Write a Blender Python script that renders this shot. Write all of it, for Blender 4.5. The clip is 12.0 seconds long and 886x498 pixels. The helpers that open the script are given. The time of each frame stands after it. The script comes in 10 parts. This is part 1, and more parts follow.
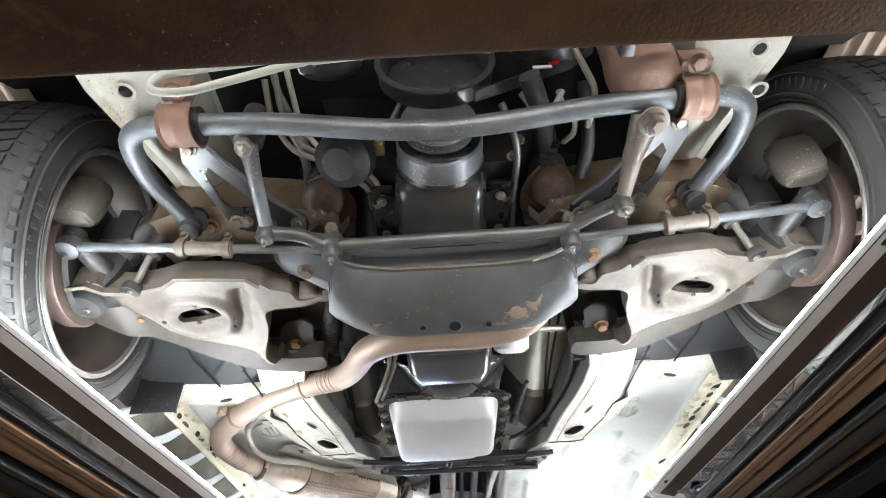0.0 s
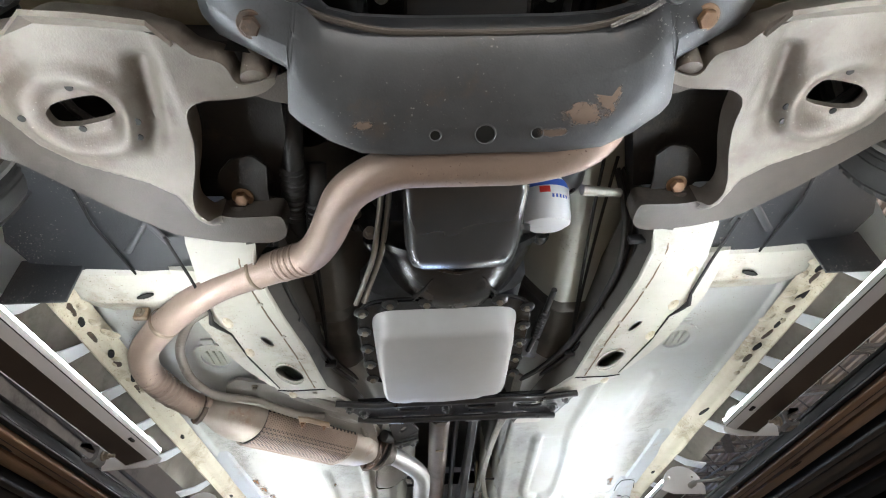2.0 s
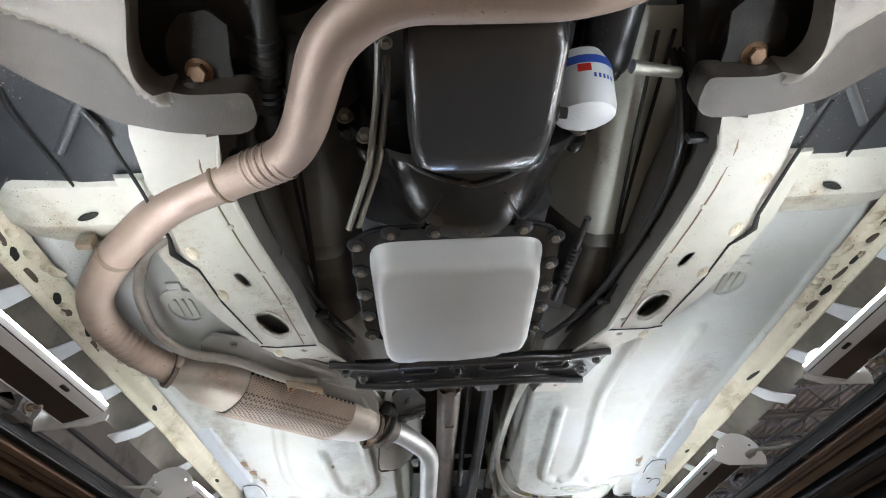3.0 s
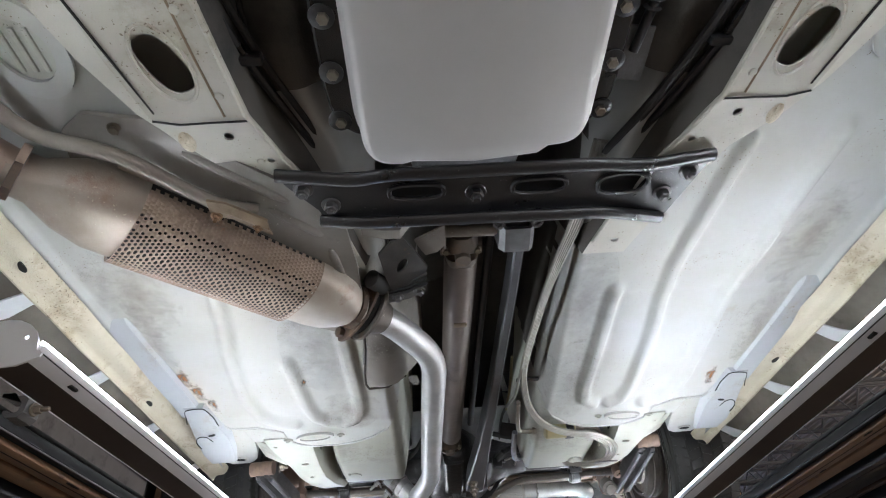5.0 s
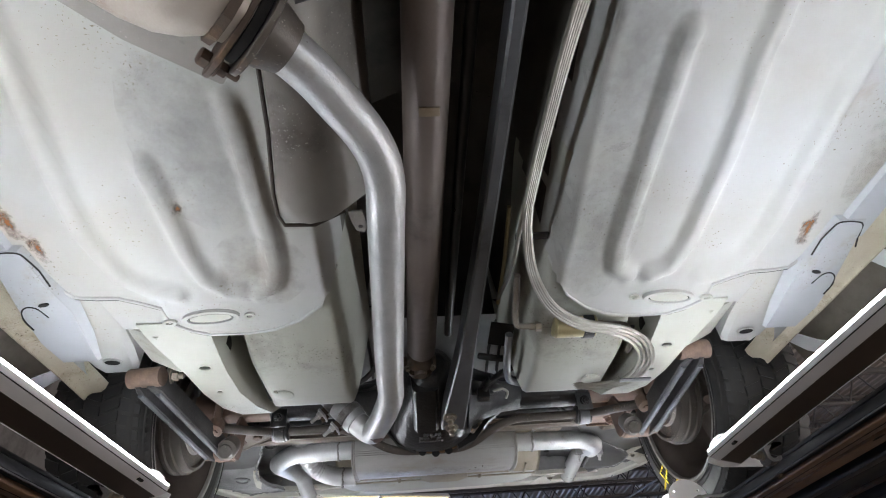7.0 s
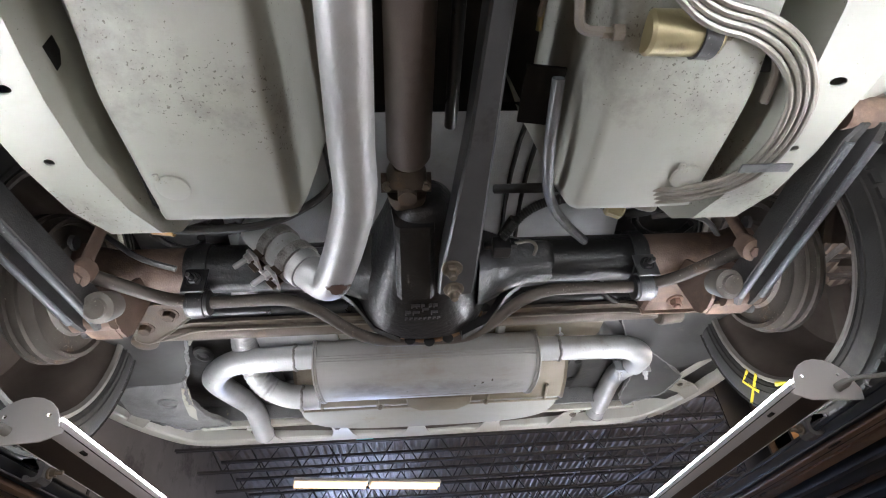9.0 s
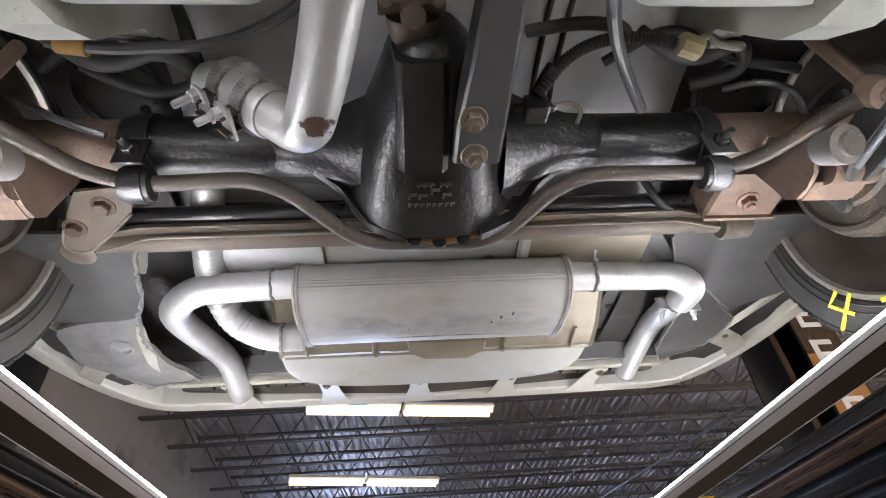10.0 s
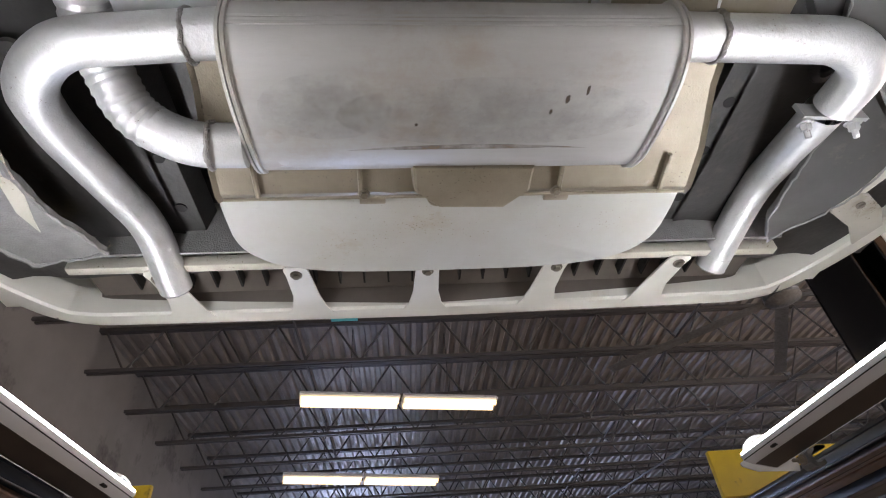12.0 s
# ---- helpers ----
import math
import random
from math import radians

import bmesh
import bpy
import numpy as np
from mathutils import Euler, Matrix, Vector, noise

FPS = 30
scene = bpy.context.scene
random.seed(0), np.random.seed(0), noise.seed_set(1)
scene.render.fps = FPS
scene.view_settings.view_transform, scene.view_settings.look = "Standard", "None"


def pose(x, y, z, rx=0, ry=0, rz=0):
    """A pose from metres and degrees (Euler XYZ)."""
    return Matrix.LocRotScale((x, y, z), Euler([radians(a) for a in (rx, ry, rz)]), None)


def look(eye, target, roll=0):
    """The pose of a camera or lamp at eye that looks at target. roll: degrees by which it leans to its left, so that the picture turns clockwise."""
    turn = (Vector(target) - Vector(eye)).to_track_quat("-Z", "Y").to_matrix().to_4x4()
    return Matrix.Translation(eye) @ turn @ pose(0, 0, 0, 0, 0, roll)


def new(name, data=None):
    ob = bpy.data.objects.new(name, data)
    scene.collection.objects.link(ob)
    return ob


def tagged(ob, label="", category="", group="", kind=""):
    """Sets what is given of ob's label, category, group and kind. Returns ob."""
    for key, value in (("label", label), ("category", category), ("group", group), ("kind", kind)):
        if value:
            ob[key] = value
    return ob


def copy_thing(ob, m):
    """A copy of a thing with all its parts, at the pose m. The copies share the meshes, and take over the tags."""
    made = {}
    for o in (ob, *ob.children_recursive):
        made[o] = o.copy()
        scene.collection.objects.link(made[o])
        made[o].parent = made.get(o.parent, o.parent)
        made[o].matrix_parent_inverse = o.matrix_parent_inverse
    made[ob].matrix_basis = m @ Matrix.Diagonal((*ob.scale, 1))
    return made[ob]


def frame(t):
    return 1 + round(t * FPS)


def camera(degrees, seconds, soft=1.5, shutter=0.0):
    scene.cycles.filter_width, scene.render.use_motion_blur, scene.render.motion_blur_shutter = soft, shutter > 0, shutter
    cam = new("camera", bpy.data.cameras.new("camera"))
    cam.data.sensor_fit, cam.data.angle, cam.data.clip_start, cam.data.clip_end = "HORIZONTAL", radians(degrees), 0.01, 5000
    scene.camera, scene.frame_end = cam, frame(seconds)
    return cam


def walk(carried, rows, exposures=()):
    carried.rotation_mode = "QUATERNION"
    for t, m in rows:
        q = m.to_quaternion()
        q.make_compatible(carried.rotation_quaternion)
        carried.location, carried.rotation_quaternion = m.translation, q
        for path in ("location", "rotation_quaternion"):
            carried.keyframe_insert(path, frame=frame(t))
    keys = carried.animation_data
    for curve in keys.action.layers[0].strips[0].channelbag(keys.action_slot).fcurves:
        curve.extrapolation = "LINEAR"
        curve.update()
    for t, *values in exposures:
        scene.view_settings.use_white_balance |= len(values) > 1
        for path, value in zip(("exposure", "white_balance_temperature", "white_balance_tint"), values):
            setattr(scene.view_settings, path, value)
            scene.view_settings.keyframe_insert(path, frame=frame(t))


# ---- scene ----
cam = camera(78.1, 12.0, soft=1.1)
PATH = [
    (0, (-0.002, 0.101, 1.213), (0.009, 1.602, 2.534), -3.5),
    (0.5, (-0.027, 0.23, 1.218), (-0.056, 1.741, 2.529), -3.0),
    (1, (-0.055, 0.368, 1.224), (-0.049, 1.883, 2.53), -3.5),
    (1.5, (-0.07, 0.475, 1.229), (0.001, 1.984, 2.54), -4.2),
    (2, (-0.075, 0.606, 1.248), (0.02, 2.108, 2.566), -4.4),
    (2.5, (-0.08, 0.733, 1.264), (0.006, 2.233, 2.584), -4.6),
    (2.7, (-0.087, 0.784, 1.268), (-0.007, 2.284, 2.588), -4.6),
    (4.3, (-0.082, 1.206, 1.288), (0.041, 2.722, 2.587), -5.6),
    (4.5, (-0.084, 1.265, 1.291), (0.026, 2.785, 2.586), -5.6),
    (5, (-0.101, 1.439, 1.305), (-0.019, 2.965, 2.595), -5.3),
    (5.5, (-0.116, 1.6, 1.318), (-0.031, 3.132, 2.6), -5.2),
    (6, (-0.093, 1.742, 1.324), (0.01, 3.277, 2.602), -5.3),
    (6.5, (-0.055, 1.888, 1.338), (0.062, 3.424, 2.614), -5.3),
    (7, (-0.055, 2.039, 1.337), (0.066, 3.577, 2.61), -5.1),
    (8.8, (-0.04, 2.594, 1.353), (0.113, 4.146, 2.605), -5.5),
    (9, (-0.05, 2.663, 1.35), (0.097, 4.214, 2.604), -5.2),
    (9.5, (-0.071, 2.817, 1.348), (0.073, 4.363, 2.608), -5.1),
    (10, (-0.063, 2.971, 1.353), (0.092, 4.52, 2.609), -5.3),
    (10.5, (-0.048, 3.11, 1.359), (0.114, 4.653, 2.621), -5.3),
    (11, (-0.059, 3.237, 1.364), (0.098, 4.781, 2.626), -5.3),
    (11.5, (-0.074, 3.381, 1.377), (0.078, 4.92, 2.645), -5.3),
    (12, (-0.076, 3.515, 1.375), (0.084, 5.053, 2.643), -5.4),
]
EXPOSURES = [(0, 2.00, 6300, 10), (1.0, 1.68, 6350, 10), (1.5, 1.48, 6400, 11), (2.5, 1.20, 6350, 11), (4.5, 0.97, 6200, 13), (5.5, 0.84, 6250, 14), (7.0, 0.62, 6400, 15), (9.0, 1.05, 6500, 17), (9.5, 1.27, 6600, 18), (10.5, 1.44, 6650, 18), (12.0, 1.08, 6700, 18)]
walk(cam, [(t, look(eye, target, roll)) for t, eye, target, roll in PATH], EXPOSURES)

# ---- light ----
world = bpy.data.worlds.new("shop_air")
scene.world = world
world.use_nodes = True
world.node_tree.nodes["Background"].inputs[0].default_value = (0.62, 0.72, 0.9, 1)
world.node_tree.nodes["Background"].inputs[1].default_value = 0.12
STRIP_POWER = 52.0
SHOP_LAMP_POWER = 1.0
FILL_POWER = 3.7


# ---- materials ----
def shader(name, base, alt=None, rough=0.5, metal=0.0, scale=14.0, amount=0.6, bump=0.25, fine=320.0, dirt=None, dirt_scale=5.0, dirt_low=0.55,
           dirt_high=0.7, coat=0.0, stretch=(1, 1, 1), rough_var=0.12, bump_size=0.0015, specks=None, speck_low=0.720, scratch=None):
    """A painted, metal or rubber surface: two colours mixed by noise, patches of dirt, fine relief."""
    m = bpy.data.materials.new(name)
    m.use_nodes = True
    nt = m.node_tree
    N, K = nt.nodes, nt.links
    bsdf = N["Principled BSDF"]
    tc = N.new("ShaderNodeTexCoord")
    mp = N.new("ShaderNodeMapping")
    mp.inputs["Scale"].default_value = stretch
    K.new(tc.outputs["Object"], mp.inputs[0])
    alt = alt or tuple(c * 0.75 for c in base)
    n1 = N.new("ShaderNodeTexNoise")
    n1.inputs["Scale"].default_value, n1.inputs["Detail"].default_value, n1.inputs["Roughness"].default_value = scale, 6, 0.62
    K.new(mp.outputs[0], n1.inputs["Vector"])
    r1 = N.new("ShaderNodeMapRange")
    r1.inputs["From Min"].default_value, r1.inputs["From Max"].default_value = 0.3, 0.7
    r1.inputs["To Max"].default_value = amount
    n0 = N.new("ShaderNodeTexNoise")
    n0.inputs["Scale"].default_value, n0.inputs["Detail"].default_value = scale * 0.27, 3
    K.new(tc.outputs["Object"], n0.inputs["Vector"])
    av = N.new("ShaderNodeMath")
    av.operation = "MULTIPLY_ADD"
    av.inputs[1].default_value = 0.6
    K.new(n1.outputs["Fac"], av.inputs[0])
    half = N.new("ShaderNodeMath")
    half.operation = "MULTIPLY"
    half.inputs[1].default_value = 0.4
    K.new(n0.outputs["Fac"], half.inputs[0])
    K.new(half.outputs[0], av.inputs[2])
    r1.inputs["From Min"].default_value, r1.inputs["From Max"].default_value = 0.38, 0.62
    K.new(av.outputs[0], r1.inputs["Value"])
    mx = N.new("ShaderNodeMix")
    mx.data_type = "RGBA"
    mx.inputs[6].default_value, mx.inputs[7].default_value = (*base, 1), (*alt, 1)
    K.new(r1.outputs[0], mx.inputs[0])
    out = mx.outputs[2]
    if dirt:
        n2 = N.new("ShaderNodeTexNoise")
        n2.inputs["Scale"].default_value, n2.inputs["Detail"].default_value, n2.inputs["Roughness"].default_value = dirt_scale, 8, 0.7
        K.new(tc.outputs["Object"], n2.inputs["Vector"])
        r2 = N.new("ShaderNodeMapRange")
        r2.inputs["From Min"].default_value, r2.inputs["From Max"].default_value = dirt_low, dirt_high
        K.new(n2.outputs["Fac"], r2.inputs["Value"])
        m2 = N.new("ShaderNodeMix")
        m2.data_type = "RGBA"
        m2.inputs[7].default_value = (*dirt, 1)
        K.new(r2.outputs[0], m2.inputs[0])
        K.new(out, m2.inputs[6])
        out = m2.outputs[2]
    if specks:
        # small spots in clusters
        n4 = N.new("ShaderNodeTexNoise")
        n4.inputs["Scale"].default_value, n4.inputs["Detail"].default_value = 260, 2
        K.new(tc.outputs["Object"], n4.inputs["Vector"])
        cl = N.new("ShaderNodeTexNoise")
        cl.inputs["Scale"].default_value, cl.inputs["Detail"].default_value = 6, 3
        K.new(tc.outputs["Object"], cl.inputs["Vector"])
        sm = N.new("ShaderNodeMath")
        sm.operation = "MULTIPLY_ADD"
        sm.inputs[1].default_value = 0.45
        K.new(cl.outputs["Fac"], sm.inputs[0])
        K.new(n4.outputs["Fac"], sm.inputs[2])
        r4 = N.new("ShaderNodeMapRange")
        r4.inputs["From Min"].default_value, r4.inputs["From Max"].default_value = speck_low + 0.225, speck_low + 0.275
        r4.inputs["To Max"].default_value = 0.8
        K.new(sm.outputs[0], r4.inputs["Value"])
        m4 = N.new("ShaderNodeMix")
        m4.data_type = "RGBA"
        m4.inputs[7].default_value = (*specks, 1)
        K.new(r4.outputs[0], m4.inputs[0])
        K.new(out, m4.inputs[6])
        out = m4.outputs[2]
    if scratch:
        # thin wandering marks along contour lines of a noise
        n5 = N.new("ShaderNodeTexNoise")
        n5.inputs["Scale"].default_value, n5.inputs["Detail"].default_value = 9, 4
        K.new(tc.outputs["Object"], n5.inputs["Vector"])
        d5 = N.new("ShaderNodeMath")
        d5.operation = "SUBTRACT"
        d5.inputs[1].default_value = 0.57
        K.new(n5.outputs["Fac"], d5.inputs[0])
        a5 = N.new("ShaderNodeMath")
        a5.operation = "ABSOLUTE"
        K.new(d5.outputs[0], a5.inputs[0])
        r5 = N.new("ShaderNodeMapRange")
        r5.inputs["From Min"].default_value, r5.inputs["From Max"].default_value = 0.0, 0.0045
        r5.inputs["To Min"].default_value, r5.inputs["To Max"].default_value = 0.25, 0.0
        K.new(a5.outputs[0], r5.inputs["Value"])
        m5 = N.new("ShaderNodeMix")
        m5.data_type = "RGBA"
        m5.inputs[7].default_value = (*scratch, 1)
        K.new(r5.outputs[0], m5.inputs[0])
        K.new(out, m5.inputs[6])
        out = m5.outputs[2]
    K.new(out, bsdf.inputs["Base Color"])
    n3 = N.new("ShaderNodeTexNoise")
    n3.inputs["Scale"].default_value, n3.inputs["Detail"].default_value = fine, 4
    K.new(mp.outputs[0], n3.inputs["Vector"])
    rr = N.new("ShaderNodeMapRange")
    rr.inputs["To Min"].default_value, rr.inputs["To Max"].default_value = max(rough - rough_var, 0.05), min(rough + rough_var, 1)
    K.new(n1.outputs["Fac"], rr.inputs["Value"])
    K.new(rr.outputs[0], bsdf.inputs["Roughness"])
    ad = N.new("ShaderNodeMath")
    ad.operation = "MULTIPLY_ADD"
    ad.inputs[1].default_value = 0.22
    K.new(n1.outputs["Fac"], ad.inputs[0])
    K.new(n3.outputs["Fac"], ad.inputs[2])
    bp = N.new("ShaderNodeBump")
    bp.inputs["Strength"].default_value, bp.inputs["Distance"].default_value = bump, bump_size
    K.new(ad.outputs[0], bp.inputs["Height"])
    K.new(bp.outputs[0], bsdf.inputs["Normal"])
    bsdf.inputs["Metallic"].default_value = metal
    bsdf.inputs["Coat Weight"].default_value = coat
    bsdf.inputs["Coat Roughness"].default_value = 0.2
    return m


def glow(name, colour, power):
    m = bpy.data.materials.new(name)
    m.use_nodes = True
    b = m.node_tree.nodes["Principled BSDF"]
    b.inputs["Base Color"].default_value = (*colour, 1)
    b.inputs["Emission Color"].default_value = (*colour, 1)
    b.inputs["Emission Strength"].default_value = power
    return m


M_FLOOR = shader("primer_white_floor", (0.42, 0.43, 0.425), (0.375, 0.365, 0.325), rough=0.68, scale=5, amount=0.9, bump=0.08, fine=60, dirt=(0.30, 0.225, 0.13), dirt_scale=3.2, dirt_low=0.60, dirt_high=0.82, specks=(0.16, 0.12, 0.075), speck_low=0.725)
M_RIDGE = shader("bluish_white_primer", (0.41, 0.43, 0.455), (0.38, 0.39, 0.395), rough=0.68, scale=6, bump=0.06, fine=60, dirt=(0.33, 0.27, 0.18), dirt_scale=5, dirt_low=0.58, dirt_high=0.8, specks=(0.13, 0.09, 0.05), speck_low=0.725)
M_RAIL = shader("cream_overspray_steel", (0.46, 0.445, 0.39), (0.36, 0.335, 0.275), rough=0.55, scale=9, bump=0.15, dirt=(0.2, 0.15, 0.09), dirt_scale=5, dirt_low=0.55, dirt_high=0.75, specks=(0.1, 0.07, 0.04), speck_low=0.695)
M_ROCKER = shader("yellowed_sealer", (0.56, 0.51, 0.40), (0.44, 0.38, 0.27), rough=0.65, scale=16, bump=0.5, bump_size=0.004, dirt=(0.24, 0.17, 0.09), dirt_scale=6, dirt_low=0.52, dirt_high=0.72, specks=(0.12, 0.08, 0.045), speck_low=0.675)
M_WELL = shader("grey_green_primer", (0.41, 0.418, 0.372), (0.315, 0.312, 0.265), rough=0.5, scale=5, bump=0.08, dirt=(0.12, 0.11, 0.1), dirt_scale=4, dirt_low=0.56, dirt_high=0.8, specks=(0.1, 0.09, 0.07), speck_low=0.715)
# soot, plus the tunnel's shade put into the base colour
M_TUNNEL = shader("sooty_shaded_tunnel_paint", (0.085, 0.078, 0.067), (0.03, 0.028, 0.025), rough=0.6, scale=6, dirt=(0.02, 0.02, 0.02), dirt_scale=4)
M_ARM = shader("weathered_tan_steel", (0.215, 0.190, 0.160), (0.105, 0.088, 0.072), rough=0.5, metal=0.25, scale=4, amount=0.85, bump=0.25, dirt=(0.085, 0.062, 0.046), dirt_scale=4, dirt_low=0.52, dirt_high=0.70, specks=(0.33, 0.30, 0.26), speck_low=0.735)
M_ARMRIM = shader("grimy_brown_arm_rim", (0.105, 0.09, 0.077), (0.066, 0.056, 0.047), rough=0.5, metal=0.3, scale=10, bump=0.25, dirt=(0.2, 0.12, 0.065), dirt_scale=6, dirt_low=0.6, dirt_high=0.75, specks=(0.3, 0.27, 0.23), speck_low=0.705)
M_TAN = shader("rusty_tan_frame", (0.235, 0.175, 0.118), (0.12, 0.082, 0.053), rough=0.6, metal=0.3, scale=15, bump=0.4, dirt=(0.075, 0.048, 0.03), dirt_scale=7, dirt_low=0.6, dirt_high=0.72)
M_CROSS = shader("grey_black_crossmember", (0.108, 0.113, 0.121), (0.056, 0.057, 0.059), rough=0.42, metal=0.2, scale=5, amount=0.9, bump=0.12, dirt=(0.12, 0.088, 0.062), dirt_scale=4, dirt_low=0.59, dirt_high=0.76, specks=(0.30, 0.29, 0.28), speck_low=0.745, scratch=(0.05, 0.05, 0.05))
M_BLACK = shader("semi_gloss_black", (0.013, 0.0135, 0.015), (0.028, 0.028, 0.029), rough=0.3, scale=10, bump=0.2, coat=0.25, dirt=(0.07, 0.062, 0.055), dirt_scale=9, dirt_low=0.62, dirt_high=0.78, specks=(0.16, 0.15, 0.14), speck_low=0.73)
M_GLOSS = shader("glossy_black_sump", (0.026, 0.028, 0.031), (0.045, 0.038, 0.031), rough=0.23, scale=7, bump=0.05, fine=30, coat=0.5)
M_OILY = shader("oily_black_casting", (0.012, 0.012, 0.013), (0.03, 0.03, 0.03), rough=0.34, metal=0.15, scale=22, bump=0.55, fine=120, bump_size=0.003, coat=0.15)
M_RUBBER = shader("black_rubber", (0.018, 0.018, 0.018), (0.036, 0.034, 0.032), rough=0.6, scale=30, bump=0.2)
M_PLASTIC = shader("black_splash_plastic", (0.02, 0.021, 0.023), (0.035, 0.035, 0.037), rough=0.45, scale=18, bump=0.5, dirt=(0.11, 0.1, 0.09), dirt_scale=9, dirt_low=0.6, dirt_high=0.75, specks=(0.25, 0.23, 0.2), speck_low=0.69)
M_SWAY = shader("blue_grey_steel_bar", (0.20, 0.216, 0.235), (0.095, 0.10, 0.107), rough=0.46, metal=0.5, scale=9, amount=0.85, bump=0.15, dirt=(0.085, 0.078, 0.075), dirt_scale=6, dirt_low=0.5, dirt_high=0.75, specks=(0.4, 0.4, 0.4), speck_low=0.71)
M_LINK = shader("greasy_steel_link", (0.115, 0.114, 0.114), (0.048, 0.046, 0.044), rough=0.42, metal=0.5, scale=16, bump=0.4, dirt=(0.2, 0.13, 0.08), dirt_scale=12, dirt_low=0.62, dirt_high=0.75)
M_CLAMP = shader("faded_red_bracket", (0.27, 0.165, 0.125), (0.2, 0.115, 0.085), rough=0.5, metal=0.2, scale=18, bump=0.2)
M_RUST = shader("brown_rusted_axle", (0.215, 0.148, 0.115), (0.115, 0.078, 0.061), rough=0.6, metal=0.2, scale=14, bump=0.4, dirt=(0.3, 0.2, 0.14), dirt_scale=8)
M_EXH = shader("rust_tinted_exhaust", (0.35, 0.262, 0.21), (0.24, 0.17, 0.133), rough=0.48, metal=0.4, scale=5, bump=0.2, dirt=(0.45, 0.33, 0.25), dirt_scale=6, dirt_low=0.55, dirt_high=0.8, specks=(0.12, 0.07, 0.045), speck_low=0.715)
M_CONV = shader("heat_stained_converter", (0.40, 0.355, 0.305), (0.235, 0.18, 0.14), rough=0.48, metal=0.3, scale=7, amount=0.85, bump=0.2, dirt=(0.21, 0.11, 0.07), dirt_scale=6, dirt_low=0.54, dirt_high=0.68, specks=(0.45, 0.38, 0.3), speck_low=0.705)
M_PERF = shader("dark_rust_perforated_steel", (0.285, 0.215, 0.165), (0.165, 0.118, 0.092), rough=0.5, metal=0.35, scale=9, amount=0.9, bump=0.2, dirt=(0.32, 0.14, 0.06), dirt_scale=8, dirt_low=0.62, dirt_high=0.74)
M_SHEET = shader("grey_beige_shield_sheet", (0.27, 0.253, 0.232), (0.165, 0.15, 0.132), rough=0.48, metal=0.25, scale=4, amount=0.9, bump=0.1, dirt=(0.075, 0.06, 0.05), dirt_scale=5, dirt_low=0.57, dirt_high=0.75, specks=(0.42, 0.4, 0.36))
# the shadow outboard of the sill is put into this brown
M_LINER = shader("rocker_shadow_brown", (0.24, 0.215, 0.175), (0.13, 0.112, 0.09), rough=0.65, scale=9, amount=0.9, bump=0.3, dirt=(0.06, 0.05, 0.04), dirt_scale=7, dirt_low=0.55, dirt_high=0.75)
M_SILVER = shader("aluminized_silver_pipe", (0.52, 0.527, 0.53), (0.36, 0.362, 0.362), rough=0.45, metal=0.58, scale=12, amount=0.8, bump=0.35, fine=240, dirt=(0.26, 0.22, 0.185), dirt_scale=7, dirt_low=0.58, dirt_high=0.76, specks=(0.2, 0.17, 0.15), speck_low=0.725)
M_MUFF = shader("brushed_muffler_steel", (0.47, 0.467, 0.455), (0.33, 0.322, 0.305), rough=0.52, metal=0.35, scale=5, amount=0.9, bump=0.08, dirt=(0.30, 0.225, 0.15), dirt_scale=3.2, dirt_low=0.54, dirt_high=0.82, stretch=(0.3, 2, 2))
M_WELD = shader("rough_weld_bead", (0.36, 0.35, 0.34), (0.1, 0.085, 0.07), rough=0.5, metal=0.6, scale=60, bump=1.0, bump_size=0.003)
M_ALU = shader("bead_blasted_aluminium_pan", (0.47, 0.465, 0.455), (0.40, 0.393, 0.38), rough=0.42, metal=0.2, scale=5, bump=0.06, fine=400)
M_CASE = shader("grey_cast_case", (0.22, 0.225, 0.235), (0.1, 0.1, 0.1), rough=0.36, metal=0.7, scale=24, bump=0.5)
M_BOLT = shader("dull_bolt_steel", (0.26, 0.23, 0.19), (0.14, 0.11, 0.08), rough=0.45, metal=0.7, scale=60, bump=0.3)
M_RBOLT = shader("orange_rust_bolt", (0.24, 0.14, 0.075), (0.14, 0.08, 0.045), rough=0.6, metal=0.3, scale=60, bump=0.4)
M_LINE = shader("bare_steel_line", (0.32, 0.305, 0.27), (0.18, 0.168, 0.145), rough=0.4, metal=0.6, scale=30, bump=0.15)
M_HOSE = shader("pale_grey_hose", (0.38, 0.38, 0.34), (0.3, 0.3, 0.27), rough=0.55, scale=20, bump=0.1)
M_GOLD = shader("gold_zinc_filter", (0.40, 0.345, 0.19), (0.30, 0.255, 0.15), rough=0.34, metal=0.6, scale=6, bump=0.03, dirt=(0.16, 0.13, 0.09), dirt_scale=20, dirt_low=0.58, dirt_high=0.75)
M_WHITE = shader("white_painted_tin", (0.75, 0.76, 0.78), (0.68, 0.69, 0.7), rough=0.3, scale=8, bump=0.03, dirt=(0.4, 0.39, 0.37), dirt_scale=9, dirt_low=0.65, dirt_high=0.8)
M_RIM = shader("brake_dusted_rim", (0.17, 0.14, 0.12), (0.085, 0.066, 0.055), rough=0.45, metal=0.4, scale=8, amount=0.9, bump=0.2, dirt=(0.24, 0.21, 0.19), dirt_scale=4, dirt_low=0.56, dirt_high=0.72)
M_RIMLIP = shader("worn_alloy_lip", (0.42, 0.40, 0.37), (0.25, 0.22, 0.19), rough=0.4, metal=0.7, scale=16, bump=0.2)
M_ROTOR = shader("rusty_brake_rotor", (0.15, 0.105, 0.088), (0.09, 0.062, 0.052), rough=0.5, metal=0.4, scale=22, bump=0.4)
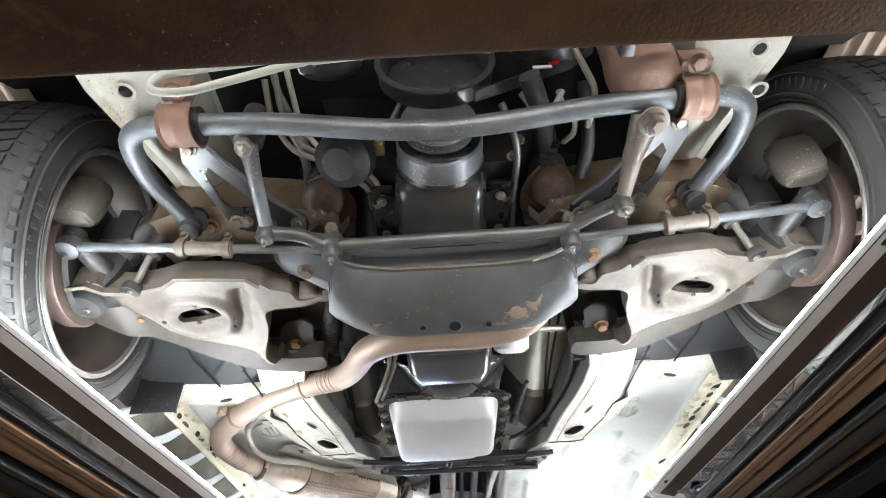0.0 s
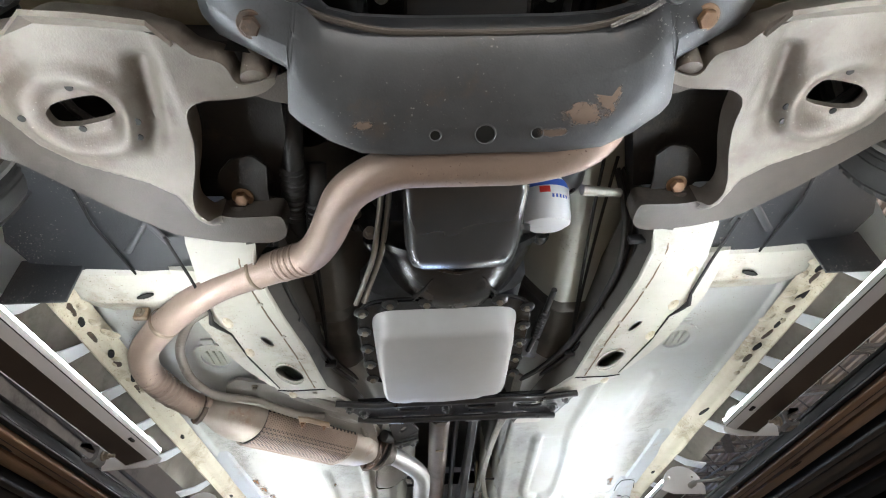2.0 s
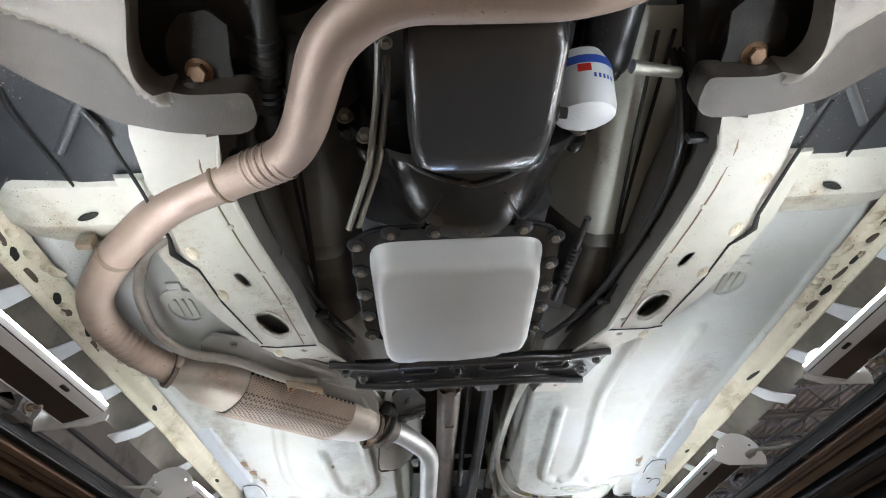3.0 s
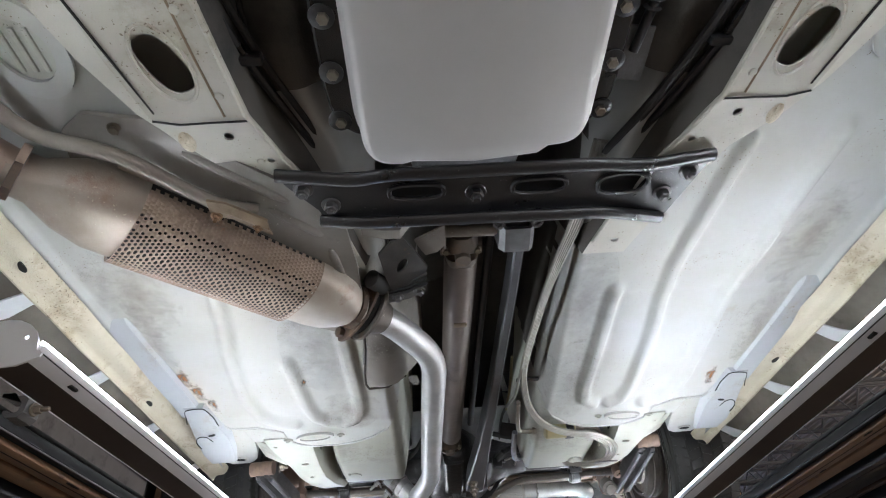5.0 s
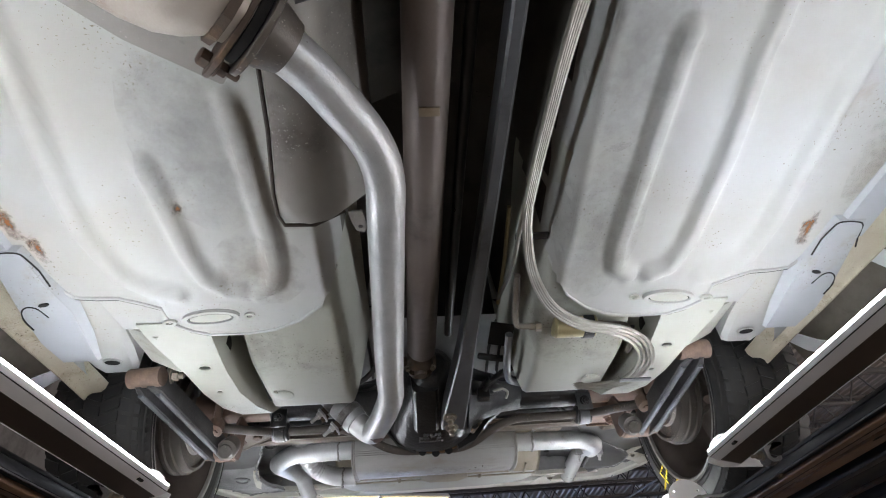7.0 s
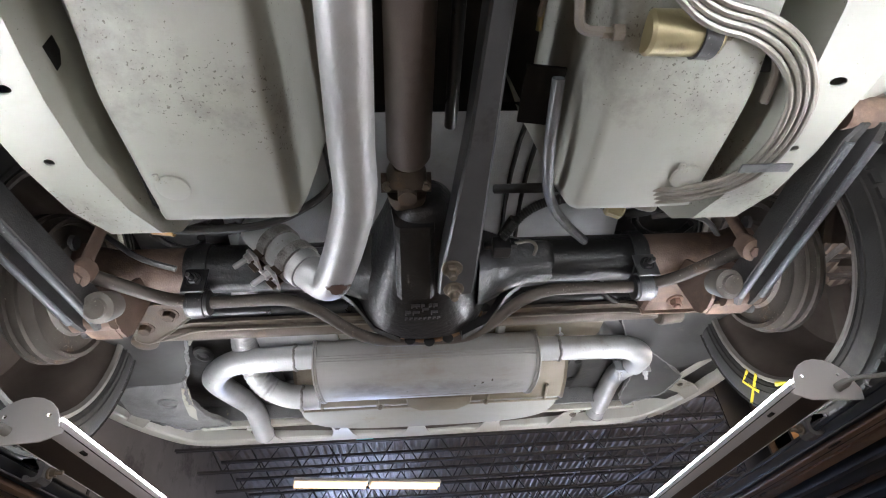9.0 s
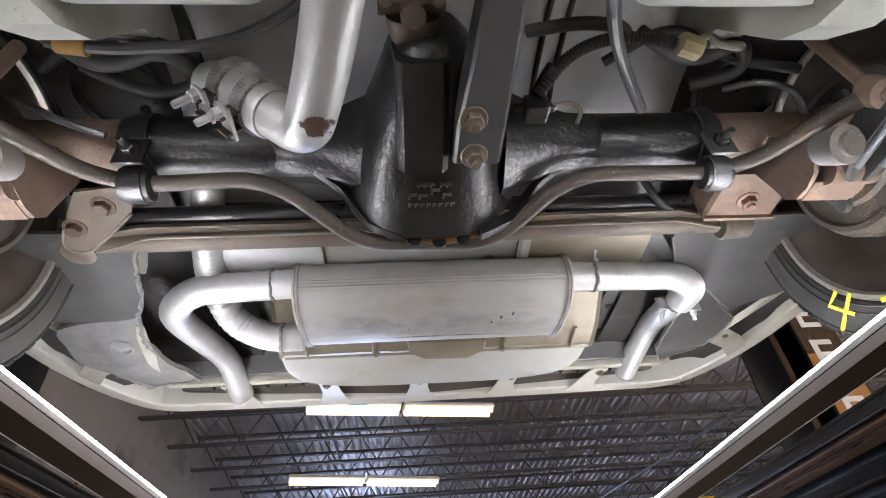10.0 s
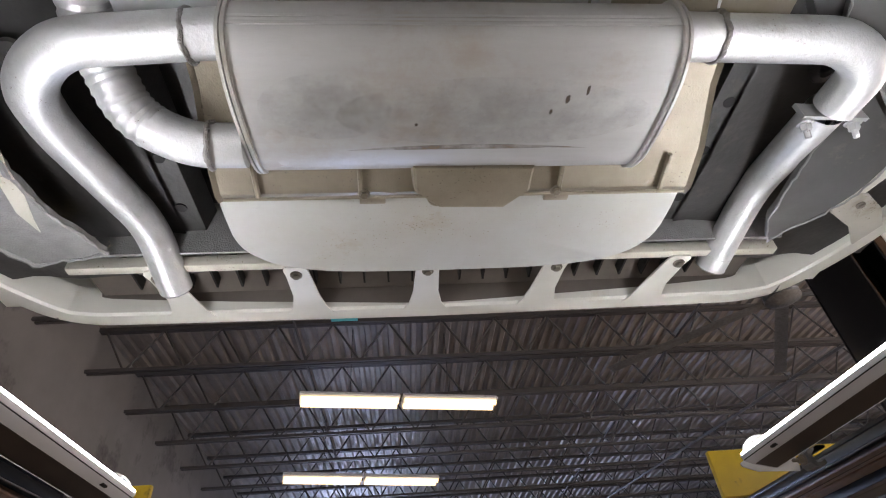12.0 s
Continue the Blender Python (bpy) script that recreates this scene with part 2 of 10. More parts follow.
M_TYRE = shader("dusty_tyre_rubber", (0.026, 0.025, 0.0235), (0.048, 0.045, 0.041), rough=0.72, scale=12, bump=0.35, dirt=(0.095, 0.085, 0.072), dirt_scale=6, dirt_low=0.55, dirt_high=0.85)
M_SHIELD = shader("dusty_heat_shield", (0.30, 0.262, 0.20), (0.19, 0.16, 0.115), rough=0.42, metal=0.3, scale=7, amount=0.9, bump=0.25, dirt=(0.42, 0.40, 0.35), dirt_scale=8, dirt_low=0.62, dirt_high=0.74, specks=(0.10, 0.085, 0.065), speck_low=0.69)
M_TAR = shader("black_tar_undercoat", (0.036, 0.034, 0.033), (0.016, 0.016, 0.016), rough=0.45, scale=16, bump=0.4, fine=90, bump_size=0.002, dirt=(0.10, 0.085, 0.065), dirt_scale=5, dirt_low=0.58, dirt_high=0.78)
M_UNDER = shader("grey_undercoating", (0.205, 0.203, 0.20), (0.125, 0.124, 0.123), rough=0.55, scale=30, bump=0.6, bump_size=0.003, dirt=(0.46, 0.4, 0.27), dirt_scale=4, dirt_low=0.64, dirt_high=0.68)
M_BUMPER = shader("white_bumper_plastic", (0.66, 0.65, 0.60), (0.58, 0.56, 0.5), rough=0.45, scale=7, bump=0.06, dirt=(0.5, 0.42, 0.28), dirt_scale=5, dirt_low=0.6, dirt_high=0.8)
# near black for black parts; also puts shade into holes, cavities, engine bay
M_DARK = shader("black_parts_and_cavity_shade", (0.009, 0.009, 0.009), (0.017, 0.016, 0.014), rough=0.7, scale=10, bump=0.1)
M_LIFT = shader("black_lift_steel", (0.006, 0.0065, 0.008), (0.013, 0.013, 0.015), rough=0.36, metal=0.1, scale=5, bump=0.1, dirt=(0.045, 0.028, 0.016), dirt_scale=4, dirt_low=0.6, dirt_high=0.8, stretch=(1, 0.12, 1))
M_BEAM = shader("brown_grimy_beam", (0.115, 0.066, 0.035), (0.028, 0.019, 0.013), rough=0.42, metal=0.2, scale=9, amount=0.9, specks=(0.3, 0.2, 0.12), bump=0.4, dirt=(0.16, 0.095, 0.05), dirt_scale=9, dirt_low=0.58, dirt_high=0.75)
# brown of the floor's reflection in the black runway
M_BAND = shader("brown_runway_reflection", (0.27, 0.165, 0.095), (0.075, 0.045, 0.028), rough=0.38, metal=0.3, scale=8, amount=0.9, bump=0.3, dirt=(0.03, 0.02, 0.015), dirt_scale=7, dirt_low=0.56, dirt_high=0.7, stretch=(1, 0.1, 1))
M_COVER = shader("brown_floor_reflection_cover", (0.05, 0.037, 0.03), (0.034, 0.026, 0.022), rough=0.35, metal=0.4, scale=6, bump=0.04)
M_FIX = shader("pale_anodized_channel", (0.66, 0.67, 0.69), (0.56, 0.56, 0.57), rough=0.42, metal=0.25, scale=6, bump=0.05, dirt=(0.42, 0.36, 0.31), dirt_scale=6, dirt_low=0.64, dirt_high=0.82)
M_MOUNT = shader("dark_brown_mount_steel", (0.085, 0.058, 0.042), (0.05, 0.036, 0.028), rough=0.6, metal=0.2, scale=12, bump=0.3, dirt=(0.17, 0.105, 0.06), dirt_scale=9)
M_ROD = shader("olive_brown_pressed_steel", (0.125, 0.10, 0.08), (0.08, 0.063, 0.05), rough=0.5, metal=0.3, scale=11, bump=0.3, dirt=(0.22, 0.14, 0.08), dirt_scale=7, dirt_low=0.58, dirt_high=0.75)
M_PANEL = shader("blue_grey_undercoat", (0.45, 0.46, 0.47), (0.30, 0.305, 0.312), rough=0.5, scale=12, bump=0.4, bump_size=0.003, dirt=(0.26, 0.24, 0.2), dirt_scale=4, dirt_low=0.6, dirt_high=0.75, specks=(0.4, 0.38, 0.33))
M_YELLOW = shader("yellow_safety_paint", (0.62, 0.42, 0.02), (0.4, 0.28, 0.02), rough=0.45, scale=9, bump=0.15, dirt=(0.12, 0.09, 0.03), dirt_scale=6, dirt_low=0.58, dirt_high=0.66)
M_CHALK = shader("yellow_crayon", (0.85, 0.68, 0.05), (0.7, 0.55, 0.05), rough=0.8, scale=90, bump=0.3)
M_ORANGE = shader("orange_decal_glow", (0.42, 0.19, 0.05), (0.22, 0.10, 0.03), rough=0.45, scale=9, bump=0.05)
M_DECK = shader("galvanized_roof_deck", (0.30, 0.265, 0.238), (0.19, 0.165, 0.15), rough=0.5, metal=0.35, scale=1.6, amount=0.9, bump=0.1, fine=12)
M_JOIST = shader("dark_joist_paint", (0.03, 0.028, 0.028), (0.055, 0.047, 0.045), rough=0.6, scale=3, bump=0.1)
M_WALL = shader("grey_tilt_up_concrete", (0.17, 0.158, 0.15), (0.12, 0.113, 0.107), rough=0.8, scale=1.4, bump=0.2, fine=14, dirt=(0.04, 0.037, 0.034), dirt_scale=0.8)
M_SLAB = shader("stained_concrete_slab", (0.42, 0.345, 0.27), (0.30, 0.235, 0.18), rough=0.5, scale=1.5, bump=0.2, fine=20, dirt=(0.07, 0.055, 0.045), dirt_scale=0.9, dirt_low=0.58, dirt_high=0.75)
M_BLUE = shader("blue_label_ink", (0.03, 0.09, 0.42), rough=0.35, scale=9, bump=0.0)
M_RED = shader("red_label_ink", (0.55, 0.03, 0.02), rough=0.35, scale=9, bump=0.0)
M_TEAL = shader("teal_tape", (0.05, 0.42, 0.45), rough=0.5, scale=9, bump=0.0)
M_CABLE = shader("grey_power_cord", (0.3, 0.3, 0.29), rough=0.5, scale=20, bump=0.05)
M_AMBER = shader("amber_plastic", (0.36, 0.19, 0.05), rough=0.4, scale=20, bump=0.05)
for m in (M_LIFT, M_BEAM, M_DARK):
    m.node_tree.nodes["Principled BSDF"].inputs["Specular IOR Level"].default_value = 0.28
M_SOOT = shader("sooty_brown_mount", (0.04, 0.03, 0.023), (0.02, 0.016, 0.013), rough=0.55, metal=0.2, scale=12, bump=0.3, dirt=(0.085, 0.055, 0.035), dirt_scale=9)


def stain(name, rust, centre, seed, low=0.62, high=0.80, most=0.85):
    """A thin see-through film: a blotch that fades out towards its rim, broken up by noise."""
    m = bpy.data.materials.new(name)
    m.use_nodes = True
    N, K = m.node_tree.nodes, m.node_tree.links
    b = N["Principled BSDF"]
    tc = N.new("ShaderNodeTexCoord")
    g = N.new("ShaderNodeTexGradient")
    g.gradient_type = "SPHERICAL"
    mp = N.new("ShaderNodeMapping")
    mp.inputs["Location"].default_value = (-1, -1, 0)
    mp.inputs["Scale"].default_value = (2, 2, 0)
    K.new(tc.outputs["Generated"], mp.inputs[0])
    K.new(mp.outputs[0], g.inputs[0])
    n = N.new("ShaderNodeTexNoise")
    n.noise_dimensions = "4D"
    n.inputs["W"].default_value = seed
    n.inputs["Scale"].default_value, n.inputs["Detail"].default_value, n.inputs["Roughness"].default_value = 26, 8, 0.72
    K.new(tc.outputs["Object"], n.inputs["Vector"])
    a = N.new("ShaderNodeMath")
    a.operation = "MULTIPLY_ADD"
    a.inputs[1].default_value = 0.30
    K.new(g.outputs["Fac"], a.inputs[0])
    K.new(n.outputs["Fac"], a.inputs[2])
    r = N.new("ShaderNodeMapRange")
    r.inputs["From Min"].default_value, r.inputs["From Max"].default_value = low, high
    r.inputs["To Max"].default_value = most
    K.new(a.outputs[0], r.inputs["Value"])
    K.new(r.outputs[0], b.inputs["Alpha"])
    mx = N.new("ShaderNodeMix")
    mx.data_type = "RGBA"
    mx.inputs[6].default_value, mx.inputs[7].default_value = (*rust, 1), (*centre, 1)
    K.new(n.outputs["Fac"], mx.inputs[0])
    K.new(mx.outputs[2], b.inputs["Base Color"])
    b.inputs["Roughness"].default_value = 0.7
    return m


SCUFF_FILM = stain("rubbed_rust_film", (0.17, 0.12, 0.092), (0.26, 0.19, 0.145), 21, 0.55, 0.64, 0.9)
HOLE_FILM = stain("rusted_through_film", (0.020, 0.012, 0.008), (0.105, 0.042, 0.016), 33, 0.58, 0.64, 0.97)
# dark brown of the mount plates, and the shade of the pocket behind
M_CAVE = shader("brown_mount_and_pocket_shade", (0.020, 0.016, 0.0135), (0.011, 0.010, 0.009), rough=0.8, scale=10, bump=0.3, dirt=(0.05, 0.034, 0.023), dirt_scale=9, dirt_low=0.58, dirt_high=0.75)
M_BELL = shader("oil_polished_casting", (0.055, 0.055, 0.056), (0.020, 0.019, 0.018), rough=0.24, metal=0.6, scale=9, amount=0.9, bump=0.12, fine=60, coat=0.2, dirt=(0.05, 0.033, 0.02), dirt_scale=7)
M_TORQ = shader("satin_grey_black_channel", (0.105, 0.109, 0.116), (0.052, 0.053, 0.056), rough=0.36, metal=0.3, scale=8, bump=0.12, dirt=(0.03, 0.026, 0.024), dirt_scale=6, dirt_low=0.56, dirt_high=0.74)
M_ARMLOW = shader("dark_brown_outer_arm", (0.072, 0.060, 0.049), (0.036, 0.030, 0.025), rough=0.5, metal=0.2, scale=6, amount=0.9, bump=0.25, dirt=(0.13, 0.115, 0.095), dirt_scale=5, dirt_low=0.56, dirt_high=0.74)
BURN_FILM = stain("heat_brown_film", (0.20, 0.135, 0.085), (0.30, 0.22, 0.15), 41, 0.35, 0.75, 0.9)
GREY_FILM = stain("grey_road_film", (0.13, 0.128, 0.125), (0.24, 0.235, 0.225), 47, 0.45, 1.0, 0.42)
DRIP_FILM = stain("dark_drip_film", (0.03, 0.024, 0.018), (0.09, 0.06, 0.035), 53, 0.58, 0.66, 0.95)
M_QUARTER = shader("smooth_grey_black_quarter", (0.075, 0.074, 0.073), (0.040, 0.039, 0.038), rough=0.42, scale=5, amount=0.9, bump=0.1, fine=60, dirt=(0.16, 0.145, 0.12), dirt_scale=5, dirt_low=0.60, dirt_high=0.76)
M_SLOT = shader("brown_slot_plastic", (0.12, 0.10, 0.085), (0.06, 0.05, 0.043), rough=0.6, scale=8, bump=0.2)
M_SHAFT = shader("brown_grey_shaft", (0.135, 0.105, 0.090), (0.075, 0.058, 0.050), rough=0.5, metal=0.3, scale=9, bump=0.15, dirt=(0.05, 0.04, 0.034), dirt_scale=6)
M_STRIP = glow("white_led_strip", (0.908, 0.968, 0.985), STRIP_POWER)
M_TUBE = glow("warm_fluorescent_tube", (1.0, 0.77, 0.43), SHOP_LAMP_POWER)


# ---- mesh helpers ----
def V(*a):
    return Vector(a)


WORLD_AT = {}


def thing(name, at, label, category, group="", kind=""):
    ob = new(name)
    ob.location = at
    ob.empty_display_size = 0.1
    WORLD_AT[ob] = Vector(at)
    return tagged(ob, label, category, group, kind)


def part(name, bm, material, parent=None, label="", smooth=40, category="", group="", kind=""):
    """One mesh object; its origin lies in the middle of its mesh."""
    me = bpy.data.meshes.new(name)
    bmesh.ops.recalc_face_normals(bm, faces=bm.faces)
    co = [v.co for v in bm.verts]
    lo = Vector([min(c[i] for c in co) for i in range(3)])
    hi = Vector([max(c[i] for c in co) for i in range(3)])
    mid = (lo + hi) / 2
    bmesh.ops.translate(bm, verts=bm.verts, vec=-mid)
    for f in bm.faces:
        f.smooth = smooth > 0
    for e in bm.edges:
        if smooth and len(e.link_faces) == 2 and e.calc_face_angle(0) > radians(smooth):
            e.smooth = False
    bm.to_mesh(me)
    bm.free()
    me.materials.append(material)
    ob = new(name, me)
    if parent:
        ob.parent = parent
        ob.location = mid - WORLD_AT[parent]
    else:
        ob.location = mid
    WORLD_AT[ob] = mid
    return tagged(ob, label, category, group, kind)


def join(*bms):
    out = bms[0]
    for b in bms[1:]:
        me = bpy.data.meshes.new("tmp")
        b.to_mesh(me)
        out.from_mesh(me)
        bpy.data.meshes.remove(me)
        b.free()
    return out


def mirror(bm):
    bmesh.ops.scale(bm, vec=(-1, 1, 1), verts=bm.verts)
    bmesh.ops.reverse_faces(bm, faces=bm.faces)
    return bm


def move(bm, m):
    bmesh.ops.transform(bm, matrix=m, verts=bm.verts)
    return bm


def box(x0, x1, y0, y1, z0, z1, bev=0.003, seg=2):
    bm = bmesh.new()
    bmesh.ops.create_cube(bm, size=1)
    for v in bm.verts:
        v.co = Vector(((x0 + x1) / 2 + v.co.x * (x1 - x0), (y0 + y1) / 2 + v.co.y * (y1 - y0), (z0 + z1) / 2 + v.co.z * (z1 - z0)))
    if bev:
        bmesh.ops.bevel(bm, geom=bm.edges[:], offset=bev, segments=seg, affect="EDGES", profile=0.5, clamp_overlap=True)
    return bm


def fillet(pts, rad, k=6):
    pts = [Vector(p) for p in pts]
    out = [pts[0]]
    for i in range(1, len(pts) - 1):
        a, b, c = pts[i - 1], pts[i], pts[i + 1]
        r = rad[i] if isinstance(rad, (list, tuple)) else rad
        d = min(r, (a - b).length * 0.48, (c - b).length * 0.48)
        p, q = b + (a - b).normalized() * d, b + (c - b).normalized() * d
        for j in range(k + 1):
            s = j / k
            out.append(p * (1 - s) ** 2 + b * 2 * s * (1 - s) + q * s * s)
    out.append(pts[-1])
    return out


def sweep(pts, r, n=14, cap=True, flat=1.0, up=None):
    """A tube along pts; r is a number or one for each point; flat squeezes the section along the up axis."""
    pts = [Vector(p) for p in pts]
    bm = bmesh.new()
    rings = []
    tang = [(pts[min(i + 1, len(pts) - 1)] - pts[max(i - 1, 0)]).normalized() for i in range(len(pts))]
    nrm = Vector(up) if up else (Vector((0, 0, 1)) if abs(tang[0].z) < 0.9 else Vector((1, 0, 0)))
    for i, p in enumerate(pts):
        t = tang[i]
        nrm = Vector(up) if up else nrm
        nrm = (nrm - t * nrm.dot(t)).normalized()
        bi = t.cross(nrm)
        rr = r[i] if isinstance(r, (list, tuple)) else r
        rings.append([bm.verts.new(p + (nrm * math.sin(a) * flat + bi * math.cos(a)) * rr) for a in (2 * math.pi * j / n for j in range(n))])
    for a, b in zip(rings, rings[1:]):
        for j in range(n):
            bm.faces.new((a[j], a[(j + 1) % n], b[(j + 1) % n], b[j]))
    if cap:
        bm.faces.new(rings[0])
        bm.faces.new(rings[-1][::-1])
    return bm


def loft(sections, closed=True, cap=True):
    bm = bmesh.new()
    rings = [[bm.verts.new(Vector(p)) for p in s] for s in sections]
    n = len(rings[0])
    for a, b in zip(rings, rings[1:]):
        for j in range(n if closed else n - 1):
            bm.faces.new((a[j], a[(j + 1) % n], b[(j + 1) % n], b[j]))
    if cap and closed:
        bm.faces.new(rings[0])
        bm.faces.new(rings[-1][::-1])
    return bm


def lathe(profile, m=Matrix(), n=32, cap=True):
    """profile: rows of (radius, height) along the local z."""
    bm = loft([[Vector((r * math.cos(2 * math.pi * j / n), r * math.sin(2 * math.pi * j / n), h)) for j in range(n)] for r, h in profile], True, cap)
    return move(bm, m)


def aim(at, direction):
    """A frame at the point, with its z along the direction."""
    return Matrix.Translation(at) @ Vector(direction).to_track_quat("Z", "Y").to_matrix().to_4x4()


def loop_pts(cx, cy, a, b, n=16, p=2.0, turn=0.0):
    out = []
    for j in range(n):
        t = 2 * math.pi * j / n
        x = math.copysign(abs(math.cos(t)) ** (2 / p), math.cos(t)) * a
        y = math.copysign(abs(math.sin(t)) ** (2 / p), math.sin(t)) * b
        out.append((cx + x * math.cos(turn) - y * math.sin(turn), cy + x * math.sin(turn) + y * math.cos(turn)))
    return out


def plate(outline, holes, low, thick, m=Matrix(), fn=None):
    """A plate with holes through it, from its outline; fn(x, y) bends it."""
    bm = bmesh.new()
    loops = []
    for lp in [outline] + list(holes):
        vs = [bm.verts.new((x, y, 0)) for x, y in lp]
        loops.append(vs)
        for a, b in zip(vs, vs[1:] + vs[:1]):
            bm.edges.new((a, b))
    bmesh.ops.triangle_fill(bm, use_beauty=True, edges=bm.edges[:], normal=(0, 0, 1))
    bmesh.ops.recalc_face_normals(bm, faces=bm.faces)
    top = bmesh.ops.duplicate(bm, geom=bm.verts[:] + bm.edges[:] + bm.faces[:])
    twin = top["vert_map"]
    for v in {twin[v] for vs in loops for v in vs}:
        v.co.z = thick
    for vs in loops:
        for a, b in zip(vs, vs[1:] + vs[:1]):
            bm.faces.new((a, b, twin[b], twin[a]))
    for v in bm.verts:
        v.co.z += low + (fn(v.co.x, v.co.y) if fn else 0)
    return move(bm, m)


def field(x0, x1, y0, y1, dx, dy, f, skip=None, thick=0.0):
    """A sheet whose height is f(x, y)."""
    nx, ny = max(1, round((x1 - x0) / dx)), max(1, round((y1 - y0) / dy))
    bm = bmesh.new()
    g = [[bm.verts.new((x0 + (x1 - x0) * i / nx, y0 + (y1 - y0) * j / ny, 0)) for j in range(ny + 1)] for i in range(nx + 1)]
    for row in g:
        for v in row:
            v.co.z = f(v.co.x, v.co.y)
    for i in range(nx):
        for j in range(ny):
            c = (g[i][j].co + g[i + 1][j + 1].co) / 2
            if skip and skip(c.x, c.y):
                continue
            bm.faces.new((g[i][j], g[i + 1][j], g[i + 1][j + 1], g[i][j + 1]))
    loose = [v for v in bm.verts if not v.link_faces]
    bmesh.ops.delete(bm, geom=loose, context="VERTS")
    if thick:
        bmesh.ops.solidify(bm, geom=bm.faces[:], thickness=thick)
    return bm


def smooth01(t):
    t = min(max(t, 0), 1)
    return t * t * (3 - 2 * t)


def bolt_mesh(at, direction=(0, 0, -1), r=0.0105, h=0.009, washer=1.45, stud=0.0):
    m = aim(at, direction)
    bm = lathe([(r * washer, 0), (r * washer, 0.0018), (r * washer * 0.94, 0.0026)], m, 20)
    hexa = lathe([(r, 0.0024), (r, 0.0024 + h * 0.82), (r * 0.86, 0.0024 + h)], m, 6)
    out = join(bm, hexa)
    if stud:
        out = join(out, lathe([(r * 0.55, h), (r * 0.55, h + stud), (r * 0.45, h + stud + 0.002)], m, 12))
    return out


def bolt(at, parent, direction=(0, 0, -1), r=0.0105, h=0.009, material=None, stud=0.0, name="bolt"):
    return part(name, bolt_mesh(at, direction, r, h, 1.45, stud), material or M_BOLT, parent, smooth=30)


def dent_noise(x, y, s, a):
    return noise.noise(Vector((x * s, y * s, 3.1))) * a


# ---- the shop round the lift ----
def shop():
    part("floor", box(-9, 14, -12, 34, -0.2, 0, 0), M_SLAB, None, "stained brown concrete workshop floor", 0, "floor", kind="structure")
    part("wall_west", box(-5.2, -4.9, -12, 34, 0, 7.6, 0), M_WALL, None, "dark grey concrete wall of the workshop", 0, "wall", kind="structure")
    part("wall_east", box(14, 14.3, -12, 34, 0, 7.6, 0), M_WALL, None, "dark grey concrete wall of the workshop", 0, "wall", kind="structure")
    part("wall_north", box(-9, 14, 34, 34.3, 0, 7.6, 0), M_WALL, None, "dark grey concrete end wall", 0, "wall", kind="structure")
    part("wall_south", box(-9, 14, -12.3, -12, 0, 7.6, 0), M_WALL, None, "dark grey concrete end wall", 0, "wall", kind="structure")
    # corrugated deck: one sheet with ribs along the hall
    pitch, xs, x = 0.2, [], -5.0
    while x < 14:
        xs += [(x, 6.42), (x + 0.07, 6.42), (x + 0.1, 6.37), (x + 0.17, 6.37)]
        x += pitch
    bm = bmesh.new()
    rows = [[bm.verts.new((px, y, pz)) for px, pz in xs] for y in (-12, 34)]
    for i in range(len(xs) - 1):
        bm.faces.new((rows[0][i], rows[0][i + 1], rows[1][i + 1], rows[1][i]))
    part("ceiling", bm, M_DECK, None, "corrugated galvanized steel roof deck", 20, "ceiling", kind="structure")
    part("roof_slab", box(-9, 14.3, -12, 34, 6.6, 6.75, 0), M_WALL, None, "roof above the steel deck", 0, "roof", kind="structure")
    # wall conduit and a round vent
    pipe = sweep([V(-4.86, -2, 4.6), V(-4.86, 20, 4.6)], 0.03, 8)
    pipe = join(pipe, sweep([V(-4.86, 11.5, 4.6), V(-4.86, 11.5, 1.5)], 0.025, 8))
    part("wall_conduit", pipe, M_JOIST, None, "painted steel conduit along the concrete wall", 40, "conduit", kind="structure")
    vent = thing("wall_vent", (-4.87, 13.6, 3.2), "round dark vent in the concrete wall", "vent")
    part("ring", lathe([(0.3, 0), (0.36, 0.02), (0.36, 0.06), (0.3, 0.06)], aim((-4.9, 13.6, 3.2), (1, 0, 0)), 24), M_JOIST, vent)
    part("duct", lathe([(0.28, 0), (0.28, 0.03)], aim((-4.9, 13.6, 3.2), (1, 0, 0)), 24), M_DARK, vent)
    # open-web joists
    first = None
    for k in range(14):
        y = 8.4 + 1.49 * k
        if first is None:
            first = thing("roof_joist", (4.5, y, 5.6), "dark open-web steel roof joist under the deck", "joist", "roof joists")
            low = join(box(-4.9, 14, y - 0.06, y - 0.02, 5.58, 5.63, 0), box(-4.9, 14, y + 0.02, y + 0.06, 5.58, 5.63, 0))
            part("bottom_chord", low, M_JOIST, first, "", 0)
            part("top_chord", join(box(-4.9, 14, y - 0.06, y - 0.01, 6.3, 6.36, 0), box(-4.9, 14, y + 0.01, y + 0.06, 6.3, 6.36, 0)), M_JOIST, first, "", 0)
            x = -4.8
            while x < 13.6:
                for a, b in ((V(x, y, 6.31), V(x + 0.45, y, 5.6)), (V(x + 0.45, y, 5.6), V(x + 0.9, y, 6.31))):
                    part("web_rod", sweep([a, b], 0.017, 6), M_JOIST, first)
                x += 0.9
        else:
            copy_thing(first, Matrix.Translation((4.5, y, 5.6)))
    for x in (-1.6, 4.4, 9.5):
        part("joist_bridging", sweep([V(x, 7, 5.66), V(x, 28, 5.66)], 0.02, 6), M_JOIST, None, "thin steel bridging rod across the joists", 40, "bridging", "bridging rods", "structure")
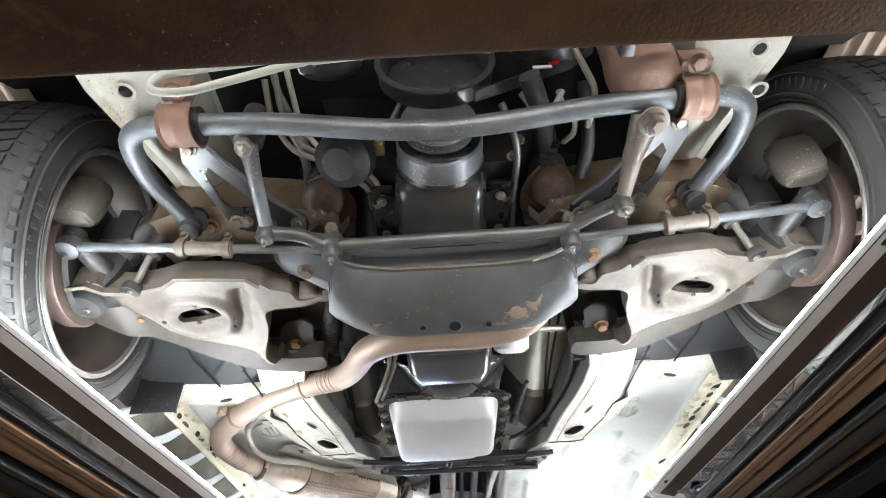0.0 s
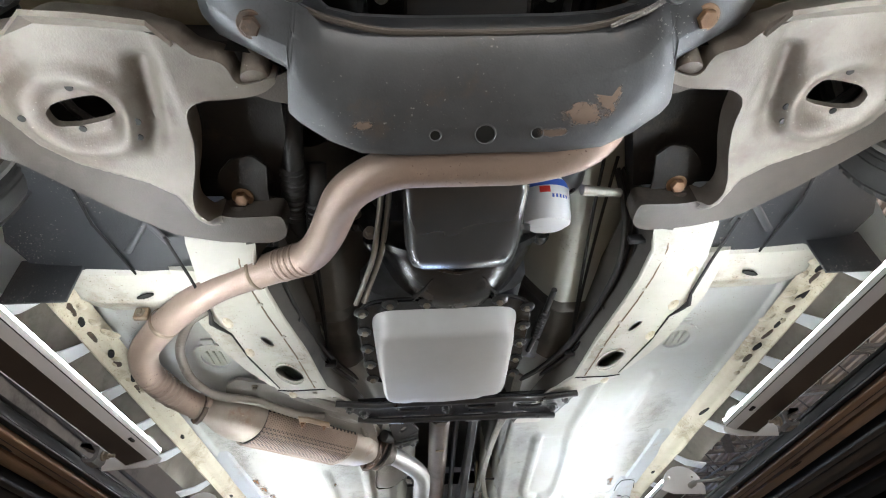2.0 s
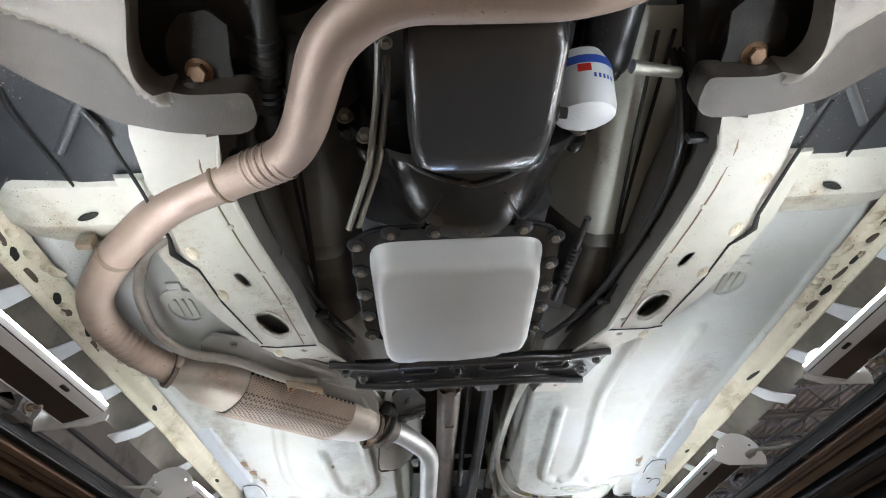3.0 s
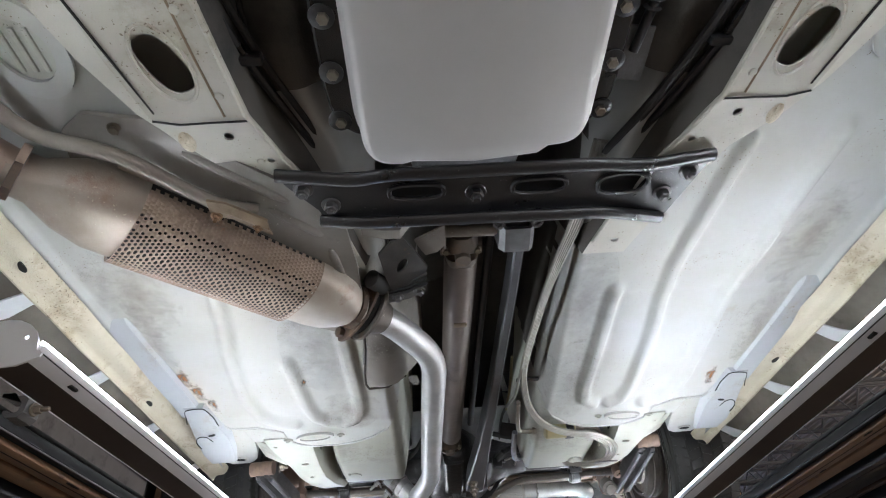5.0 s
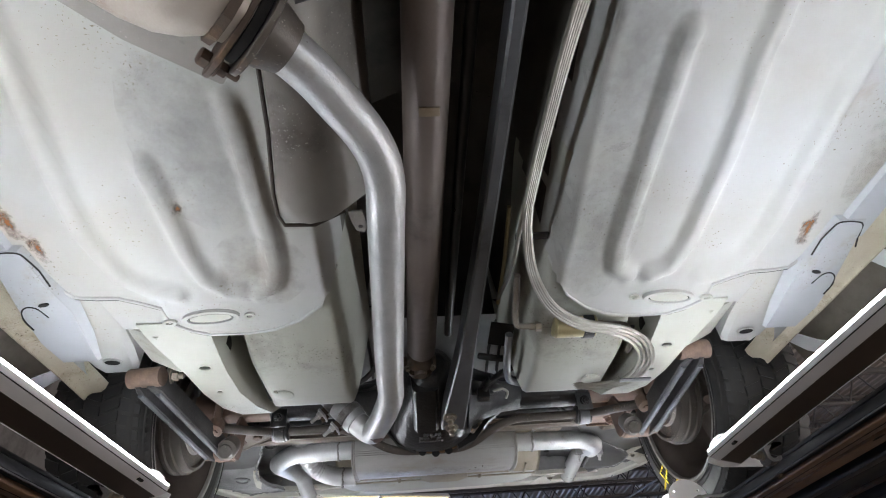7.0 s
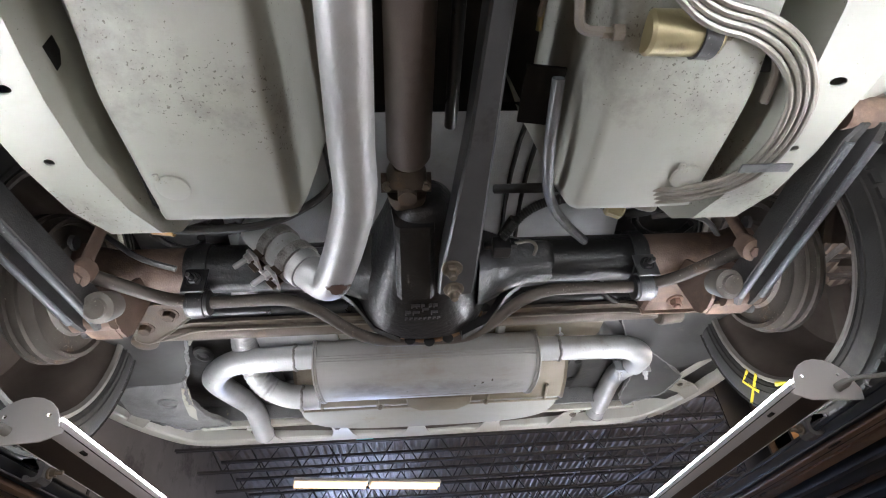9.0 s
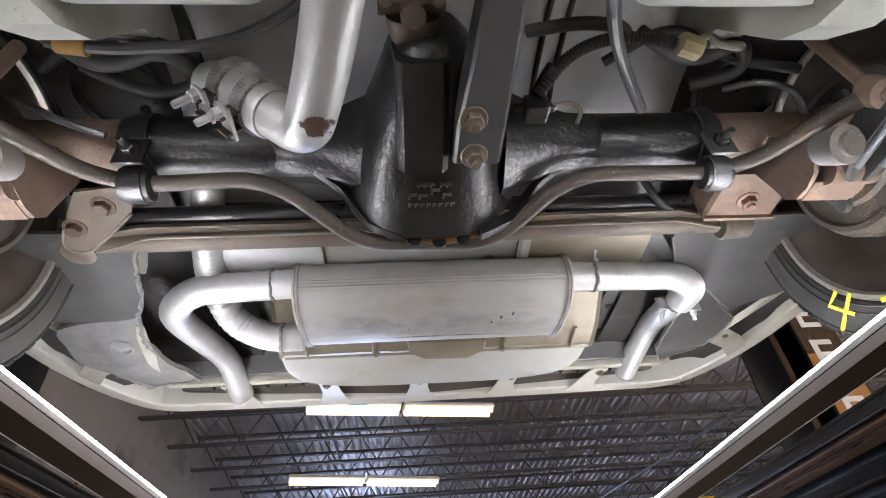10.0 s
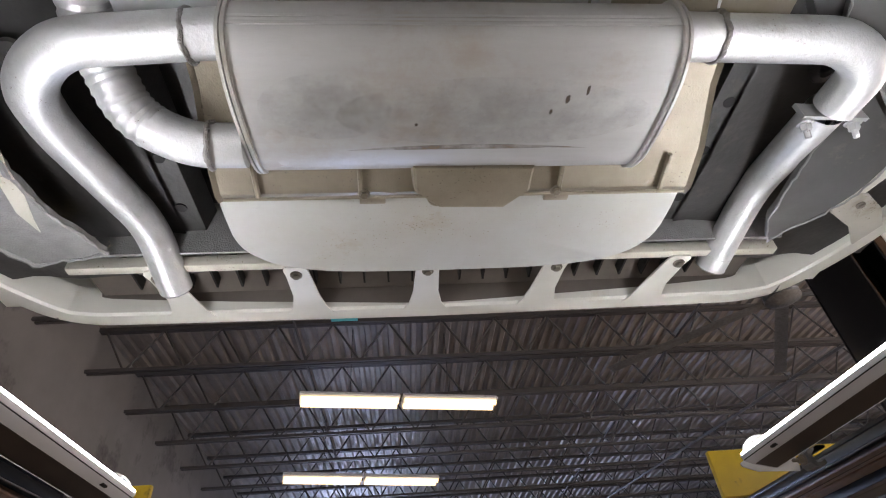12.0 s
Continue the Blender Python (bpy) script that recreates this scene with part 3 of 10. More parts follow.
    # strip lamps
    for a, b in (((-1.70, 11.6), (1.46, 12.12)), ((-2.62, 15.3), (0.64, 16.1))):
        A, B = V(*a, 5.1), V(*b, 5.1)
        mid = (A + B) / 2
        lamp = thing("ceiling_lamp", mid, "lit warm fluorescent strip lamp hanging from the joists", "lamp", "strip lamps")
        d = (B - A).normalized()
        ang = math.atan2(d.y, d.x)
        L = (B - A).length
        for s in (-1, 1):
            c = mid + d * s * L * 0.252
            M = Matrix.Translation(c) @ Matrix.Rotation(ang, 4, "Z")
            half = L * 0.242
            part("housing", move(loft([[V(x, -0.2, 0.0), V(x, -0.2, 0.02), V(x, -0.1, 0.1), V(x, 0.1, 0.1), V(x, 0.2, 0.02), V(x, 0.2, 0.0)] for x in (-half, half)]), M), M_WHITE, lamp, "", 20)
            for o in (-0.1, 0.1):
                part("tube", move(sweep([V(-half + 0.02, o, -0.022), V(half - 0.02, o, -0.022)], 0.05, 10), M), M_TUBE, lamp, "glowing warm tube")
            part("hanger", move(sweep([V(0, 0, 0.1), V(0, 0, 1.3)], 0.008, 6), M), M_JOIST, lamp)
    # far bay with a glowing pane, added to light the deck
    door = thing("fill_bay", (-2.6, 33.9, 0), "added bay with a bluish glowing pane at the far end", "bay door", kind="structure")
    part("fill_pane", box(-4.4, -0.8, 33.88, 33.92, 0.2, 4.2, 0), glow("bluish_fill_glow", (0.5, 0.66, 1.0), FILL_POWER * 4), door)
    # unseen glowing panes behind the lift, added as fill light
    fill_glow = glow("warm_fill_glow", (1.0, 0.95, 0.88), FILL_POWER * 1.35)
    for k, (x0, x1) in enumerate(((-4.2, -0.6), (0.6, 4.2), (5.4, 9.0))):
        d2 = thing("fill_bay", ((x0 + x1) / 2, -11.9, 0), "unseen added bay with a fill light pane behind the lift", "bay door", kind="structure")
        part("fill_pane", box(x0, x1, -11.94, -11.9, 0.1, 4.2, 0), fill_glow, d2)
        part("frame", join(box(x0 - 0.2, x0, -12, -11.8, 0, 4.4, 0), box(x1, x1 + 0.2, -12, -11.8, 0, 4.4, 0), box(x0 - 0.2, x1 + 0.2, -12, -11.8, 4.2, 4.4, 0)), M_JOIST, d2, "", 0)
    # another unseen pane at the side, also added for fill
    d3 = thing("fill_bay", (13.9, 6, 0), "unseen added side bay with a fill light pane", "bay door", kind="structure")
    part("fill_pane", box(13.86, 13.9, 1, 11, 0.1, 4.2, 0), fill_glow, d3)
    part("frame", join(box(13.8, 14, 0.8, 1, 0, 4.4, 0), box(13.8, 14, 11, 11.2, 0, 4.4, 0)), M_JOIST, d3, "", 0)
    part("frame", join(box(-4.6, -4.4, 33.8, 34, 0, 4.4, 0), box(-0.8, -0.6, 33.8, 34, 0, 4.4, 0), box(-4.6, -0.6, 33.8, 34, 4.2, 4.4, 0)), M_JOIST, door, "", 0)


shop()


# ---- the four-post lift ----
RUN_Y0, RUN_Y1 = -0.5, 4.75


def runway(side):
    s = side
    ob = thing("lift_runway", (s * 0.87, 2.1, 1.6), "black steel lift runway under the tyres", "runway", "lift runways")

    def shift(y):
        # the runway lies a little askew under the car
        near, far = (0.14, -0.055) if s < 0 else (0.015, 0.02)
        return s * (near + (far - near) * (y - RUN_Y0) / (RUN_Y1 - RUN_Y0))

    def px(a, b):
        return (a, b) if s > 0 else (-b, -a)

    def skewed(bm):
        for v in bm.verts:
            v.co.x += shift(v.co.y)
        return bm

    def bar(name, a, b, z0, z1, mat=M_LIFT, bev=0.002, y0=RUN_Y0, y1=RUN_Y1, label=""):
        a, b = px(a, b)
        return part(name, skewed(box(a, b, y0, y1, z0, z1, bev)), mat, ob, label, 30)

    bar("deck", 0.630, 1.12, 1.6525, 1.66)
    bar("inner_web", 0.630, 0.6335, 1.6362, 1.6522)
    # bright bead added for the reflection along the lower edge
    part("edge_glint", skewed(sweep([V(s * 0.6318, RUN_Y0, 1.6350), V(s * 0.6318, RUN_Y1, 1.6350)], 0.0013, 8)), M_CASE, ob, "thin bead standing for the edge's reflection")
    bar("underside", 0.634, 1.085, 1.6400, 1.6440)
    # brown bars below stand for reflected streaks on the glossy underside
    bar("flange", 0.653, 0.689, 1.6290, 1.6398, M_BAND, 0.004, label="bar in the brown of the floor's reflection")
    part("flange_seam", skewed(sweep([V(s * 0.6695, RUN_Y0, 1.6287), V(s * 0.6695, RUN_Y1, 1.6287)], 0.0008, 6)), M_LIFT, ob)
    bar("flange", 0.700, 0.738, 1.6300, 1.6398, M_BAND, 0.004, label="bar in the brown of the floor's reflection")
    bar("stiffener", 0.752, 0.772, 1.6180, 1.6398)
    bar("stiffener", 0.795, 0.860, 1.6250, 1.6398, M_LIFT, 0.006)
    bar("flange", 0.884, 0.902, 1.6270, 1.6398, M_BEAM, 0.004)
    bar("stiffener", 0.918, 0.955, 1.6120, 1.6398)
    bar("flange", 0.968, 0.985, 1.6260, 1.6398, M_BEAM, 0.004)
    bar("outer_web", 1.09, 1.1, 1.52, 1.6520)
    bar("outer_flange", 1.0, 1.0895, 1.52, 1.53)
    a, b = px(0.60, 1.08)
    part("rear_stop", box(a, b, 4.72, 4.735, 1.662, 1.76, 0.002), M_YELLOW, ob, "yellow rear stop plate")
    rnd = random.Random(31 + s)
    for k in range(16):
        # rubbed bare chips along the flanges
        y = RUN_Y0 + 0.4 + 0.3 * k + 0.1 * rnd.random()
        x = (0.657, 0.684, 0.704, 0.733)[k % 4]
        chip = [(s * x + u, y + v * 3) for u, v in loop_pts(0, 0, 0.002 + 0.002 * rnd.random(), 0.004 + 0.004 * rnd.random(), 9)]
        part("paint_chip", skewed(plate(chip, [], 1.6281, 0.001)), M_DARK, ob, "", 0)
    for y in (0.75, 1.95, 3.15, 4.2):
        bolt((s * 0.645 + shift(y), y, 1.6396), ob, r=0.005, h=0.004)
    return ob


def fixture(side, y0, y1, e0, e1):
    """An aluminium channel with a glowing strip along its upper inner edge, and end caps; e0, e1: its inner edge at both ends."""
    s = side
    ob = thing("light_bar", (s * ((e0 + e1) / 2 + 0.04), (y0 + y1) / 2, 1.66), "grey aluminium light bar with a lit white strip", "light bar", "lift light bars")

    def skew(bm):
        for v in bm.verts:
            v.co.x += s * (e0 + (e1 - e0) * (v.co.y - y0) / (y1 - y0) - 0.5375)
        return bm

    prof = [(0.5375, 1.6795), (0.5408, 1.6730), (0.5428, 1.6735), (0.5434, 1.6720), (0.5415, 1.6712), (0.5565, 1.6640), (0.5950, 1.6545), (0.600, 1.6560), (0.604, 1.668), (0.590, 1.676), (0.565, 1.680), (0.5480, 1.6822)]
    part("channel", skew(loft([[V(s * x, y, z) for x, z in prof] for y in (y0, y1)])), M_FIX, ob, "pale aluminium channel", 20)
    part("groove", skew(sweep([V(s * 0.5424, y0, 1.6724), V(s * 0.5424, y1, 1.6724)], 0.0009, 6)), M_DARK, ob)
    # the brown floor's reflection is put into this cover's colour
    low = [(0.5572, 1.6631), (0.5940, 1.6540), (0.5946, 1.6552), (0.5580, 1.6643)]
    part("bottom_cover", skew(loft([[V(s * x, y, z) for x, z in low] for y in (y0 + 0.006, y1 - 0.006)])), M_COVER, ob, "underside of the bar, coloured as the floor's reflection", 20)
    part("bottom_edge", skew(sweep([V(s * 0.5950, y0 + 0.006, 1.6541), V(s * 0.5950, y1 - 0.006, 1.6541)], 0.0009, 6)), M_FIX, ob)
    pr = [(0.5392, 1.6802), (0.5476, 1.6850), (0.5455, 1.6882), (0.5372, 1.6832)]
    part("diffuser", skew(loft([[V(s * x, y, z) for x, z in pr] for y in (y0 + 0.004, y1 - 0.004)])), M_STRIP, ob, "glowing white strip", 0)
    for y, d in ((y0, -1), (y1, 1)):
        out = [(0.535, 1.662), (0.560, 1.652), (0.640, 1.648), (0.645, 1.665)] + [(0.592 + 0.050 * math.cos(a), 1.668 + 0.050 * math.sin(a)) for a in (radians(5 + 17 * k) for k in range(11))] + [(0.534, 1.668)]
        pl = plate(out, [loop_pts(0.56, 1.69, 0.003, 0.003, 8), loop_pts(0.62, 1.69, 0.003, 0.003, 8)], 0, 0.003)
        M = Matrix(((s, 0, 0, 0), (0, 0, 1, y + d * 0.002 - 0.0015), (0, 1, 0, 0), (0, 0, 0, 1)))
        part("end_cap", skew(move(pl, M)), M_FIX, ob, "rounded end cap", 20)
        if d < 0:
            x = s * 0.607
            part("gland", skew(lathe([(0.007, 0), (0.007, 0.016), (0.005, 0.022)], aim((x, y - 0.004, 1.668), (s * 0.3, -1, 0.1)), 12)), M_CABLE, ob)
            part("cord", skew(sweep(fillet([V(x, y - 0.02, 1.668), V(x + s * 0.006, y - 0.04, 1.668), V(x + s * 0.03, y - 0.06, 1.66), V(x + s * 0.06, y - 0.07, 1.664)], 0.02), 0.0035, 8)), M_CABLE, ob, "grey power cord")
    for y in (y0 + 0.09, y1 - 0.09):
        part("latch", skew(box(*((s * 0.5465, s * 0.5520) if s > 0 else (s * 0.5520, s * 0.5465)), y - 0.008, y + 0.008, 1.6652, 1.6690, 0.0006)), M_DARK, ob)
        # a hooked clamp under the bar, with its bolt
        hook = [(-0.020, 0.0), (-0.020, -0.006), (0.010, -0.006), (0.016, -0.012), (0.016, -0.034), (0.010, -0.042), (-0.004, -0.042), (-0.010, -0.036), (-0.010, -0.030), (-0.005, -0.030), (-0.003, -0.034), (0.006, -0.034), (0.009, -0.030), (0.009, -0.018), (0.004, -0.012), (-0.004, 0.0)]
        cl = loft([[V(s * (0.606 - hx), yy, 1.6585 + hz * 0.8) for hx, hz in hook] for yy in (y - 0.014, y + 0.014)])
        part("clamp", skew(cl), M_CASE, ob, "hooked steel clamp", 25)
        part("bolt", skew(bolt_mesh((s * 0.589, y, 1.640), (-s, 0, 0), 0.006, 0.008, 1.45, 0.010)), M_BOLT, ob, smooth=30)
    return ob


BARS = {-1: ((-0.78, 0.24, 0.655, 0.645), (0.56, 1.66, 0.635, 0.58), (2.02, 3.12, 0.565, 0.52), (3.43, 4.51, 0.53, 0.53)),
        1: ((-0.78, 0.24, 0.60, 0.585), (0.56, 1.66, 0.575, 0.53), (2.02, 3.12, 0.517, 0.517), (3.43, 4.51, 0.54, 0.54))}
for side in (-1, 1):
    runway(side)
    for y0, y1, e0, e1 in BARS[side]:
        fixture(side, y0, y1, e0, e1)


def lift_frame():
    """The cross beam near the front, the rear beam and the posts."""
    ob = thing("lift_cross_beam", (0, 0.2, 1.56), "brown grimy steel cross beam of the lift", "beam")
    part("web", box(-1.6, 1.6, 0.262, 0.298, 1.582, 1.80, 0.004), M_BEAM, ob, "", 30)
    part("lower_flange", box(-1.6, 1.6, 0.16, 0.30, 1.566, 1.5815, 0.005), M_BEAM, ob, "", 30)
    part("upper_flange", box(-1.6, 1.6, 0.16, 0.30, 1.8005, 1.815, 0.005), M_BEAM, ob, "", 30)
    for x in (-0.62, -0.2, 0.33, 0.7):
        part("weld_nut", lathe([(0.011, 0), (0.011, 0.006), (0.008, 0.008)], aim((x, 0.235, 1.566), (0, 0, -1)), 6), M_BEAM, ob)
    for x, y in ((1.58, 4.99), (-1.75, 5.1), (1.75, -1.0), (-1.75, -1.0)):
        post = thing("lift_post", (x, y, 0), "black square steel lift post", "post", "lift posts")
        part("column_side", box(x + 0.14, x + 0.15, y - 0.11, y + 0.11, 0.02, 2.95, 0.003), M_LIFT, post, "", 30)
        part("column_front", box(x - 0.03, x + 0.1395, y - 0.11, y - 0.10, 0.02, 2.95, 0.003), M_LIFT, post, "", 30)
        part("column_back", box(x - 0.15, x + 0.1395, y + 0.10, y + 0.11, 0.02, 2.95, 0.003), M_LIFT, post, "", 30)
        part("column_side", box(x - 0.15, x - 0.14, y - 0.11, y + 0.0995, 0.02, 2.95, 0.003), M_LIFT, post, "", 30)
        part("base_plate", box(x - 0.22, x + 0.22, y - 0.2, y + 0.2, 0.0, 0.0195, 0.003), M_LIFT, post, "", 30)
        part("ladder_bar", box(x - 0.11, x - 0.07, y - 0.05, y - 0.035, 0.05, 2.9, 0.002), M_BEAM, post, "", 30)
        if x > 0 and y > 0:
            # orange stands for the reflected glow on the lower decal
            part("decal", box(x - 0.025, x + 0.14, y - 0.1135, y - 0.1112, 1.80, 2.30, 0), M_ORANGE, post, "lower part of the maker's decal, orange glow in its colour", 0)
            part("decal_head", box(x - 0.025, x + 0.14, y - 0.1135, y - 0.1112, 2.301, 2.60, 0), M_BEAM, post, "dark brown upper part of the decal", 0)
            for zz in (2.55, 2.36, 2.17, 1.98):
                part("decal_bar", box(x + 0.01, x + 0.035, y - 0.116, y - 0.1137, zz - 0.13, zz, 0.001), M_WHITE, post)
                for dz in (0.0, 0.055, 0.108):
                    part("decal_bar", box(x + 0.0355, x + 0.10, y - 0.116, y - 0.1137, zz - dz - 0.022, zz - dz, 0.001), M_WHITE, post)


lift_frame()


def ceiling_fan():
    """A large slow fan hanging from the joists, its five long blades at rest."""
    hx, hy, hz = 4.76, 9.06, 5.0
    fan = thing("ceiling_fan", (hx, hy, hz), "large grey five-bladed ceiling fan hanging from joists", "ceiling fan")
    part("drop_rod", sweep([V(hx, hy, hz + 0.1), V(hx, hy, 6.56)], 0.04, 12), M_JOIST, fan, "", 40)
    part("hub", lathe([(0.05, 0.16), (0.20, 0.12), (0.22, 0.04), (0.22, -0.04), (0.10, -0.09)], Matrix.Translation((hx, hy, hz)), 28), M_CASE, fan, "", 40)
    for k in range(5):
        a = radians(61.7 + 72 * k)
        d, n = V(math.cos(a), math.sin(a), 0), V(-math.sin(a), math.cos(a), 0)
        part("fan_blade", loft([[V(hx, hy, hz) + d * r + n * w * c + V(0, 0, h * c) for w, h in ((-0.085, -0.02), (-0.03, 0.004), (0.03, 0.016), (0.085, 0.012), (0.03, 0.004), (-0.03, -0.008))] for r, c in ((0.2, 0.9), (1.4, 1.0), (2.5, 1.0))]), M_CASE, fan, "", 40)


ceiling_fan()
part("sprinkler_pipe", sweep([V(5.3, 23.0, 5.58), V(6.63, 16.2, 5.58), V(7.6, 11.2, 5.58), V(8.4, 7.0, 5.58)], 0.03, 10), M_CASE, None, "grey steel pipe slung under the roof joists", 40, "pipe", kind="structure")


# ---- the car: body underside ----
car = thing("car", (0, 2.24, 1.66), "white coupe raised on a lift, seen from below", "car")
MID = 0.005


def cpart(name, bm, mat, label="", smooth=40, parent=None):
    return part(name, bm, mat, parent or car, label, smooth)


def tunnel_half(y):
    if y < 1.5:
        return 0.33
    if y < 2.15:
        return 0.33 - 0.14 * smooth01((y - 1.5) / 0.6)
    return 0.19


RIBS = {1: [((0.575, 1.98), (0.562, 2.3), (0.552, 2.5), (0.545, 2.70), (0.530, 2.78), (0.495, 2.808), (0.462, 2.814)), ((0.425, 2.0), (0.405, 2.30), (0.418, 2.57), (0.412, 2.74), (0.395, 2.79), (0.365, 2.806)), ((0.300, 2.38), (0.298, 2.57), (0.290, 2.74), (0.298, 2.785), (0.325, 2.805))],
        -1: [((0.50, 2.18), (0.519, 2.337), (0.545, 2.52), (0.552, 2.67), (0.532, 2.76), (0.492, 2.796), (0.455, 2.808)), ((0.424, 2.56), (0.412, 2.72), (0.400, 2.775), (0.372, 2.802), (0.345, 2.808)), ((0.290, 2.47), (0.280, 2.70), (0.284, 2.765), (0.300, 2.797), (0.325, 2.811))]}


def rib_drop(x, y):
    d, ax = 0.0, abs(x)
    for line in RIBS[1 if x > 0 else -1]:
        if not line[0][1] - 0.04 < y < 2.85 or abs(ax - line[1][0]) > 0.12:
            continue
        for (xa, ya), (xb, yb) in zip(line, line[1:]):
            t = min(max(((ax - xa) * (xb - xa) + (y - ya) * (yb - ya)) / ((xb - xa) ** 2 + (yb - ya) ** 2), 0), 1)
            dist = math.hypot(ax - (xa + (xb - xa) * t), y - (ya + (yb - ya) * t))
            d = max(d, smooth01(1.35 - dist / 0.0165))
    return 0.0155 * d


LIP = [(0.0, 2.60), (0.14, 2.66), (0.165, 2.74), (0.19, 2.80), (0.22, 2.845), (0.26, 2.88), (0.31, 2.903), (0.36, 2.911), (0.425, 2.908), (0.486, 2.876), (0.492, 2.842), (0.555, 2.812), (0.622, 2.805), (0.655, 2.76), (0.672, 2.72), (0.70, 2.72), (0.71, 3.05), (1.0, 3.05)]


def lip_y(ax):
    for (xa, ya), (xb, yb) in zip(LIP, LIP[1:]):
        if ax <= xb:
            return ya + (yb - ya) * (ax - xa) / (xb - xa)
    return 3.05


def slope(y):
    return 0.079 * min(max((y - 2.40) / 0.50, 0), 1.1)


def floor_z(x, y):
    ax = abs(x - MID)
    z = 1.964 - slope(y) * (1 - smooth01((ax - 0.70) / 0.06)) + dent_noise(x, y, 5, 0.003)
    z += 0.28 * smooth01((tunnel_half(y) - ax) / 0.09 + 0.25)
    z -= rib_drop(x - MID, y)
    if y < 1.62:
        z += 0.5 * max(0, 1.62 - y) ** 1.35 * 1.5
    z -= 0.010 * smooth01((ax - 0.742) / 0.012)
    if ax > 0.772:
        z += 0.09 * smooth01((ax - 0.775) / 0.02)
    # crease across the floor
    z -= 0.004 * smooth01(1 - abs(y - 2.38) / 0.04) * (1 if 0.2 < ax < 0.62 else 0)
    # a low step before the rear edge
    z -= 0.006 * smooth01((y - 2.822) / 0.012) * (1 if 0.2 < ax < 0.49 else 0)
    return z


def floor_sheet():
    """The pan, cut along its rear edge."""
    bm = field(-0.79, 0.80, 1.40, 3.05, 0.0055, 0.010, floor_z, skip=lambda x, y: y > lip_y(abs(x - MID)) + 0.005)
    for v in bm.verts:
        edge = lip_y(abs(v.co.x - MID))
        if abs(v.co.y - edge) < 0.0105 and v.co.y > edge - 0.005 and edge < 3.0:
            v.co.y = edge
    return bm


pan = cpart("floor_pan", floor_sheet(), M_FLOOR, "white painted floor pan with stamped ribs and grime", 60)
# pan faces inside the tunnel take the shaded colour
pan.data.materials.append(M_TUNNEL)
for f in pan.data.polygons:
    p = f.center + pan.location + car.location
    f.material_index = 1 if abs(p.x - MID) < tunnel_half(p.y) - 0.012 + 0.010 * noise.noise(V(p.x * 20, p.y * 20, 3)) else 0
cpart("tunnel_cover", field(-0.33, 0.34, 0.95, 3.6, 0.04, 0.08, lambda x, y: 2.31 - 0.6 * x * x), M_TUNNEL, "sooty transmission tunnel, darkened for shade")


def toe_board(x, y):
    """The sloping panel between the engine bay and the floor."""
    return 1.955 + 0.15 * max(0, 1.84 - y) ** 1.2 + 0.17 * smooth01((0.26 - abs(x)) / 0.15) - 0.012 * smooth01(1 - abs(y - 1.66) / 0.016) + 0.02 * smooth01((abs(x) - 0.30) / 0.06)


def tunnel_walls():
    for s in (-1, 1):
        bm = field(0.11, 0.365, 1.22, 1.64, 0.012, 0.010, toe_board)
        # left side and rear half are coloured as shaded, right front as lit
        t = cpart("tunnel_side", bm if s > 0 else mirror(bm), M_WELL if s > 0 else M_TUNNEL, "grey green primer tunnel side with soot" if s > 0 else "sooty tunnel side, darkened for shade", 60)
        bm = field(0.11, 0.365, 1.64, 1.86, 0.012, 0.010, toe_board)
        part("rear_side", bm if s > 0 else mirror(bm), M_TUNNEL, t, "sooty rear half of the tunnel side, darkened for shade", 60)
        for k, (x, dy) in enumerate(((0.315, 0.0), (0.297, 0.012))):
            line = [V(s * (x + 0.02 * math.sin(3 * y + k)), y, toe_board(x, y) - 0.012) for y in (1.25, 1.32, 1.40, 1.48, 1.56, 1.64, 1.72, 1.80)]
            part("seam_line", sweep(line, 0.0035, 6), M_DARK, t)


tunnel_walls()
# dark lines along the inner side of the frame rails
for k, (o, r, dz) in enumerate(((0.0, 0.006, 0.0), (0.014, 0.005, 0.008), (0.026, 0.0065, 0.002), (-0.010, 0.0045, 0.012))):
    for s in ((1,) if k > 1 else (1, -1)):
        pts = [V(s * (0.335 - o), 1.27, 2.06 + dz), V(s * (0.352 - o), 1.33, 1.97 + dz), V(s * (0.365 - o), 1.45, 1.935 + dz), V(s * (0.345 - o), 1.62, 1.93 + dz), V(s * (0.31 - o), 1.78, 1.935 + dz), V(s * (0.265 - o), 1.92, 1.955 + dz), V(s * (0.235 - o), 2.02, 1.985)]
        ln = cpart("chassis_line", sweep(fillet(pts, 0.06), r, 8), (M_BLACK, M_RUBBER, M_RUBBER, M_CASE)[k], "dark line clipped along the frame rail")
        if k == 0:
            for y in (1.38, 1.60, 1.80):
                q = 0.352 - o if y < 1.7 else 0.302 - o
                part("line_clip", box(s * q - 0.02, s * q + 0.02, y - 0.006, y + 0.006, 1.926, 1.944, 0.003), M_BLACK, ln)


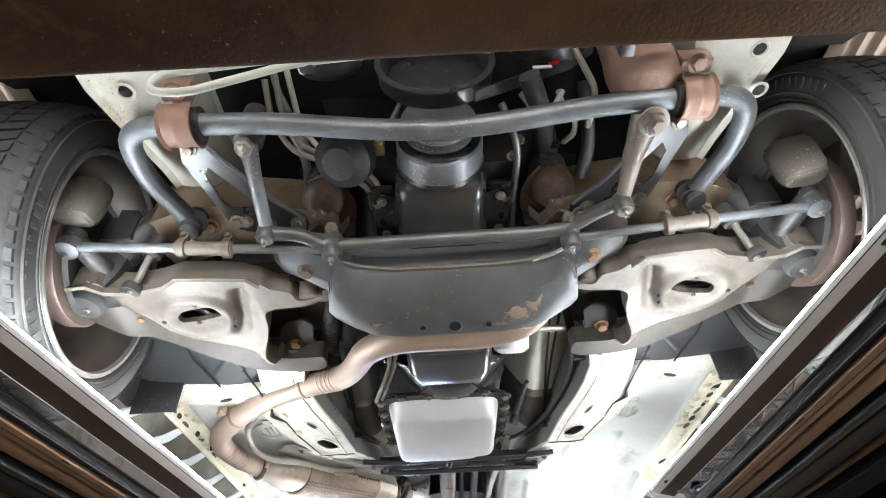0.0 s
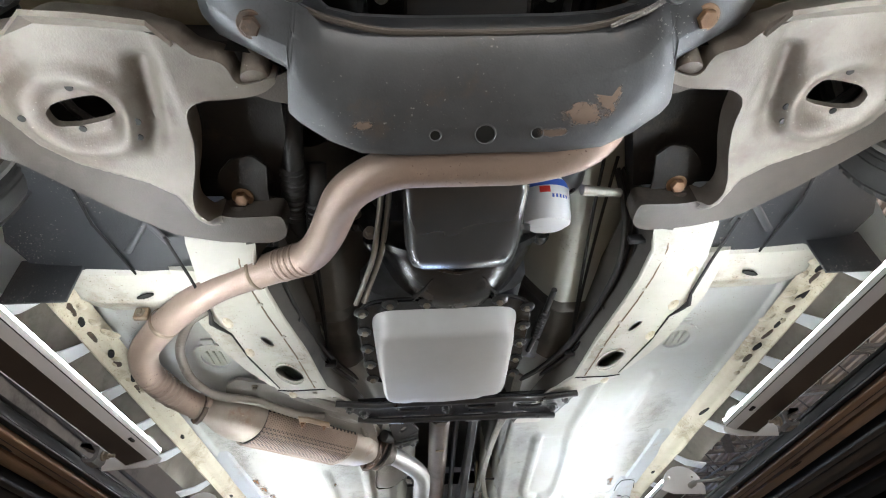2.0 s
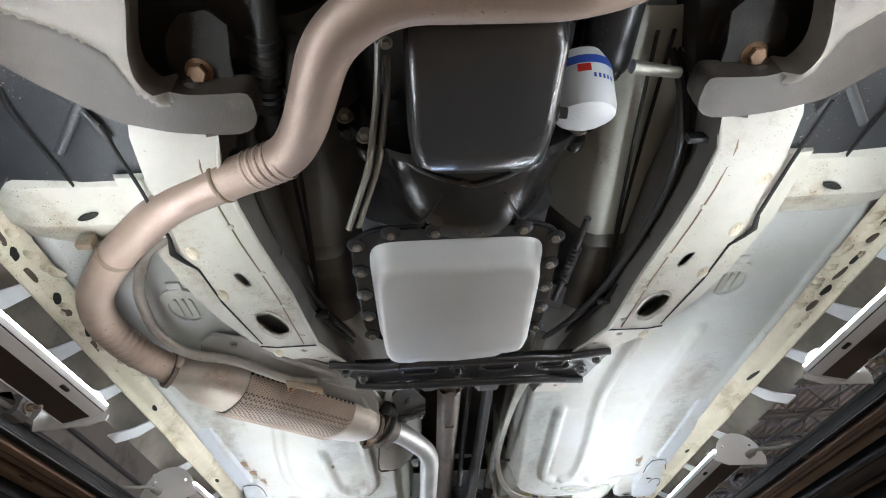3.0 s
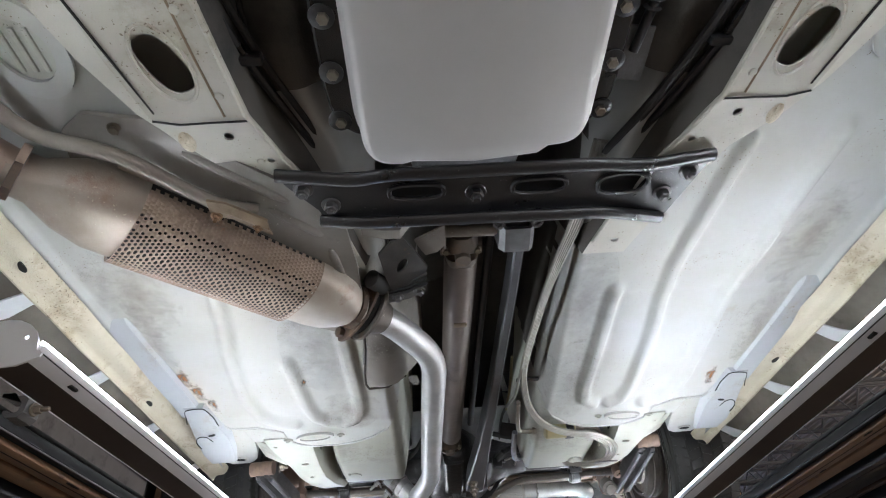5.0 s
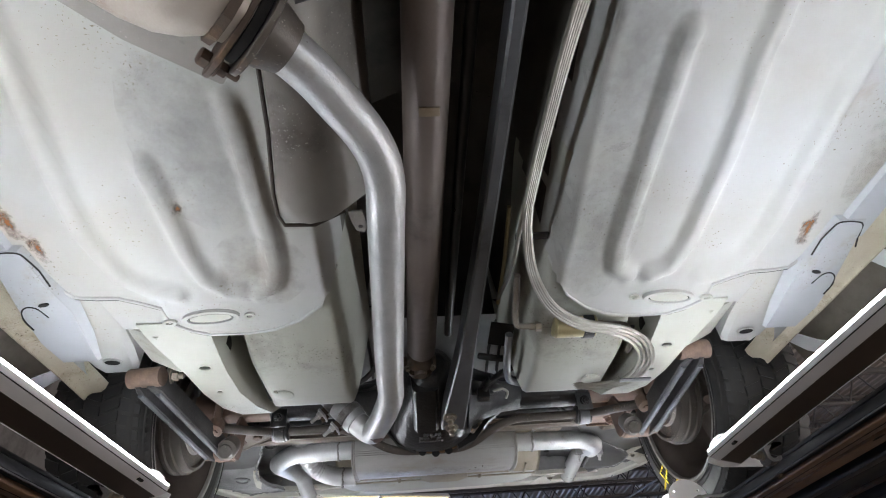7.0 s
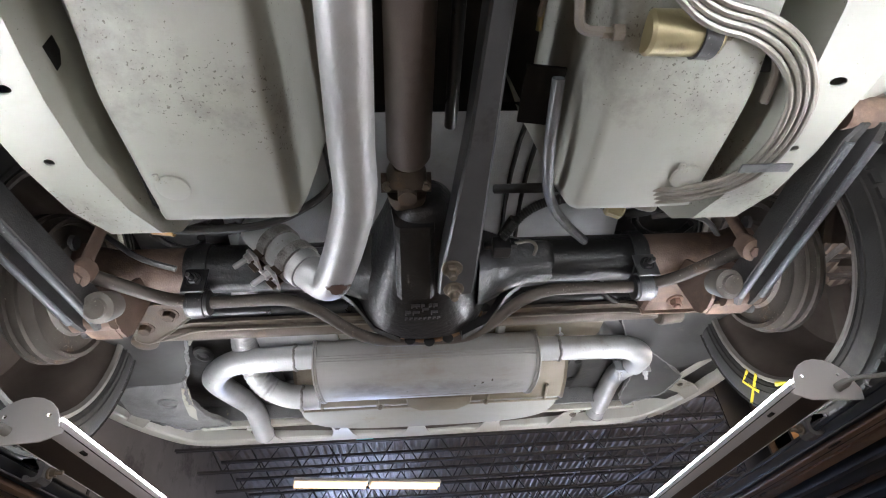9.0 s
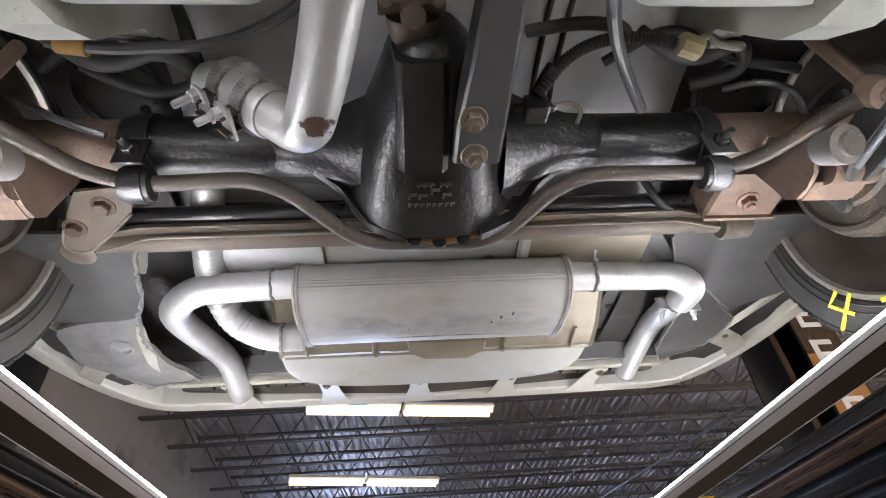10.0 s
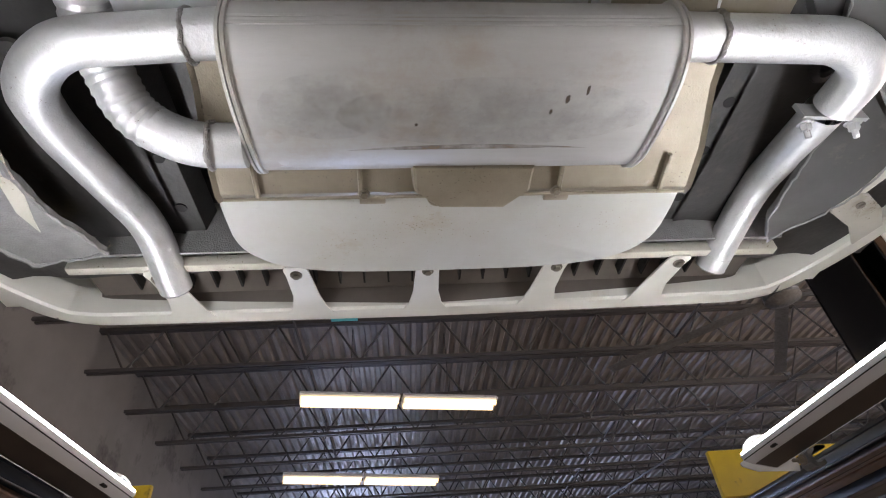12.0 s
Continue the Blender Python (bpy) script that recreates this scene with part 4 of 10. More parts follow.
def plugs(at, a, b, parent=None):
    x, y, z = at
    ring = cpart("plug_ring", move(plate(loop_pts(0, 0, a * 1.55, b * 1.6, 28), [loop_pts(0, 0, a, b, 24)], -0.004, 0.006, Matrix.Translation(at)), Matrix()), M_FLOOR, "", 30)
    cup = cpart("drain_plug", plate(loop_pts(0, 0, a * 0.96, b * 0.96, 24), [], 0.002, 0.003, Matrix.Translation(at)), M_WELL, "grey ribbed floor plug", 30)
    for k in (-1, 0, 1):
        part("plug_rib", box(x + k * a * 0.45 - 0.003, x + k * a * 0.45 + 0.003, y - b * 0.7, y + b * 0.7, z - 0.002, z + 0.002, 0.001), M_WELL, cup)
    cpart("plug_tab", box(x - 0.014, x + 0.014, y - b * 1.5 - 0.022, y - b * 1.5, z - 0.003, z + 0.003, 0.002), M_FLOOR)


for s in (-1, 1):
    plugs((s * 0.573, 1.79, 1.959), 0.034, 0.042)
    # rear oval plug near the floor's rear edge
    at = V(s * 0.413 + MID, 2.862, floor_z(s * 0.413 + MID, 2.862) - 0.001)
    tilt = Matrix.Translation(at) @ Matrix.Rotation(radians(-8), 4, "X") @ Matrix.Rotation(radians(4 * s), 4, "Z")
    cpart("plug_ring", plate(loop_pts(0, 0, 0.050, 0.0185, 32), [loop_pts(0, 0, 0.041, 0.0125, 28)], -0.006, 0.008, tilt), M_FLOOR, "", 30)
    cpart("plug_groove", plate(loop_pts(0, 0, 0.0405, 0.0122, 28), [loop_pts(0, 0, 0.037, 0.0098, 28)], -0.002, 0.002, tilt), M_DARK, "", 30)
    cpart("drain_plug", plate(loop_pts(0, 0, 0.037, 0.0097, 24), [], -0.004, 0.004, tilt), M_WELL, "grey oval floor plug", 30)
    for o, w in ((-0.068 * s, 0.010), (0.072 * s, 0.013)):
        cpart("plug_tab", plate(loop_pts(o, -0.002 * s, w, 0.007, 10), [loop_pts(o, -0.002 * s, w * 0.55, 0.0035, 8)], -0.006, 0.005, tilt), M_WELL, "", 30)


RAIL_C = [(1.285, 0.352, 0.480, 1.945), (1.33, 0.362, 0.484, 1.918), (1.40, 0.372, 0.486, 1.905), (1.55, 0.352, 0.484, 1.9025), (1.68, 0.328, 0.468, 1.9025), (1.78, 0.318, 0.452, 1.9025), (1.868, 0.308, 0.432, 1.9035), (1.90, 0.30, 0.415, 1.908), (1.97, 0.272, 0.372, 1.925), (2.10, 0.232, 0.322, 1.938), (2.24, 0.205, 0.285, 1.950)]


def rail_at(y):
    for a, b in zip(RAIL_C, RAIL_C[1:]):
        if y <= b[0]:
            t = min(max((y - a[0]) / (b[0] - a[0]), 0), 1)
            return [p + (q - p) * t for p, q in zip(a, b)]
    return RAIL_C[-1]


def rail_bottom():
    inner = [(r[1], r[0]) for r in RAIL_C]
    outer = [(r[2], r[0]) for r in RAIL_C][::-1]
    holes = [loop_pts(0.388, 1.785, 0.023, 0.040, 20, 2.8, radians(22)), loop_pts(0.408, 1.638, 0.009, 0.022, 14, 2.6, radians(18)), loop_pts(0.347, 1.895, 0.007, 0.007, 12), loop_pts(0.306, 1.949, 0.0055, 0.0055, 12), loop_pts(0.258, 2.20, 0.0065, 0.0065, 12)]
    return plate(inner + outer, holes, 0, 0.003, fn=lambda x, y: rail_at(y)[3])


def rail_sides():
    a = loft([[V(x0, y, z), V(x0 - 0.004, y, z + 0.012), V(x0 - 0.03, y, z + 0.10)] for y, x0, x1, z in RAIL_C], False, False)
    b = loft([[V(x1, y, z), V(x1 + 0.002, y, z + 0.02), V(x1 + 0.004, y, z + 0.075)] for y, x0, x1, z in RAIL_C], False, False)
    return a, b


for s in (1, -1):
    r = part("frame_rail", rail_bottom() if s > 0 else mirror(rail_bottom()), M_RAIL, car, "cream painted frame rail with oval holes", 30)
    # the rail's face towards the tunnel is coloured as shaded
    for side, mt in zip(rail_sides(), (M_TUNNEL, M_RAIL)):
        part("rail_side", side if s > 0 else mirror(side), mt, r, "sooty face towards the tunnel, darkened for shade" if mt is M_TUNNEL else "")
    # lapped outer flange with an open seam
    fl = loft([[V(x1 + 0.002, y, z + 0.006), V(x1 + w, y, z + 0.012), V(x1 + w + 0.004, y, z + 0.02), V(x1 + 0.002, y, z + 0.02)] for y, x1, z, w in ((1.40, 0.486, 1.905, 0.05), (1.55, 0.484, 1.9025, 0.055), (1.70, 0.465, 1.9025, 0.05), (1.78, 0.455, 1.903, 0.035), (1.86, 0.436, 1.904, 0.018), (2.0, 0.362, 1.93, 0.008))])
    part("seam_flange", fl if s > 0 else mirror(fl), M_RAIL, r, "", 25)
    lip = sweep([V(s * 0.505, 1.30, 1.905), V(s * 0.498, 1.41, 1.9035), V(s * 0.494, 1.52, 1.9010), V(s * 0.502, 1.555, 1.9012), V(s * 0.492, 1.575, 1.901), V(s * 0.474, 1.60, 1.901), V(s * 0.462, 1.70, 1.9005), V(s * 0.447, 1.76, 1.9005), V(s * 0.425, 1.85, 1.901)], [0.003, 0.003, 0.0035, 0.006, 0.004, 0.0022, 0.0018, 0.0018, 0.0012], 6)
    part("seam_sealer", lip, M_DARK, r)
    edge = [V(s * (q[1] + 0.004), y, q[3] - 0.001) for y, q in ((y, rail_at(y)) for y in (1.30, 1.38, 1.46, 1.54, 1.62, 1.70, 1.78, 1.86, 1.94, 2.02, 2.10, 2.2))]
    part("rail_bead", sweep(edge, 0.0042, 8), M_RAIL, r, "rounded inner edge")
    part("rail_crease", sweep([p + V(s * 0.028, 0, 0.0005) for p in edge[:8]], 0.0016, 6), M_TAN, r)
    out_edge = [V(s * (q[2] + 0.05 - 0.04 * smooth01((y - 1.66) / 0.2)), y, q[3] + 0.016) for y, q in ((y, rail_at(y)) for y in (1.42, 1.50, 1.58, 1.66, 1.74, 1.82, 1.90))]
    part("flange_lip", sweep(out_edge, 0.0035, 6), M_RAIL, r)
    lobe = [V(s * (0.388 + 0.031 * math.cos(a)), 1.785 + 0.05 * math.sin(a) - 0.012 * math.cos(a), 1.9015) for a in (2 * math.pi * k / 28 for k in range(29))]
    part("hole_lip", sweep(lobe, 0.0026, 6), M_RAIL, r)
    part("rail_joint", sweep([V(s * 0.311, 1.868, 1.9022), V(s * 0.36, 1.868, 1.9020), V(s * 0.40, 1.869, 1.9020), V(s * 0.432, 1.862, 1.9025)], 0.0016, 6), M_DARK, r, "open joint across the rail")
    for y in (1.45, 1.56, 1.68, 1.90, 2.02):
        q = rail_at(y)
        part("sealer_blob", lathe([(0.011, 0), (0.008, 0.003), (0.003, 0.004)], aim((s * (q[2] - 0.012), y, q[3]), (0, 0, -1)) @ Matrix.Diagonal((1, 1.7, 1, 1)), 12), M_ROCKER, r)
    for y, o in ((1.50, 0.012), (1.62, 0.01), (1.72, 0.008), (1.83, 0.006), (1.95, 0.02), (2.08, 0.02)):
        q = rail_at(y)
        part("weld_dimple", lathe([(0.006, 0), (0.005, 0.002), (0.002, 0.0025)], aim((s * (q[1] + 0.02 + o), y, q[3]), (0, 0, -1)), 10), M_RAIL, r)

# torque boxes behind the front wheels, with splash shields before them
for s in (1, -1):
    sec = lambda y, z: [V(0.49, y, z), V(0.70, y, z + 0.004), V(0.76, y, z + 0.02), V(0.78, y, z + 0.12), V(0.47, y, z + 0.12)]
    bm = loft([sec(1.405, 1.945), sec(1.425, 1.925), sec(1.50, 1.917), sec(1.55, 1.935), sec(1.585, 1.962)])
    tb = part("torque_box", bm if s > 0 else mirror(bm), M_RAIL, car, "cream painted torque box behind the wheel", 25)
    part("drain_slot", plate(loop_pts(s * 0.61, 1.478, 0.020, 0.006, 14, turn=radians(20 * s)), [], 1.9165, 0.002), M_DARK, tb)
    out = [(0.50, 1.15), (0.63, 1.14), (0.70, 1.17), (0.80, 1.27), (0.83, 1.36), (0.80, 1.42), (0.70, 1.44), (0.60, 1.425), (0.50, 1.42), (0.47, 1.30)]

    def splash(x, y):
        return 1.932 + 0.30 * max(0, 1.40 - y) ** 1.2 + 0.010 * math.sin(9 * x) * smooth01((1.42 - y) / 0.1) + 0.02 * smooth01((abs(x) - 0.72) / 0.1)

    bm = plate(out, [], 0, 0.003, fn=splash)
    sh = part("splash_shield", bm if s > 0 else mirror(bm), M_PLASTIC, car, "black plastic splash shield behind the front wheel", 50)
    a, b = V(s * 0.50, 1.24, splash(0.5, 1.24) - 0.004), V(s * 0.60, 1.36, splash(0.6, 1.36) - 0.004)
    part("shield_rib", sweep([a, (a + b) / 2 + V(0, 0, -0.002), b], 0.007, 8, flat=0.5), M_PLASTIC, sh)
    part("shield_rib", sweep([V(s * 0.57, 1.25, splash(0.57, 1.25) - 0.003), V(s * 0.52, 1.34, splash(0.52, 1.34) - 0.003)], 0.007, 8, flat=0.5), M_PLASTIC, sh)
    lip = sweep([V(s * 0.655, 1.16, splash(0.655, 1.16) - 0.002), V(s * 0.64, 1.30, splash(0.64, 1.30) - 0.002), V(s * 0.61, 1.425, splash(0.61, 1.425) - 0.002)], 0.0025, 6)
    part("shield_seam", lip, M_DARK, sh)
    flap = box(s * 0.765 - 0.06, s * 0.765 + 0.06, 1.408, 1.414, 1.86, 1.96, 0.002)
    part("mud_flap", flap, M_PLASTIC, sh, "black rubber mud flap")


# sills, with the ridge, the pinch flange and the bracket tabs
def fillet2(line):
    return [(p.x, p.y) for p in fillet([V(x, y, 0) for x, y in line], 0.008, 3)]


def sill():
    prof = [(0.742, 1.944), (0.745, 1.930), (0.752, 1.922), (0.772, 1.920), (0.779, 1.914), (0.781, 1.905), (0.785, 1.905), (0.787, 1.920), (0.80, 1.945), (0.815, 1.99)]
    secs = []
    y = 1.46
    while y < 3.2:
        w = dent_noise(y, 1.3, 9, 0.005)
        secs.append([V(x + MID + w * 0.6, y, z + w) for x, z in prof])
        y += 0.03
    return loft(secs, False, False)


for s in (1, -1):
    sl = part("sill", sill() if s > 0 else mirror(sill()), M_ROCKER, car, "yellowed sill with a wavy pinch flange", 50)
    def band(rows):
        # a flat topped pressing: y, inner and outer edge, how far it stands proud
        return loft([[V(s * a + MID, y, 1.964 - slope(y) + 0.004), V(s * (a + 0.005) + MID, y, 1.964 - slope(y) - h), V(s * (b - 0.005) + MID, y, 1.964 - slope(y) - h), V(s * b + MID, y, 1.964 - slope(y) + 0.004)] for y, a, b, h in rows])

    part("floor_ridge", band(((2.375, 0.716, 0.758, -0.003), (2.392, 0.712, 0.764, 0.008), (2.48, 0.698, 0.754, 0.010), (2.57, 0.682, 0.743, 0.011), (2.66, 0.668, 0.728, 0.011), (2.73, 0.66, 0.72, 0.010))), M_RIDGE, car, "bluish white stiffening ridge beside the sill", 35)
    cap = band(((2.692, 0.650, 0.706, 0.012), (2.70, 0.648, 0.706, 0.014), (2.76, 0.638, 0.708, 0.018), (2.82, 0.622, 0.712, 0.020), (2.90, 0.630, 0.718, 0.016), (2.98, 0.650, 0.722, 0.002)))
    cp = part("ridge_cap", cap, M_RIDGE, car, "bluish white cap with open seams", 35)
    for line in (((0.706, 2.745), (0.704, 2.72), (0.699, 2.698), (0.675, 2.693), (0.652, 2.695), (0.642, 2.725), (0.634, 2.76)), ((0.706, 2.86), (0.711, 2.835), (0.704, 2.812), (0.69, 2.803), (0.676, 2.808), (0.668, 2.83))):
        part("open_seam", sweep([V(s * x + MID, y, 1.964 - slope(y) - (0.0135 if y < 2.74 else 0.0195)) for x, y in fillet2(line)], 0.0014, 6), M_DARK, cp)
    part("seam_hole", plate(loop_pts(s * 0.662 + MID, 2.80, 0.010, 0.004, 12, turn=0.3 * s), [], 1.9 - 0.0207, 0.002), M_DARK, cp)
    wall = loft([[V(s * 0.885, y, 1.90), V(s * 0.86, y, 1.975), V(s * 0.80, y, 1.995)] for y in (1.48, 3.2)], False, False)
    part("rocker_liner", wall, M_LINER, sl, "inner rocker panel, brown darkened for shadow")
    for y in (1.47, 1.66, 1.85, 2.04, 2.24, 2.53, 2.81, 3.11):
        tab = loft([[V(s * x, y + o * w, z) for o, z in ((-1, zz), (1, zz), (1, zz + 0.004), (-1, zz + 0.004))] for x, zz, w in ((0.788, 1.928, 0.014), (0.806, 1.921, 0.016), (0.845, 1.898, 0.022), (0.90, 1.884, 0.024))])
        t = part("bracket_tab", tab, M_WHITE, sl, "white bent bracket tab", 20)
        part("tab_hole", lathe([(0.005, 0), (0.005, 0.002)], aim((s * 0.80, y, 1.9215), (0, 0, -1)), 10), M_DARK, t)
    rnd = random.Random(5 + s)
    for k in range(26):
        yy = 1.46 + k * 0.066 + 0.03 * rnd.random()
        turn = Matrix.Translation((s * (0.797 + 0.01 * rnd.random()), yy, 1.930 + 0.008 * rnd.random())) @ Matrix.Rotation(radians((-45 + 30 * rnd.random()) * s), 4, "Y")
        part("flange_notch", plate([(u * (1 + 0.4 * noise.noise(V(u * 90, v * 90, k))), v * (1 + 0.4 * noise.noise(V(v * 60, u * 60, k)))) for u, v in loop_pts(0, 0, 0.010 + 0.008 * rnd.random(), 0.020 + 0.014 * rnd.random(), 14, turn=rnd.random())], [], 0, 0.004, turn), M_ROCKER, sl, "", 30)
    for k in range(12):
        yy = 1.45 + (k * 0.055 if k < 8 else 0.44 + (k - 7) * 0.26) + 0.02 * rnd.random()
        zz = 1.9185 + 0.0015 * rnd.random()
        part("rust_slit", plate([(u * (1 + 0.5 * noise.noise(V(u * 90, v * 60, k + 40))), v * (1 + 0.4 * noise.noise(V(v * 60, u * 60, k + 40)))) for u, v in loop_pts(0, 0, 0.0045 + 0.004 * rnd.random(), 0.012 + 0.014 * rnd.random(), 14, turn=0.5 * rnd.random())], [], 0, 0.0025, Matrix.Translation((s * (0.762 + 0.016 * rnd.random()), yy, zz))), M_MOUNT if k % 2 else M_DARK, sl, "", 30)
    for k in range(18):
        yy = 1.44 + 0.03 * k + 0.02 * rnd.random()
        part("sealer_lump", lathe([(0.016, 0), (0.013, 0.004), (0.005, 0.007)], aim((s * (0.735 + 0.05 * rnd.random()), yy, 1.927), (0.3 * s * (rnd.random() - 0.5), 0.3, -1)) @ Matrix.Diagonal((0.6 + 0.5 * rnd.random(), 0.8 + rnd.random(), 1, 1)), 12), M_ROCKER, sl)


# rear foot wells and rails before the axle
def well_z(ax, y):
    z = 1.906 - 0.026 * smooth01((y - 2.92) / 0.14) + 0.055 * smooth01((2.92 - y) / 0.2)
    z += 0.25 * smooth01((y - 3.232) / 0.05) ** 1.6
    z += 0.22 * smooth01((0.205 - ax) / 0.05) ** 1.5 + 0.20 * smooth01((ax - 0.368) / 0.06) ** 1.5
    return z


for s in (1, -1):
    bm = field(0.160, 0.428, 2.58, 3.29, 0.009, 0.009, lambda x, y: well_z(x, y) + dent_noise(x * s, y, 7, 0.004))
    w = part("foot_well", bm if s > 0 else mirror(bm), M_WELL, car, "grey green rear foot well pressing", 60)
    at = V(s * 0.342, 3.172, 1.878)
    part("well_plug", join(lathe([(0.021, 0), (0.021, 0.003), (0.017, 0.005)], aim(at, (0, 0, -1)), 24), box(at.x - 0.018, at.x - 0.010, at.y - 0.026, at.y - 0.016, 1.871, 1.877, 0.002)), M_WELL, w, "round drain plug")
    if s < 0:
        tear = [V(x, y, well_z(-x, y) - 0.002 + 0.0015 * math.sin(90 * y)) for x, y in ((-0.392, 3.05), (-0.393, 3.085), (-0.390, 3.12), (-0.388, 3.16), (-0.380, 3.21), (-0.374, 3.245))]
        part("panel_tear", sweep(tear, [0.0012, 0.0025, 0.004, 0.005, 0.0035, 0.0012], 6, flat=0.6), M_DARK, w, "dark open tear along the pressing")
    # seat cross rail over the rear edge of the floor
    lip = [V(s * x + MID, y, floor_z(s * x + MID, min(y, 2.9)) - 0.001) for x, y in ((0.655, 2.76), (0.622, 2.806), (0.59, 2.811), (0.555, 2.813), (0.525, 2.826), (0.493, 2.842), (0.485, 2.872), (0.458, 2.893), (0.425, 2.908), (0.36, 2.911), (0.31, 2.903), (0.26, 2.88), (0.22, 2.845), (0.19, 2.80))]
    part("floor_edge", sweep([p + V(0, 0.001, -0.001) for p in lip], 0.0028, 8), M_FLOOR, car, "folded rear edge of the floor")
    part("edge_seam", sweep([p + V(0, 0.006, 0.0005) for p in lip[:9]], 0.0024, 6), M_DARK, car)
    sx = loft([[V(s * x + MID, y, z) for x, z in ((0.428, 1.910), (0.434, 1.9035), (0.56, 1.9035), (0.645, 1.908), (0.66, 1.93), (0.66, 1.96), (0.428, 1.96))] for y in (2.79, 2.915, 2.922)])
    part("seat_crossbar", sx, M_FLOOR, car, "white cross bar pressing behind the floor edge", 25)


REAR_C = [(2.90, 0.43, 0.555, 1.898), (2.935, 0.428, 0.54, 1.884), (2.985, 0.426, 0.52, 1.873), (3.03, 0.425, 0.505, 1.866), (3.12, 0.422, 0.495, 1.8635), (3.20, 0.405, 0.478, 1.866), (3.255, 0.385, 0.452, 1.874), (3.288, 0.375, 0.43, 1.903), (3.31, 0.375, 0.425, 1.95), (3.345, 0.378, 0.43, 2.03), (3.42, 0.385, 0.44, 2.10)]


def rear_at(y):
    for a, b in zip(REAR_C, REAR_C[1:]):
        if y <= b[0]:
            t = min(max((y - a[0]) / (b[0] - a[0]), 0), 1)
            return [p + (q - p) * t for p, q in zip(a, b)]
    return REAR_C[-1]


for s in (1, -1):
    inner = [(r[1], r[0]) for r in REAR_C]
    outer = [(r[2], r[0]) for r in REAR_C][::-1]
    bm = plate(inner + outer, [loop_pts(0.463, 3.017, 0.011, 0.006, 14), loop_pts(0.461, 3.114, 0.006, 0.005, 12)], 0, 0.003, fn=lambda x, y: rear_at(y)[3])
    r = part("rear_rail", bm if s > 0 else mirror(bm), M_WELL, car, "white rear frame rail curving up over the axle", 30)
    sd = join(loft([[V(x0, y, z), V(x0 - 0.004, y, z + 0.02), V(x0 - 0.006, y, z + 0.10)] for y, x0, x1, z in REAR_C], False, False), loft([[V(x1, y, z), V(x1 + 0.003, y, z + 0.02), V(x1 + 0.004, y, z + 0.10)] for y, x0, x1, z in REAR_C], False, False))
    part("rail_side", sd if s > 0 else mirror(sd), M_WELL, r)
    part("rail_opening", box(s * 0.4225 - 0.002, s * 0.4225 + 0.002, 2.99, 3.02, 1.905, 1.93, 0.001), M_DARK, r)
    # jacking bracket and arm mount beside the rail
    sec = lambda y, z, o: [V(0.585 + o, y, z + 0.006), V(0.598 + o, y, z), V(0.70, y, z), V(0.71, y, z + 0.012), V(0.71, y, z + 0.06), V(0.585 + o, y, z + 0.06)]
    jb = loft([sec(2.80, 1.903, 0.0), sec(2.92, 1.900, 0.0), sec(2.99, 1.902, 0.012), sec(3.06, 1.906, 0.03), sec(3.10, 1.914, 0.05)])
    j = part("jacking_bracket", jb if s > 0 else mirror(jb), M_FLOOR, car, "white jacking bracket ahead of the rear wheel", 25)
    part("bracket_hole", plate(loop_pts(s * 0.655, 3.035, 0.015, 0.010, 16), [], 1.9005, 0.0022), M_DARK, j)
    part("bracket_rim", plate(loop_pts(s * 0.655, 3.035, 0.019, 0.0135, 18), [loop_pts(s * 0.655, 3.035, 0.015, 0.010, 16)], 1.9, 0.004), M_FLOOR, j)
    gus = loft([[V(s * x, y, z) for x, z in ((0.512, 1.892), (0.528, 1.885), (0.592, 1.915), (0.60, 1.99), (0.50, 1.99))] for y in (2.925, 3.03, 3.06)])
    part("arm_mount", gus, M_WELL, j, "grey arm mount pressing", 25)
    bolt((s * 0.552, 3.078, 1.888), j, (-s, 0.1, 0), 0.011, 0.012, stud=0.01)


